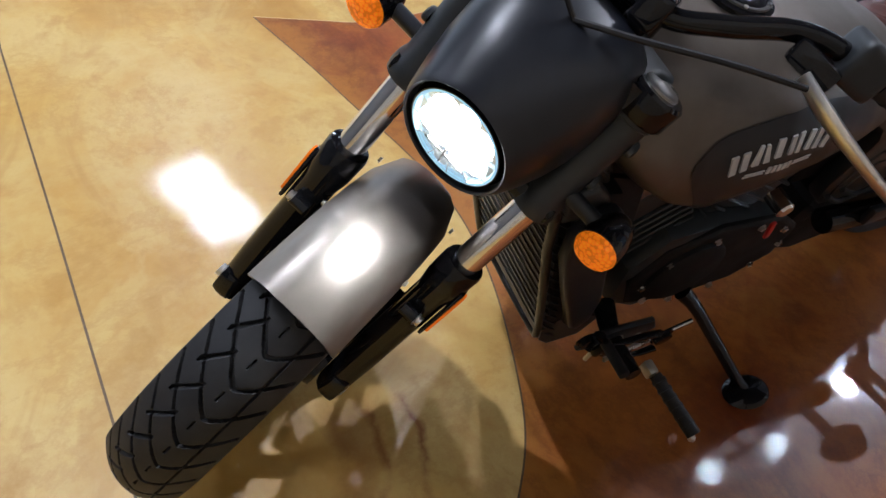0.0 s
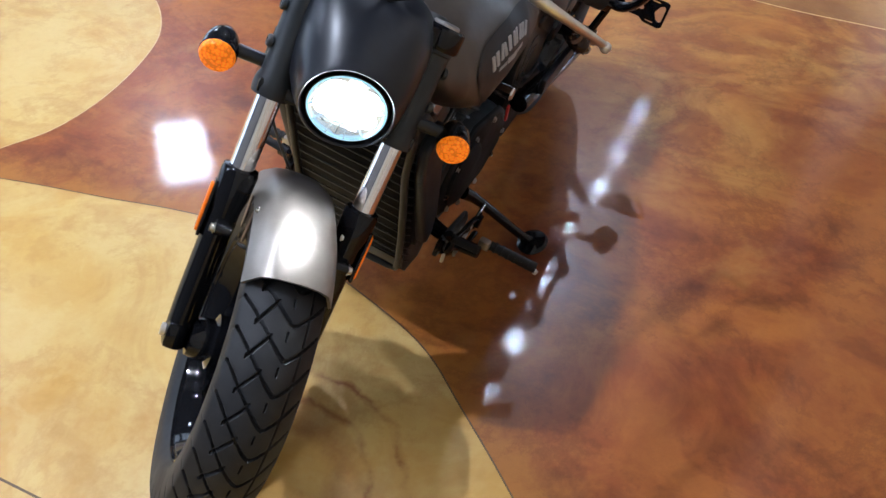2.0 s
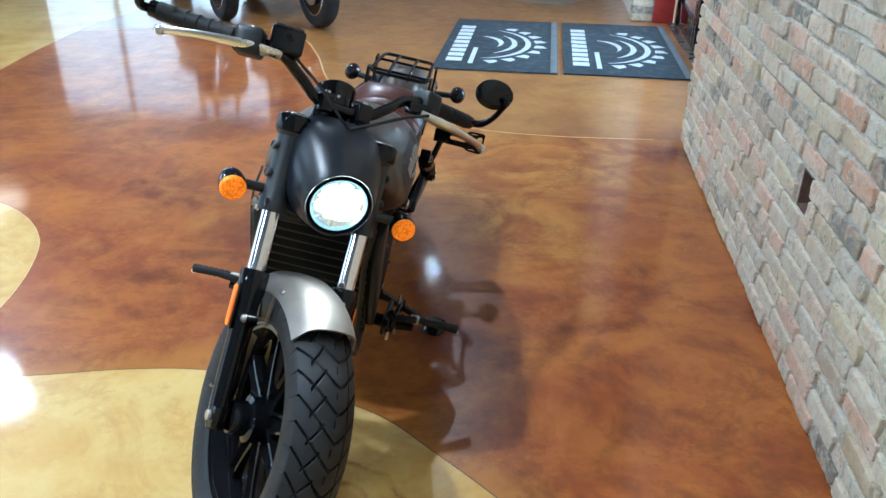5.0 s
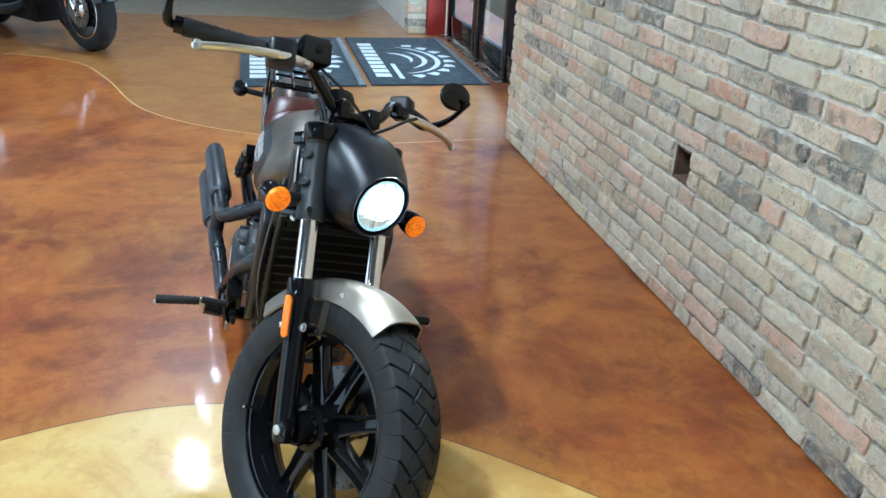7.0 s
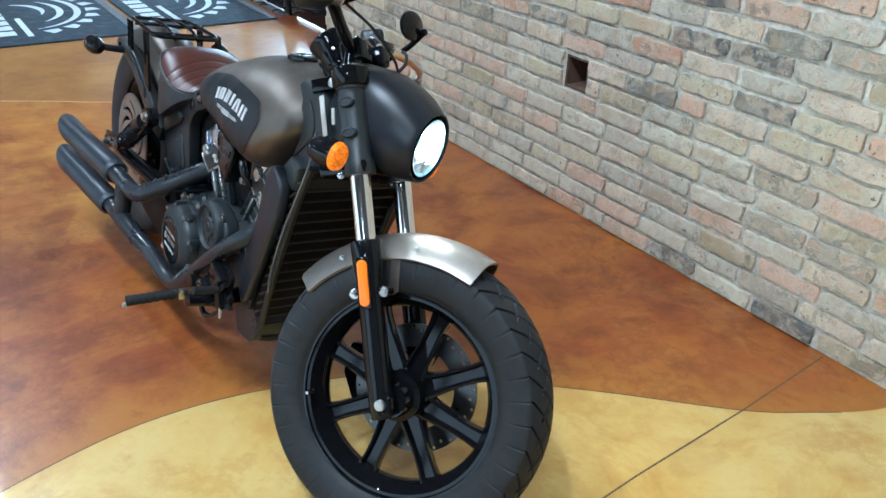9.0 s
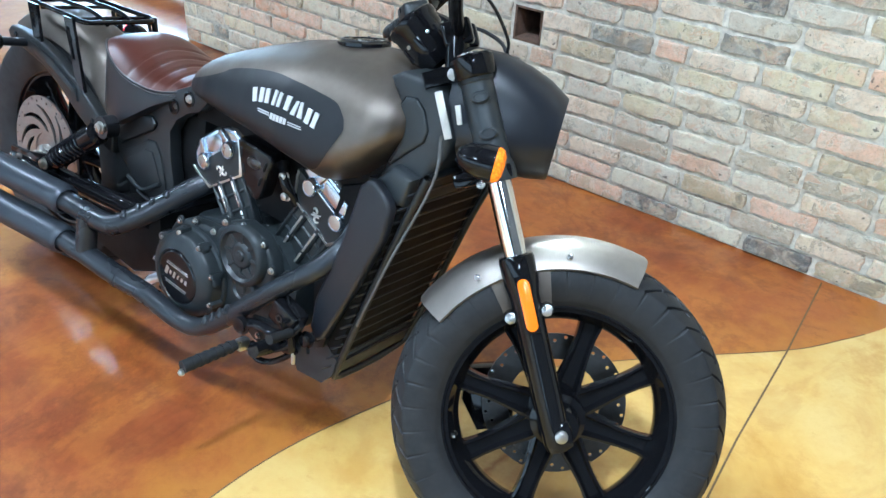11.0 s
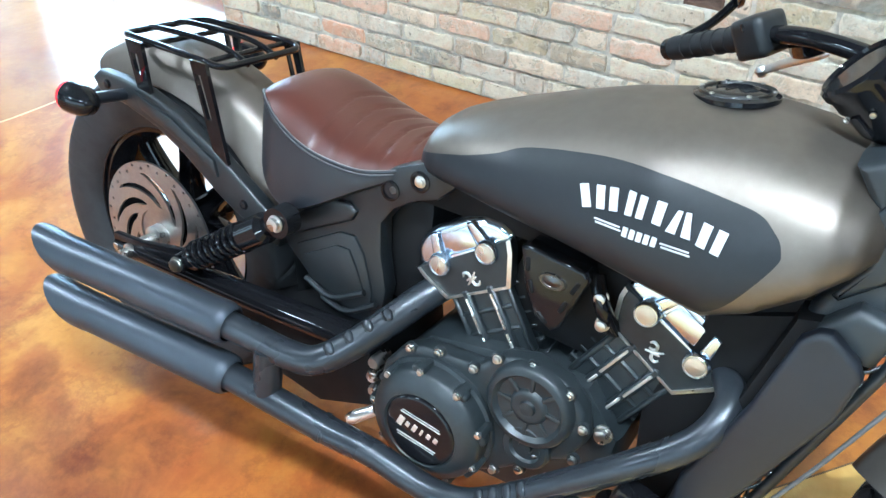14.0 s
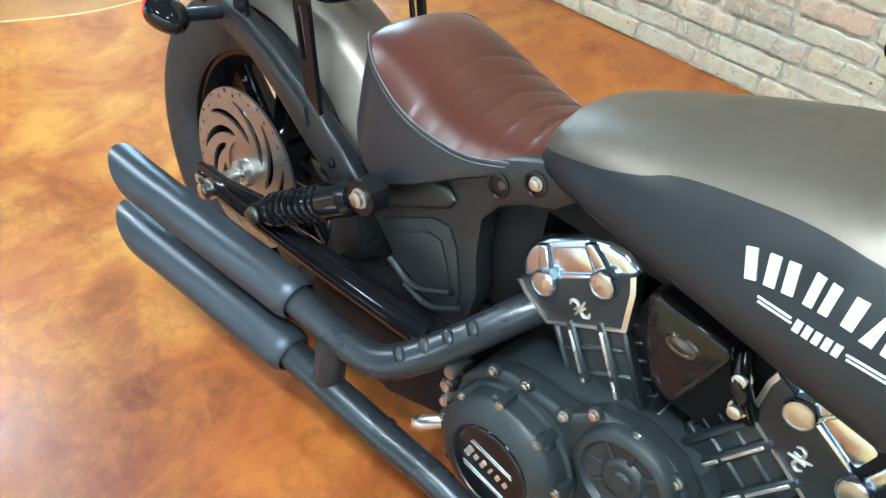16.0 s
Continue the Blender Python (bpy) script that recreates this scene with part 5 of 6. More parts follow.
def build_rack():
    z, r = 0.725, 0.0062
    loop = []
    xr, xf, wr, wf, c = -0.055, 0.202, 0.092, 0.102, 0.03
    corners = [(xr, -wr), (xf, -wf), (xf, wf), (xr, wr)]
    for i, (x, y) in enumerate(corners):
        p, n = Vector(corners[i - 1]), Vector(corners[(i + 1) % 4])
        q = Vector((x, y))
        a, b = q + (p - q).normalized() * c, q + (n - q).normalized() * c
        for t in np.linspace(0, 1, 6):
            m = a.lerp(q, t).lerp(q.lerp(b, t), t)
            loop.append((m.x, m.y, z - 0.03 * max(0, -m.x / 0.06) * 0.15 - 0.012 * max(0, (m.x - 0.16) / 0.08)))
    loop.append(loop[0])
    rk = part("luggage_rack", sweep(loop, r, 12, 1, caps=False), GLOSS, motorcycle, "gloss black tubular luggage rack over the mudguard")
    for s in (-1, -0.36, 0.36):
        pts = [(xr, wr * s * 0.95, z - 0.004), (xr + 0.03, wr * s + 0.004 * s, z + 0.004), (0.10, (wr + wf) / 2 * s, z + 0.008), (xf - 0.04, wf * s * 0.97, z + 0.002), (xf, wf * s * 0.95, z - 0.012)]
        if abs(s) < 1:
            part("rod", sweep(pts, 0.0055, 10, 4), GLOSS, rk)
    part("cross_rod", sweep([(0.02, -0.10, z - 0.008), (0.02, 0.10, z - 0.008)], 0.005, 10, 1), GLOSS, rk)
    part("cross_rod", sweep([(0.16, -0.11, z - 0.006), (0.16, 0.11, z - 0.006)], 0.005, 10, 1), GLOSS, rk)
    for s in (-1, 1):
        for x0, x1, z1, w in ((0.005, 0.025, 0.632, 0.040), (0.165, 0.215, 0.552, 0.036)):
            outer = [(x0 - w / 2, z), (x0 + w / 2, z), (x1 + w * 0.4, z1), (x1 - w * 0.4, z1)]
            y0, y1 = (0.108, 0.116)
            # a strap with a long window in it
            poly = [(x, zz) for x, zz in outer]
            a = [(x0 - w * 0.20, z - 0.022), (x0 + w * 0.20, z - 0.022), (x0 * 0.5 + x1 * 0.5 + w * 0.14, (z + z1) / 2 - 0.01), (x0 * 0.5 + x1 * 0.5 - w * 0.20, (z + z1) / 2 - 0.01)]
            g = plate(poly, [a], (y1 - y0), at(0, s * y0 if s < 0 else y1, 0) @ Matrix.Rotation(radians(90), 4, "X"))
            part("strut", g, GLOSS, rk)


build_rack()

# frame sides
side_outline = [(0.690, 0.690), (0.672, 0.655), (0.645, 0.628), (0.605, 0.612), (0.570, 0.588), (0.548, 0.555), (0.552, 0.496), (0.566, 0.436), (0.560, 0.392), (0.535, 0.365), (0.43, 0.365), (0.405, 0.40), (0.352, 0.445), (0.335, 0.49), (0.345, 0.535), (0.42, 0.580), (0.50, 0.625), (0.58, 0.664), (0.64, 0.690)]
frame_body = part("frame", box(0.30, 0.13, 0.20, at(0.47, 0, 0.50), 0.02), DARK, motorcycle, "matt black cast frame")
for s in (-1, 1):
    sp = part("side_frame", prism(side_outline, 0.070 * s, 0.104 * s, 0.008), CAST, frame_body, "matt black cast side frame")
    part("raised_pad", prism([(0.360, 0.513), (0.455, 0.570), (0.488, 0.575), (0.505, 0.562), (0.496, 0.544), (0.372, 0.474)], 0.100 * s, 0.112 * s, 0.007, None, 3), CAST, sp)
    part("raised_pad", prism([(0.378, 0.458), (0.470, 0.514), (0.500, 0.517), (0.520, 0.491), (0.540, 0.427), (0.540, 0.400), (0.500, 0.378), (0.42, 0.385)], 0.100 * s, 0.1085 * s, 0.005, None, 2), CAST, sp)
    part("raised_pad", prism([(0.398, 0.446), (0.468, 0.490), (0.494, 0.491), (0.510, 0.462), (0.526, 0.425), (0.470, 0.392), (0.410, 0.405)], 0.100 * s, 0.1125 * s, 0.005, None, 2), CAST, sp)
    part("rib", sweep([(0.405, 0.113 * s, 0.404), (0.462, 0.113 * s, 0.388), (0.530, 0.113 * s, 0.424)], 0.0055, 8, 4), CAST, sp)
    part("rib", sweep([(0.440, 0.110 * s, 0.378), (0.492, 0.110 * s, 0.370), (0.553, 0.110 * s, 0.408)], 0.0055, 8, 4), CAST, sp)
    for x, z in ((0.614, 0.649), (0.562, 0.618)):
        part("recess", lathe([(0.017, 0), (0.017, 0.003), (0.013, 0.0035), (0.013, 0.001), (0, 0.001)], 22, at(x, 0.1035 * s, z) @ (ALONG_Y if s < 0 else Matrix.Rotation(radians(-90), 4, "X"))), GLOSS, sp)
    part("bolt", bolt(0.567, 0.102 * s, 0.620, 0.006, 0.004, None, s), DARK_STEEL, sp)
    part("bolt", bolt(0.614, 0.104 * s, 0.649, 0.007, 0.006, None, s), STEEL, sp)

# dark filler that closes the view through between tank and engine
part("spine_filler", prism([(0.60, 0.60), (0.62, 0.70), (1.16, 0.74), (1.24, 0.66), (1.20, 0.58), (1.09, 0.59), (0.95, 0.60)], -0.075, 0.075, 0.01), DARK, frame_body)
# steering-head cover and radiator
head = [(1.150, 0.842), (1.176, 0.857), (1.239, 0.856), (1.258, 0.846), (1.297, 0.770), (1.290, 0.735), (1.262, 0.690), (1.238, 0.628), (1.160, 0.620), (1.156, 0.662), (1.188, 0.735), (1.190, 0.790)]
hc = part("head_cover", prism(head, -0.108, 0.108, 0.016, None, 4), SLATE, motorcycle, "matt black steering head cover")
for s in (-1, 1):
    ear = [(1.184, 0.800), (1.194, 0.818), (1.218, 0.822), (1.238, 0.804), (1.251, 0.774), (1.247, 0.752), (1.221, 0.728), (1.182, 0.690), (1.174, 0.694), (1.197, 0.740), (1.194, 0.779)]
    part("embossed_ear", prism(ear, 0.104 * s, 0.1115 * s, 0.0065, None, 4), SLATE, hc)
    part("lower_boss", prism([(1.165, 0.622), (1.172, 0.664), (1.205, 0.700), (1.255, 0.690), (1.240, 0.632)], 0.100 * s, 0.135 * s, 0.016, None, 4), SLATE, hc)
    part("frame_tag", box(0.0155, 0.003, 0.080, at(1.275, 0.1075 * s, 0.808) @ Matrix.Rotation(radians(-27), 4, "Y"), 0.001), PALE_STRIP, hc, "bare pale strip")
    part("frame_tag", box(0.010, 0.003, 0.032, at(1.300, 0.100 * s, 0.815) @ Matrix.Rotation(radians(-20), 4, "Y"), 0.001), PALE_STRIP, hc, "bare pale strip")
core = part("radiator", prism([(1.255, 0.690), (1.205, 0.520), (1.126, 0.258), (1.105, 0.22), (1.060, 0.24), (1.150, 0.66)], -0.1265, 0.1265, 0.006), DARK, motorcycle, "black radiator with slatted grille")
for k in range(16):
    # thin raked slats across the grille
    t = (k + 0.5) / 16
    z = 0.680 - 0.445 * t
    x = 1.0605 + 0.300 * z
    loop = [(x, 0.095, z), (x - 0.004, 0.116, z - 0.003), (x - 0.014, 0.127, z - 0.010), (x - 0.034, 0.1295, z - 0.026)]
    loop = [(a, -b, c) for a, b, c in reversed(loop)] + loop
    part("slat", sweep(loop, 0.0021, 6, 2, flat=1.7), SATIN, core)
loop = [(1.272, -0.118, 0.695), (1.272, 0.118, 0.695), (1.230, 0.124, 0.56), (1.140, 0.120, 0.262), (1.118, 0.09, 0.198), (1.118, -0.09, 0.198), (1.140, -0.120, 0.262), (1.230, -0.124, 0.56), (1.272, -0.118, 0.695)]
part("grille_frame", sweep(loop, 0.0075, 10, 3, caps=False), CAST, core, "matt black grille frame")
part("chin", loft([[(1.126, y, 0.216), (1.134, y, 0.256), (1.10, y, 0.285), (1.00, y, 0.235), (1.03, y, 0.180), (1.10, y, 0.186)] for y in (-0.128, -0.118, 0.118, 0.128)]), SLATE, core)
for s in (-1, 1):
    side = [(1.205, 0.655), (1.225, 0.640), (1.186, 0.545), (1.138, 0.400), (1.100, 0.275), (1.08, 0.262), (1.11, 0.35), (1.16, 0.50)]
    part("side_frame", prism(side, 0.118 * s, 0.138 * s, 0.005, None, 2), CAST, core)
    sh = [(1.160, 0.652), (1.176, 0.668), (1.190, 0.671), (1.225, 0.646), (1.234, 0.630), (1.226, 0.569), (1.173, 0.438), (1.116, 0.310), (1.098, 0.298), (1.080, 0.325), (1.086, 0.393), (1.136, 0.541)]
    part("shroud", prism(sh, 0.136 * s, 0.160 * s, 0.008, None, 3), SATIN, core, "satin black radiator side panel")
part("drain_hose", sweep([(1.292, -0.128, 0.78), (1.30, -0.142, 0.70), (1.245, -0.150, 0.54), (1.20, -0.142, 0.42), (1.175, -0.13, 0.36)], 0.0029, 10, 6), CABLE, motorcycle, "thin grey hose")
# filler put in the gap behind the radiator, near-black for its shade
part("front_filler", prism([(1.02, 0.24), (1.00, 0.42), (1.05, 0.60), (1.19, 0.66), (1.12, 0.40), (1.08, 0.24)], -0.085, 0.085, 0.012), DARK, frame_body)
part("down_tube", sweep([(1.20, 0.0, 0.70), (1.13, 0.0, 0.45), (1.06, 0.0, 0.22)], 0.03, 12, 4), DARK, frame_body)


# ---- engine ----
engine = part("engine", prism([(0.60, 0.20), (0.58, 0.30), (0.66, 0.40), (0.80, 0.43), (0.93, 0.43), (0.99, 0.36), (0.98, 0.24), (0.90, 0.18), (0.70, 0.165)], -0.110, 0.115, 0.02), CASING, motorcycle, "black V-twin engine with chrome rocker covers")
SIDE = ALONG_Y


cover_outline = [(0.592, 0.285), (0.60, 0.335), (0.625, 0.372), (0.665, 0.395), (0.72, 0.402), (0.765, 0.405), (0.80, 0.44), (0.85, 0.457), (0.905, 0.445), (0.94, 0.41), (0.952, 0.36), (0.93, 0.315), (0.885, 0.285), (0.83, 0.235), (0.77, 0.195), (0.70, 0.178), (0.64, 0.195), (0.605, 0.235)]
case = part("side_cover", prism(cover_outline, -0.143, -0.105, 0.010, None, 3), CASING, engine, "matt black crankcase cover")
cx, cz = 0.708, 0.283
part("clutch_cover", lathe([(0.108, 0.0), (0.106, 0.010), (0.1005, 0.013), (0.099, 0.034), (0.095, 0.042), (0.072, 0.053), (0.066, 0.054), (0.064, 0.050), (0.0, 0.050)], 56, at(cx, -0.140, cz) @ SIDE), CASING, case, "domed matt black clutch cover")
badge = part("round_badge", lathe([(0.063, 0.048), (0.063, 0.052), (0.060, 0.055), (0.056, 0.0555), (0.0, 0.0555)], 44, at(cx, -0.140, cz) @ SIDE), GLOSS, case, "gloss black round badge")
tm = at(cx, -0.1958, cz) @ Matrix.Rotation(radians(6), 4, "Y")
for dz in (0.021, -0.021):
    part("badge_line", box(0.074, 0.0016, 0.0022, tm @ at(0, 0, dz), 0.0005, 1), EDGE, badge)
    part("badge_line", box(0.070, 0.0016, 0.0010, tm @ at(0, 0, dz * 1.22), 0.0004, 1), EDGE, badge)
for k, (w, h) in enumerate(((0.010, 0.020), (0.007, 0.010), (0.007, 0.015), (0.004, 0.012), (0.007, 0.010), (0.007, 0.010))):
    part("badge_bar", box(w, 0.0016, h, tm @ at(-0.034 + 0.0132 * k, 0, 0.002) @ Matrix.Rotation(radians(14), 4, "Y"), 0.0005, 1), EDGE, badge)
for k in range(8):
    a = 2 * math.pi * (k + 0.3) / 8
    part("notch_boss", box(0.026, 0.026, 0.020, at(cx, -0.140, cz) @ SIDE @ Matrix.Rotation(a, 4, "Z") @ at(0.094, 0, 0.026), 0.007, 3), CASING, case)
for k in range(9):
    a = radians(20 + 40 * k)
    tm = at(cx + 0.093 * math.cos(a), -0.163, cz + 0.093 * math.sin(a)) @ Matrix.Rotation(-a, 4, "Y")
    part("boss", box(0.030, 0.034, 0.016, tm, 0.006), CASING, case)
    part("screw", bolt(cx + 0.099 * math.cos(a), -0.178, cz + 0.099 * math.sin(a), 0.0046, 0.005), STEEL, case)
gx, gz = 0.862, 0.388
part("gear_cover", lathe([(0.070, 0.0), (0.068, 0.015), (0.063, 0.020), (0.056, 0.021), (0.050, 0.013), (0.030, 0.011), (0.027, 0.016), (0.022, 0.018), (0.013, 0.016), (0.011, 0.020), (0.0, 0.021)], 44, at(gx, -0.140, gz) @ SIDE), CASING, case)
for k in range(8):
    a = radians(45 * k)
    part("rib", box(0.026, 0.012, 0.008, at(gx + 0.040 * math.cos(a), -0.149, gz + 0.040 * math.sin(a)) @ Matrix.Rotation(-a, 4, "Y"), 0.003, 2), CASING, case)
part("lower_cover", lathe([(0.040, 0.0), (0.039, 0.010), (0.035, 0.014), (0.026, 0.014), (0.023, 0.009), (0.012, 0.009), (0.010, 0.013), (0.0, 0.013)], 30, at(0.868, -0.140, 0.312) @ SIDE), CASING, case)
for x, z in ((0.648, 0.385), (0.700, 0.402), (0.762, 0.402), (0.798, 0.438), (0.855, 0.452), (0.915, 0.432), (0.945, 0.385), (0.940, 0.325), (0.885, 0.30), (0.862, 0.258), (0.820, 0.232), (0.842, 0.318)):
    part("screw", bolt(x, -0.143, z, 0.0056, 0.007), STEEL, case)
    part("boss", lathe([(0.011, 0), (0.010, 0.006)], 14, at(x, -0.138, z) @ SIDE), CASING, case)


def build_cylinder(cx, cz, lean):
    """One cylinder: its frame stands between the two chrome caps, x across, z up along it."""
    m = at(cx, 0.012, cz) @ Matrix.Rotation(radians(lean), 4, "Y")
    cyl = part("cylinder", box(0.125, 0.150, 0.200, m @ at(0, -0.005, -0.10), 0.012), CASING, engine, "ribbed black cylinder")
    for k in range(6):
        part("fin", box(0.134, 0.160, 0.006, m @ at(0, -0.003, -0.060 - 0.024 * k), 0.002, 1), CASING, cyl)
    part("front_web", prism([(-0.056, -0.03), (0.056, -0.03), (0.052, -0.175), (-0.046, -0.175)], -0.094, -0.072, 0.006, m), CASING, cyl)
    for x in (-0.0225, 0.0245):
        part("trim_rod", box(0.0045, 0.004, 0.060, m @ at(x, -0.1035, -0.093), 0.001, 1), EDGE, cyl)
        part("trim_rod", box(0.0045, 0.004, 0.052, m @ at(x * 0.97, -0.1035, -0.156), 0.001, 1), EDGE, cyl)
        part("web", box(0.013, 0.020, 0.135, m @ at(x, -0.093, -0.118), 0.003, 1), CASING, cyl)
    for x in (-0.050, 0.052):
        part("web", box(0.009, 0.018, 0.115, m @ at(x, -0.090, -0.112), 0.003, 1), CASING, cyl)
    for z in (-0.090, -0.126):
        part("cross_web", box(0.100, 0.014, 0.008, m @ at(0, -0.091, z), 0.003, 1), CASING, cyl)
    shield = [(-0.092, 0.004), (-0.088, -0.012), (-0.062, -0.058), (0.060, -0.062), (0.086, -0.012), (0.092, 0.010)]
    part("rocker_plate", prism(shield, -0.100, -0.080, 0.003, m), CASING, cyl, "matt black shield plate")
    v, f = [], []
    mid = Vector((0, 0.0))
    for x, z in shield:
        p = Vector((x, z))
        q = p + (mid - p).normalized() * 0.0065
        v += [(p.x, -0.1008, p.y), (q.x, -0.1030, q.y), (q.x, -0.1000, q.y)]
    for k in range(len(shield) - 1):
        f += [(3 * k, 3 * k + 3, 3 * k + 4, 3 * k + 1), (3 * k + 1, 3 * k + 4, 3 * k + 5, 3 * k + 2)]
    part("plate_edge", Geo().add(v, f, m), EDGE, cyl, "bright machined edge")
    # flourish on the plate, kept as plain strokes
    for d in (-1, 1):
        curl = [(0.013 * d, -0.101, -0.034 - 0.006 * d), (0.010 * d, -0.101, -0.034 - 0.011 * d), (0.003 * d, -0.101, -0.034 - 0.010 * d), (0.001 * d, -0.101, -0.034 - 0.003 * d), (0.009 * d, -0.101, -0.034 + 0.001 * d)]
        part("mark", sweep(curl, [0.0014, 0.0024, 0.0026, 0.0022, 0.0014], 8, 5, m), EDGE, cyl)
    part("mark", sweep([(-0.010, -0.101, -0.042), (0.0, -0.101, -0.035), (0.010, -0.101, -0.025)], [0.0012, 0.0028, 0.0012], 8, 5, m), EDGE, cyl)
    cover = [(-0.094, -0.002), (-0.093, 0.016), (-0.083, 0.036), (-0.060, 0.051), (-0.030, 0.059), (0.030, 0.059), (0.060, 0.051), (0.083, 0.036), (0.093, 0.018), (0.094, 0.002), (0.068, -0.008), (-0.068, -0.008)]
    rc = part("rocker_cover", prism(cover, -0.094, 0.070, 0.016, m, 4), ROCKER, cyl, "polished chrome rocker cover")
    part("flat", prism([(-0.030, 0.012), (-0.026, 0.044), (0.026, 0.044), (0.030, 0.012)], -0.0965, -0.088, 0.003, m, 2), ROCKER, rc)
    for s in (-1, 1):
        x = 0.0455 * s
        part("cap", lathe([(0.0195, -0.02), (0.0195, 0.004), (0.0180, 0.009), (0.0165, 0.0105), (0.0155, 0.0085), (0.0, 0.0085)], 28, m @ at(x, -0.098, 0.0) @ SIDE), ROCKER, rc)
        part("cap_face", lathe([(0.0150, 0.0080), (0.0135, 0.0100), (0.0, 0.0108)], 24, m @ at(x, -0.098, 0.0) @ SIDE), STEEL, rc)
        ridge = [(x - 0.010, 0.010), (x + 0.010, 0.010), (x * 0.78 + 0.007, 0.050), (x * 0.78 - 0.007, 0.050)]
        part("ridge", prism(ridge, -0.1005, -0.088, 0.004, m, 3), ROCKER, rc)
    part("sill", prism([(-0.030, 0.001), (-0.030, 0.010), (0.030, 0.010), (0.030, 0.001)], -0.0995, -0.088, 0.003, m, 2), ROCKER, rc)


build_cylinder(0.692, 0.543, -33.5)
build_cylinder(1.017, 0.547, 30.5)
horn = part("horn_cover", prism([(0.797, 0.618), (0.808, 0.628), (0.896, 0.618), (0.902, 0.602), (0.873, 0.516), (0.860, 0.506), (0.834, 0.520), (0.812, 0.560)], -0.126, -0.085, 0.008, None, 3), GLOSS, motorcycle, "gloss black triangular horn cover")
part("emblem", lathe([(0.016, 0), (0.014, 0.003), (0.011, 0.003), (0.010, 0.0015), (0, 0.0035)], 24, at(0.852, -0.126, 0.586) @ SIDE @ Matrix.Diagonal((1.3, 0.8, 1, 1))), DARK_STEEL, horn)
for x, z, a in ((0.812, 0.598, -8), (0.822, 0.566, -20), (0.885, 0.588, 22), (0.873, 0.553, 22), (0.846, 0.524, -50)):
    part("slot", box(0.007, 0.004, 0.022, at(x, -0.1262, z) @ Matrix.Rotation(radians(a), 4, "Y"), 0.002, 1), DARK, horn)
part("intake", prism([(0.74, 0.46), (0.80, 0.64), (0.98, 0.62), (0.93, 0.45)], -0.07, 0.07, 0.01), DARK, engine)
part("fuel_rail", sweep([(0.90, -0.09, 0.60), (0.92, -0.10, 0.56), (0.94, -0.08, 0.52)], 0.012, 10, 4), GLOSS, engine)
for x, z in ((0.915, 0.575), (0.925, 0.535)):
    part("fitting", bolt(x, -0.098, z, 0.008, 0.012), STEEL, engine)
part("oil_plug", bolt(0.968, -0.115, 0.372, 0.011, 0.014), STEEL, engine)
for x, y, z, r in ((0.575, -0.13, 0.315, 0.012), (0.573, -0.13, 0.285, 0.012), (0.58, -0.135, 0.262, 0.010)):
    part("union", lathe([(r, -0.03), (r, 0.004), (r * 0.8, 0.010), (0, 0.010)], 12, at(x, y, z) @ SIDE), STEEL, engine)
part("drain_valve", sweep([(0.63, -0.09, 0.25), (0.59, -0.13, 0.222), (0.553, -0.150, 0.196), (0.540, -0.152, 0.186)], [0.012, 0.010, 0.012, 0.009], 10, 4), LEVER, engine, "small brass drain fitting")

# left side of the engine; its shade is put into the darker black
part("primary_cover", prism([(0.58, 0.24), (0.585, 0.34), (0.66, 0.40), (0.82, 0.43), (0.93, 0.40), (0.975, 0.32), (0.94, 0.23), (0.80, 0.18), (0.66, 0.185)], 0.105, 0.122, 0.012, None, 3), DARK, engine, "matt black left engine cover in a shaded tone")
for k in range(10):
    a = 2 * math.pi * k / 10
    part("screw", bolt(0.775 + 0.165 * math.cos(a), 0.126, 0.30 + 0.105 * math.sin(a), 0.006, 0.006, None, 1), STEEL, engine)
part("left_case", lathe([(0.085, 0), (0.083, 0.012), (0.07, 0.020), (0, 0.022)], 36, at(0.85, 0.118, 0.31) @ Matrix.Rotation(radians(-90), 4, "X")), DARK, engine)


# ---- exhaust ----
ex = part("exhaust_upper", sweep([(0.662, -0.040, 0.476), (0.632, -0.090, 0.448), (0.600, -0.138, 0.412), (0.563, -0.186, 0.374), (0.522, -0.220, 0.345), (0.475, -0.230, 0.338), (0.40, -0.234, 0.340), (0.32, -0.240, 0.345)], 0.0245, 20, 8), HEADER, motorcycle, "matt black twin exhaust, upper pipe")
part("muffler", sweep([(0.352, -0.237, 0.343), (0.345, -0.2375, 0.3435), (0.335, -0.238, 0.344), (0.10, -0.256, 0.342), (-0.012, -0.264, 0.340)], [0.029, 0.035, 0.037, 0.037, 0.037], 26, 1, caps=False), PIPE, ex, "slash-cut matt black muffler")
ex2 = part("exhaust_lower", sweep([(1.085, -0.06, 0.520), (1.112, -0.115, 0.508), (1.095, -0.160, 0.466), (1.035, -0.185, 0.409), (0.969, -0.195, 0.347), (0.880, -0.202, 0.262), (0.815, -0.206, 0.212), (0.765, -0.210, 0.197), (0.714, -0.213, 0.200), (0.637, -0.220, 0.217), (0.56, -0.228, 0.222), (0.47, -0.240, 0.236), (0.36, -0.250, 0.248), (0.30, -0.254, 0.250)], [0.0200] * 7 + [0.021, 0.022, 0.023, 0.0245, 0.0245, 0.0245, 0.0245], 20, 8), HEADER, motorcycle, "matt black twin exhaust, lower pipe")
part("muffler", sweep([(0.362, -0.250, 0.247), (0.355, -0.2505, 0.2475), (0.345, -0.251, 0.248), (0.10, -0.270, 0.246), (0.018, -0.276, 0.245)], [0.029, 0.035, 0.037, 0.037, 0.037], 26, 1, caps=False), PIPE, ex2, "slash-cut matt black muffler")


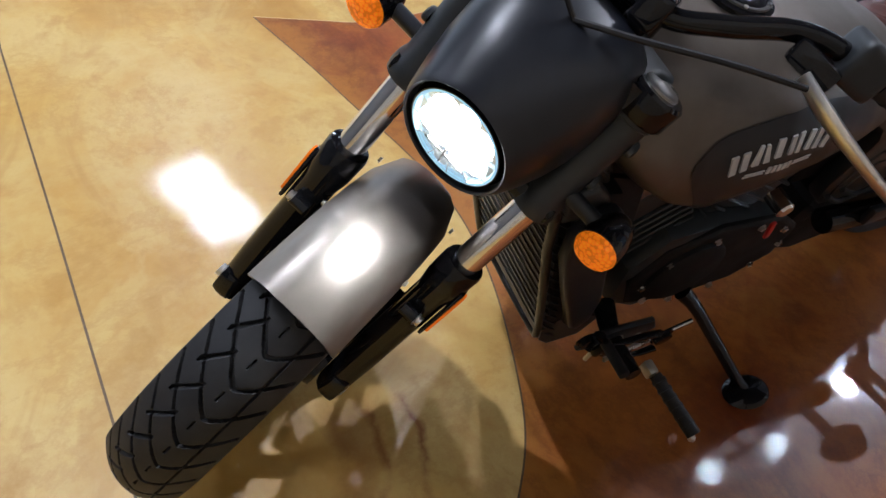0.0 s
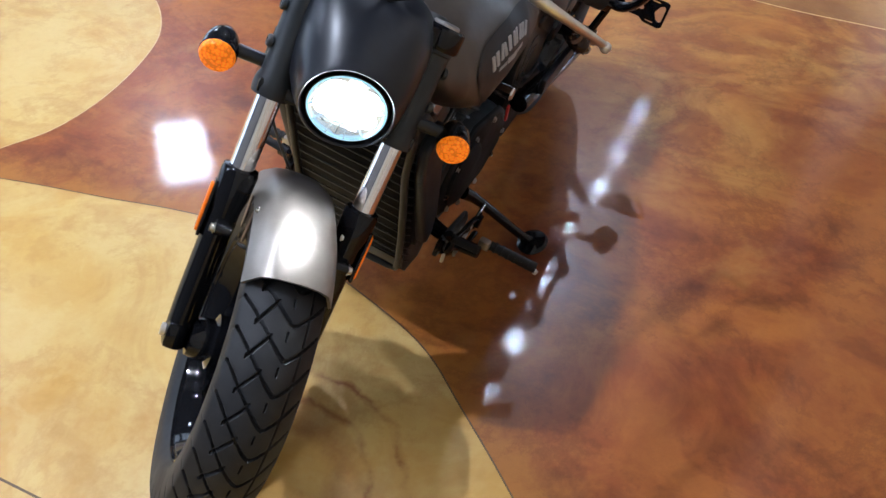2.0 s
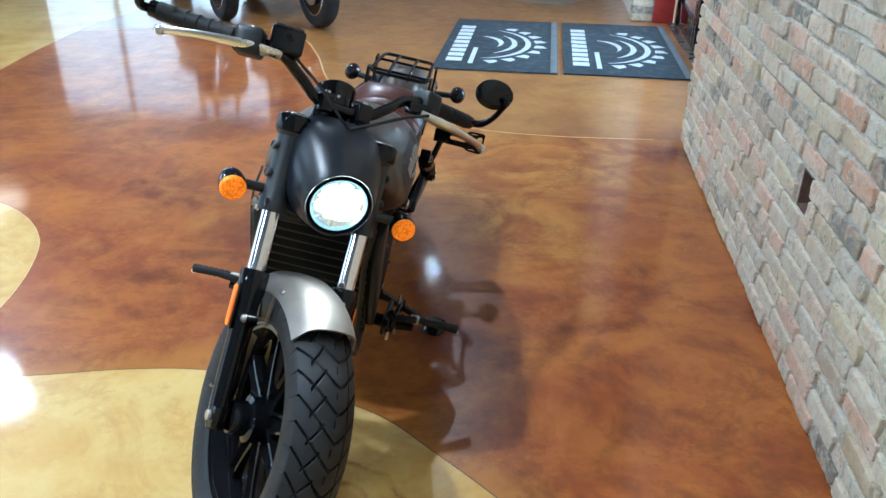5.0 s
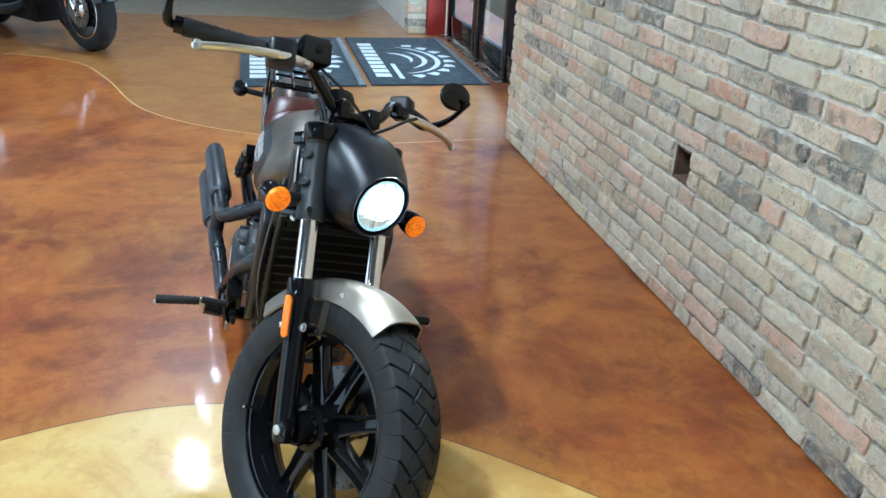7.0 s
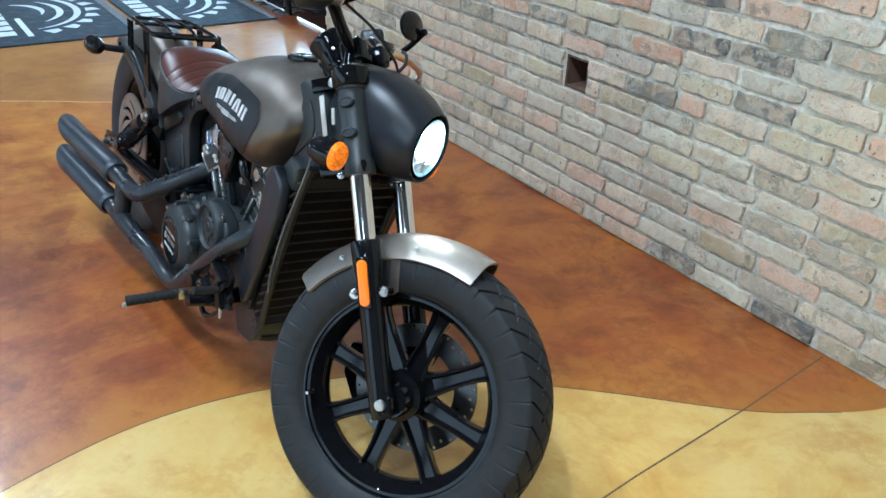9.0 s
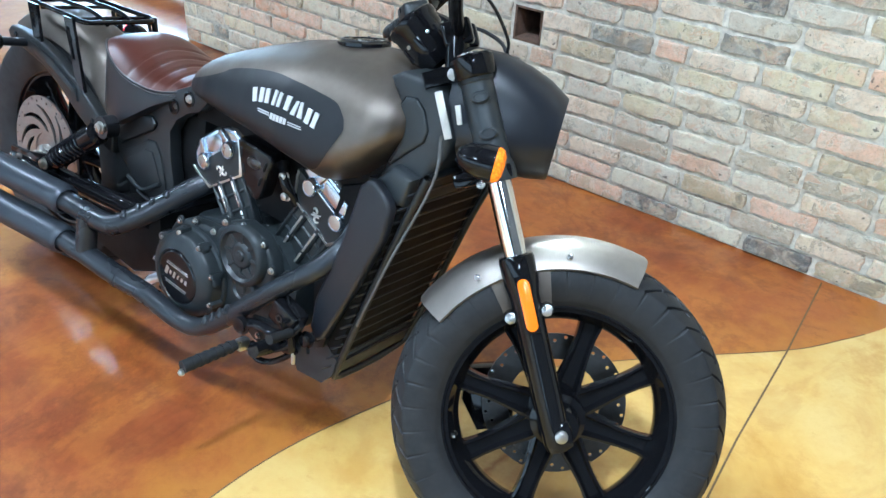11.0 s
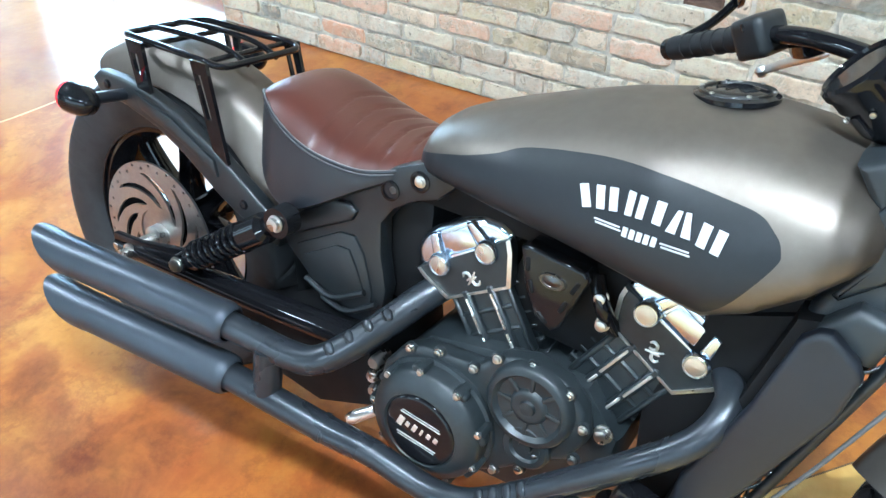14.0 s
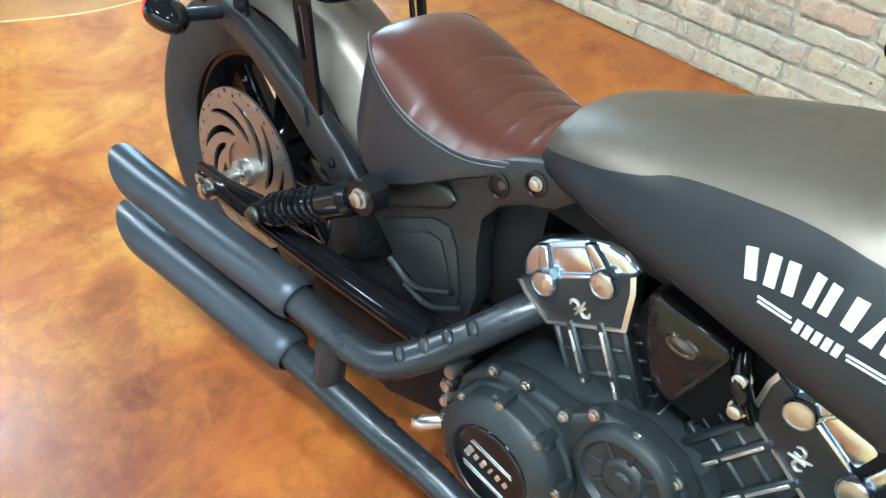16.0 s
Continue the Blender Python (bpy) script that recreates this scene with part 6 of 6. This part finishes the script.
def slash_tip(x, y, z, parent):
    """The open end of a muffler, cut at a slant, with a dark bore."""
    v, f, n = [], [], 26
    for ring_r, base in ((0.037, 0.0), (0.037, 1.0), (0.034, 1.0), (0.034, 0.15)):
        for k in range(n):
            a = 2 * math.pi * k / n
            up = math.sin(a)
            v.append((x + (0.012 if base == 0 else (-0.062 - 0.055 * up if base == 1.0 else -0.01)), y - 0.004 * base + ring_r * math.cos(a), z + ring_r * up))
    for i in range(3):
        for k in range(n):
            j = (k + 1) % n
            f.append((i * n + k, i * n + j, (i + 1) * n + j, (i + 1) * n + k))
    f.append(tuple(range(3 * n, 4 * n)))
    part("tip", Geo().add(v, f), PIPE, parent)


slash_tip(-0.004, -0.2635, 0.340, ex)
slash_tip(0.026, -0.2755, 0.245, ex2)
for pts, p in ((((0.604, -0.134, 0.416), (0.545, -0.202, 0.360)), ex), (((0.905, -0.2, 0.286), (0.845, -0.204, 0.234)), ex2)):
    a, b = Vector(pts[0]), Vector(pts[1])
    way = (b - a).normalized()
    out = Vector((0, -0.62, 0.78))
    out = (out - way * out.dot(way)).normalized()
    turn = Matrix((way, out.cross(way), out)).transposed().to_4x4()
    for k in range(4):
        # a low louvre on the outer face of the pipe
        c = a.lerp(b, k / 3) + out * (0.0225 if p is ex else 0.0185)
        hood = lathe([(0.0125, -0.008), (0.0125, 0.001), (0.0105, 0.0035), (0.006, 0.005), (0.0, 0.005)], 18, at(*c) @ turn @ Matrix.Diagonal((0.62, 1.0, 1, 1)))
        part("louvre", hood, HEADER, p)
        part("louvre_slot", box(0.004, 0.019, 0.006, at(*(c + way * 0.0076)) @ turn, 0.0015, 1), DARK, p)
part("link_pipe", sweep([(0.435, -0.238, 0.335), (0.435, -0.242, 0.240)], 0.024, 16, 1), HEADER, ex2)
part("band", sweep([(0.552, -0.2285, 0.2230), (0.543, -0.2298, 0.2245)], 0.0265, 20, 1), HEADER, ex2)


# ---- swingarm, shocks ----
swing = part("swingarm", box(0.10, 0.20, 0.10, at(0.50, 0, 0.33), 0.02), SATIN, motorcycle, "black tubular swingarm")
for s in (-1, 1):
    part("arm", sweep([(0.52, 0.125 * s, 0.335), (0.30, 0.140 * s, 0.330), (0.05, 0.150 * s, 0.322), (-0.04, 0.150 * s, 0.318)], [0.026, 0.024, 0.022, 0.020], 14, 5), GLOSS, swing)
    part("axle_plate", prism([(-0.05, 0.30), (-0.045, 0.345), (0.03, 0.352), (0.17, 0.385), (0.185, 0.36), (0.06, 0.31)], 0.150 * s, 0.164 * s, 0.004), GLOSS, swing)
    part("axle_nut", bolt(0.005, 0.164 * s, 0.318, 0.015, 0.022, None, s), STEEL, swing)
    part("adjuster", bolt(-0.035, 0.160 * s, 0.320, 0.008, 0.010, None, s), STEEL, swing)
    a, b = Vector((0.165, 0.172 * s, 0.366)), Vector((0.395, 0.160 * s, 0.528))
    shock = part("shock", sweep([a, b], 0.014, 14, 1), GLOSS, motorcycle, "gloss black coil-over rear shock")
    coil = []
    for k in range(110):
        t = k / 109
        c = a.lerp(b, 0.16 + 0.50 * t)
        ang = t * 2 * math.pi * 8
        way = (b - a).normalized()
        e1 = way.orthogonal().normalized()
        e2 = way.cross(e1)
        coil.append(c + 0.024 * (math.cos(ang) * e1 + math.sin(ang) * e2))
    part("coil", sweep(coil, 0.0048, 8, 1), GLOSS, shock)
    part("can", sweep([a.lerp(b, 0.64), a.lerp(b, 0.66), a.lerp(b, 0.84), a.lerp(b, 0.87)], [0.020, 0.027, 0.027, 0.018], 20, 1), GLOSS, shock)
    part("collar", sweep([a.lerp(b, 0.12), a.lerp(b, 0.17)], 0.026, 20, 1), GLOSS, shock)
    for c, r in ((a, 0.018), (b, 0.026)):
        part("eye", lathe([(r, -0.016), (r, 0.016)], 20, at(*c) @ SIDE), GLOSS, shock)
        part("bolt", bolt(c.x, c.y + 0.016 * s, c.z, 0.011, 0.010, None, s), STEEL, shock)
part("belt_guard", box(0.34, 0.02, 0.05, at(0.28, 0.155, 0.375) @ Matrix.Rotation(radians(4), 4, "Y"), 0.01), SATIN, swing)
# added dark block where the gap under the arm falls into shade
part("lower_filler", prism([(0.24, 0.20), (0.26, 0.30), (0.40, 0.345), (0.56, 0.36), (0.58, 0.22), (0.46, 0.17)], -0.135, 0.10, 0.012), DARK, swing, "dark filler block added under the arm")
part("caliper", prism([(0.10, 0.22), (0.13, 0.30), (0.17, 0.30), (0.19, 0.24), (0.15, 0.19)], -0.098, -0.062, 0.010), GLOSS, swing, "gloss black rear caliper")
part("axle_collar", lathe([(0.030, 0.060), (0.030, 0.078), (0.026, 0.088), (0.026, 0.104), (0.014, 0.108), (0.014, 0.150)], 28, at(-0.002, 0, 0.322) @ ALONG_Y), STEEL, swing, "bright axle collar")
part("inner_guard", arc_shell(0.345, 0.07, -10, 40, 0.004, at(0.02, 0, 0.318), drop=0.01), DARK, swing)

# ---- foot controls and stand ----
for s in (-1, 1):
    arm = part("foot_control", sweep([(1.00, 0.12 * s, 0.262), (1.03, 0.19 * s, 0.275), (1.035, 0.262 * s, 0.285)], [0.020, 0.017, 0.015], 12, 4), GLOSS, motorcycle, "black forward foot control with a rubber peg")
    blades = (([(0.948, 0.212, 0.287), (0.988, 0.212, 0.304), (1.029, 0.210, 0.306), (1.072, 0.206, 0.320), (1.094, 0.198, 0.350)], [0.013, 0.010, 0.009, 0.010, 0.011]),
              ([(0.952, 0.222, 0.254), (0.990, 0.220, 0.251), (1.046, 0.216, 0.276), (1.081, 0.205, 0.304)], [0.010, 0.008, 0.008, 0.010]),
              ([(0.960, 0.200, 0.245), (0.980, 0.200, 0.216), (1.014, 0.198, 0.222), (1.052, 0.198, 0.250), (1.085, 0.195, 0.285)], [0.008, 0.007, 0.007, 0.008, 0.009]))
    for pts, thick in blades:
        part("control_blade", sweep([(x, y * s, z) for x, y, z in pts], thick, 12, 5, flat=0.6), GLOSS, arm)
    part("blade_eye", bolt(0.948, 0.216 * s, 0.287, 0.017, 0.010, None, s), GLOSS, arm)
    part("back_plate", prism([(0.93, 0.262), (0.95, 0.300), (1.03, 0.315), (1.10, 0.320), (1.11, 0.285), (1.03, 0.255), (0.96, 0.245)], 0.180 * s, 0.192 * s, 0.005), CAST, arm)
    for x, z in ((0.972, 0.262), (1.020, 0.282), (1.060, 0.298)):
        part("bolt", bolt(x, 0.192 * s, z, 0.0055, 0.005, None, s), STEEL, arm)
    part("link_rod", sweep([(1.079, 0.200 * s, 0.303), (1.085, 0.200 * s, 0.255)], 0.0042, 8, 1), STEEL, arm)
    if s < 0:
        block = part("fluid_box", box(0.066, 0.040, 0.048, at(1.050, 0.190 * s, 0.345) @ Matrix.Rotation(radians(18), 4, "Y"), 0.006), GLOSS, arm, "small black fluid box")
        part("sight_ring", lathe([(0.0055, 0), (0.0055, 0.002), (0.0085, 0.002), (0.0085, 0)], 18, at(1.046, 0.2105 * s, 0.344) @ ALONG_Y, closed=True), DARK_STEEL, block)
    peg = part("peg", sweep([(1.000, 0.275 * s, 0.287), (0.985, 0.386 * s, 0.274)], [0.0105, 0.0125], 18, 1), GRIP, arm, "ribbed rubber foot peg")
    for k in range(6):
        t = (k + 0.8) / 7
        c = Vector((1.000, 0.275 * s, 0.287)).lerp(Vector((0.985, 0.386 * s, 0.274)), t)
        part("rib", sweep([c - Vector((0, 0.003, 0)), c + Vector((0, 0.003, 0))], 0.0128, 16, 1), GRIP, peg)
    part("peg_ball", lathe([(0, -0.007), (0.005, -0.005), (0.007, 0), (0.005, 0.005), (0, 0.007)], 12, at(0.986, 0.388 * s, 0.264)), STEEL, peg)
    part("peg_clevis", box(0.018, 0.026, 0.024, at(1.004, 0.262 * s, 0.286), 0.005), STEEL, arm)
    part("pedal", sweep([(1.06, 0.20 * s, 0.275), (1.082, 0.205 * s, 0.29), (1.078, 0.21 * s, 0.325)], 0.008, 10, 4), GLOSS, arm)
    part("pedal_rubber", sweep([(1.078, 0.205 * s, 0.327), (1.084, 0.270 * s, 0.338)], 0.0095, 14, 1), GRIP, arm)
    part("pivot", bolt(1.101, 0.185 * s, 0.314, 0.013, 0.012, None, s), GLOSS, arm)
part("shift_rod", sweep([(1.06, 0.215, 0.265), (0.85, 0.200, 0.255)], 0.0045, 10, 1), STEEL, motorcycle, "thin bright shift rod")
foot = (0.684, 0.318, 0.066)
stand = part("side_stand", sweep([(0.80, 0.13, 0.215), (0.77, 0.17, 0.185), (0.70, 0.29, 0.085), foot], [0.018, 0.013, 0.012, 0.014], 12, 4), GLOSS, motorcycle, "gloss black side stand, folded out")
part("stand_foot", lathe([(0.0, -0.004), (0.040, -0.004), (0.044, 0.002), (0.036, 0.010), (0.0, 0.014)], 26, at(0.684, 0.324, 0.066) @ Matrix.Rotation(radians(10.4), 4, "X") @ Matrix.Diagonal((1.25, 0.9, 1, 1))), GLOSS, stand)
part("spring", sweep([(0.78, 0.150, 0.21), (0.725, 0.245, 0.125)], 0.006, 8, 1), STEEL, stand)
part("key_tag", box(0.010, 0.006, 0.050, at(0.80, 0.168, 0.485) @ Matrix.Rotation(radians(18), 4, "Y"), 0.002), RED_TAG, motorcycle, "small red hanging tag")
part("key_block", lathe([(0.016, -0.02), (0.016, 0.014), (0.012, 0.018), (0, 0.018)], 16, at(0.80, 0.150, 0.535) @ Matrix.Rotation(radians(-90), 4, "X")), CHROME, motorcycle, "chrome ignition barrel")
ACROSS = Matrix(((0, 0, 1, -0.025), (1, 0, 0, 0), (0, 1, 0, 0), (0, 0, 0, 1)))
slots = [[(0.212, 0.462), (0.218, 0.458), (0.268, 0.458), (0.274, 0.462), (0.274, 0.470), (0.268, 0.474), (0.218, 0.474), (0.212, 0.470)],
         [(0.318, 0.446), (0.330, 0.440), (0.336, 0.446), (0.336, 0.488), (0.330, 0.494), (0.318, 0.488), (0.308, 0.467)],
         [(0.290, 0.496), (0.314, 0.496), (0.314, 0.501), (0.290, 0.501)], [(0.290, 0.432), (0.314, 0.432), (0.314, 0.437), (0.290, 0.437)]]
plate_arm = part("plate_bracket", plate([(0.150, 0.438), (0.27, 0.436), (0.285, 0.426), (0.334, 0.424), (0.344, 0.432), (0.344, 0.502), (0.334, 0.508), (0.285, 0.506), (0.27, 0.494), (0.150, 0.490)], slots, 0.005, ACROSS), GLOSS, motorcycle, "black slotted side-mounted plate bracket")
part("arm", sweep([(0.0, 0.150, 0.330), (-0.015, 0.168, 0.40), (-0.022, 0.180, 0.450)], 0.012, 10, 3), GLOSS, plate_arm)


# ---- other machines on display, far off ----
def build_parked(m, label):
    b = thing("parked_motorcycle", label, "motorcycle", m, "machines on display")
    for name, x, R in (("front_wheel", 1.60, 0.33), ("rear_wheel", 0.0, 0.33)):
        w = part(name, lathe([(0.02, -0.07), (0.05, -0.07), (0.05, 0.07), (0.02, 0.07)], 24, at(x, 0, R) @ ALONG_Y), CHROME, b)
        prof = [(R - 0.10, -0.055), (R - 0.06, -0.07), (R - 0.02, -0.06), (R, -0.03), (R, 0.03), (R - 0.02, 0.06), (R - 0.06, 0.07), (R - 0.10, 0.055)]
        part("tyre", lathe(prof, 56, at(x, 0, R) @ ALONG_Y, closed=True), GRIP, w)
        for sy in (-1, 1):
            part("rim_lip", lathe([(R - 0.104, 0.052 * sy), (R - 0.100, 0.060 * sy), (R - 0.108, 0.062 * sy), (R - 0.112, 0.054 * sy)], 48, at(x, 0, R) @ ALONG_Y, closed=True), CHROME, w)
            part("brake_disc", rotor(0.075, 0.140, 0.006, 10, at(x, 0.072 * sy, R) @ ALONG_Y), STEEL, w)
            part("hub_cap", lathe([(0.0, 0.082), (0.035, 0.080), (0.050, 0.070), (0.075, 0.066)], 24, at(x, 0, R) @ Matrix.Rotation(radians(-90 * sy), 4, "X")), CHROME, w)
        part("rim", lathe([(R - 0.10, -0.05), (R - 0.12, -0.03), (R - 0.12, 0.03), (R - 0.10, 0.05)], 48, at(x, 0, R) @ ALONG_Y), GLOSS, w)
        for k in range(16):
            a = 2 * math.pi * k / 16
            part("spoke", box(R - 0.15, 0.016, 0.012, at(x, 0, R) @ Matrix.Rotation(a, 4, "Y") @ at((R - 0.07) / 2, 0, 0), 0.004, 1), CHROME, w)
        part("fender", arc_shell(R + 0.03, 0.085, 15, 165, 0.004, at(x, 0, R), drop=0.05), GLOSS, b)
    part("engine", prism([(0.55, 0.16), (0.50, 0.36), (0.60, 0.62), (1.0, 0.62), (1.12, 0.36), (1.05, 0.16)], -0.17, 0.17, 0.03), DARK, b)
    for x, a in ((0.70, -24), (0.92, 24)):
        part("cylinder", box(0.13, 0.28, 0.26, at(x, 0, 0.52) @ Matrix.Rotation(radians(a), 4, "Y"), 0.02), CHROME, b)
    part("tank", loft([cowl_ring(x, w, h, 0.08, 0.80) for x, w, h in ((0.55, 0.05, 0.05), (0.65, 0.12, 0.09), (0.9, 0.16, 0.12), (1.1, 0.13, 0.11), (1.18, 0.06, 0.06))]), GLOSS, b)
    part("seat", loft([cowl_ring(x, w, 0.05, 0.05, 0.70) for x, w in ((-0.1, 0.08), (0.1, 0.15), (0.4, 0.16), (0.6, 0.09))]), BLACK_HIDE, b)
    for s in (-1, 1):
        part("fork_leg", sweep([(1.60, 0.10 * s, 0.33), (1.30, 0.10 * s, 0.95)], 0.025, 12, 1), CHROME, b)
        part("exhaust", sweep([(0.95, 0.17 * s, 0.30), (0.6, 0.22 * s, 0.22), (-0.25, 0.24 * s, 0.26)], [0.03, 0.045, 0.05], 16, 4), PIPE, b)
    part("handlebar", sweep([(1.05, 0.42, 1.02), (1.22, 0.2, 1.05), (1.25, 0, 0.98), (1.22, -0.2, 1.05), (1.05, -0.42, 1.02)], 0.014, 10, 4), CHROME, b)
    part("side_stand", sweep([(0.75, 0.15, 0.22), (0.70, 0.30, 0.0)], 0.014, 10, 1), GLOSS, b)
    part("foot_board", box(0.30, 0.10, 0.02, at(1.05, 0.26, 0.26), 0.006), DARK, b)
    return b


build_parked(at(-6.69, -2.42, 0) @ Matrix.Rotation(radians(40), 4, "Z"), "black cruiser with chrome wheels on its stand")
build_parked(at(-6.85, -3.28, 0) @ Matrix.Rotation(radians(38), 4, "Z"), "dark touring machine parked beside another")

lay_bricks()
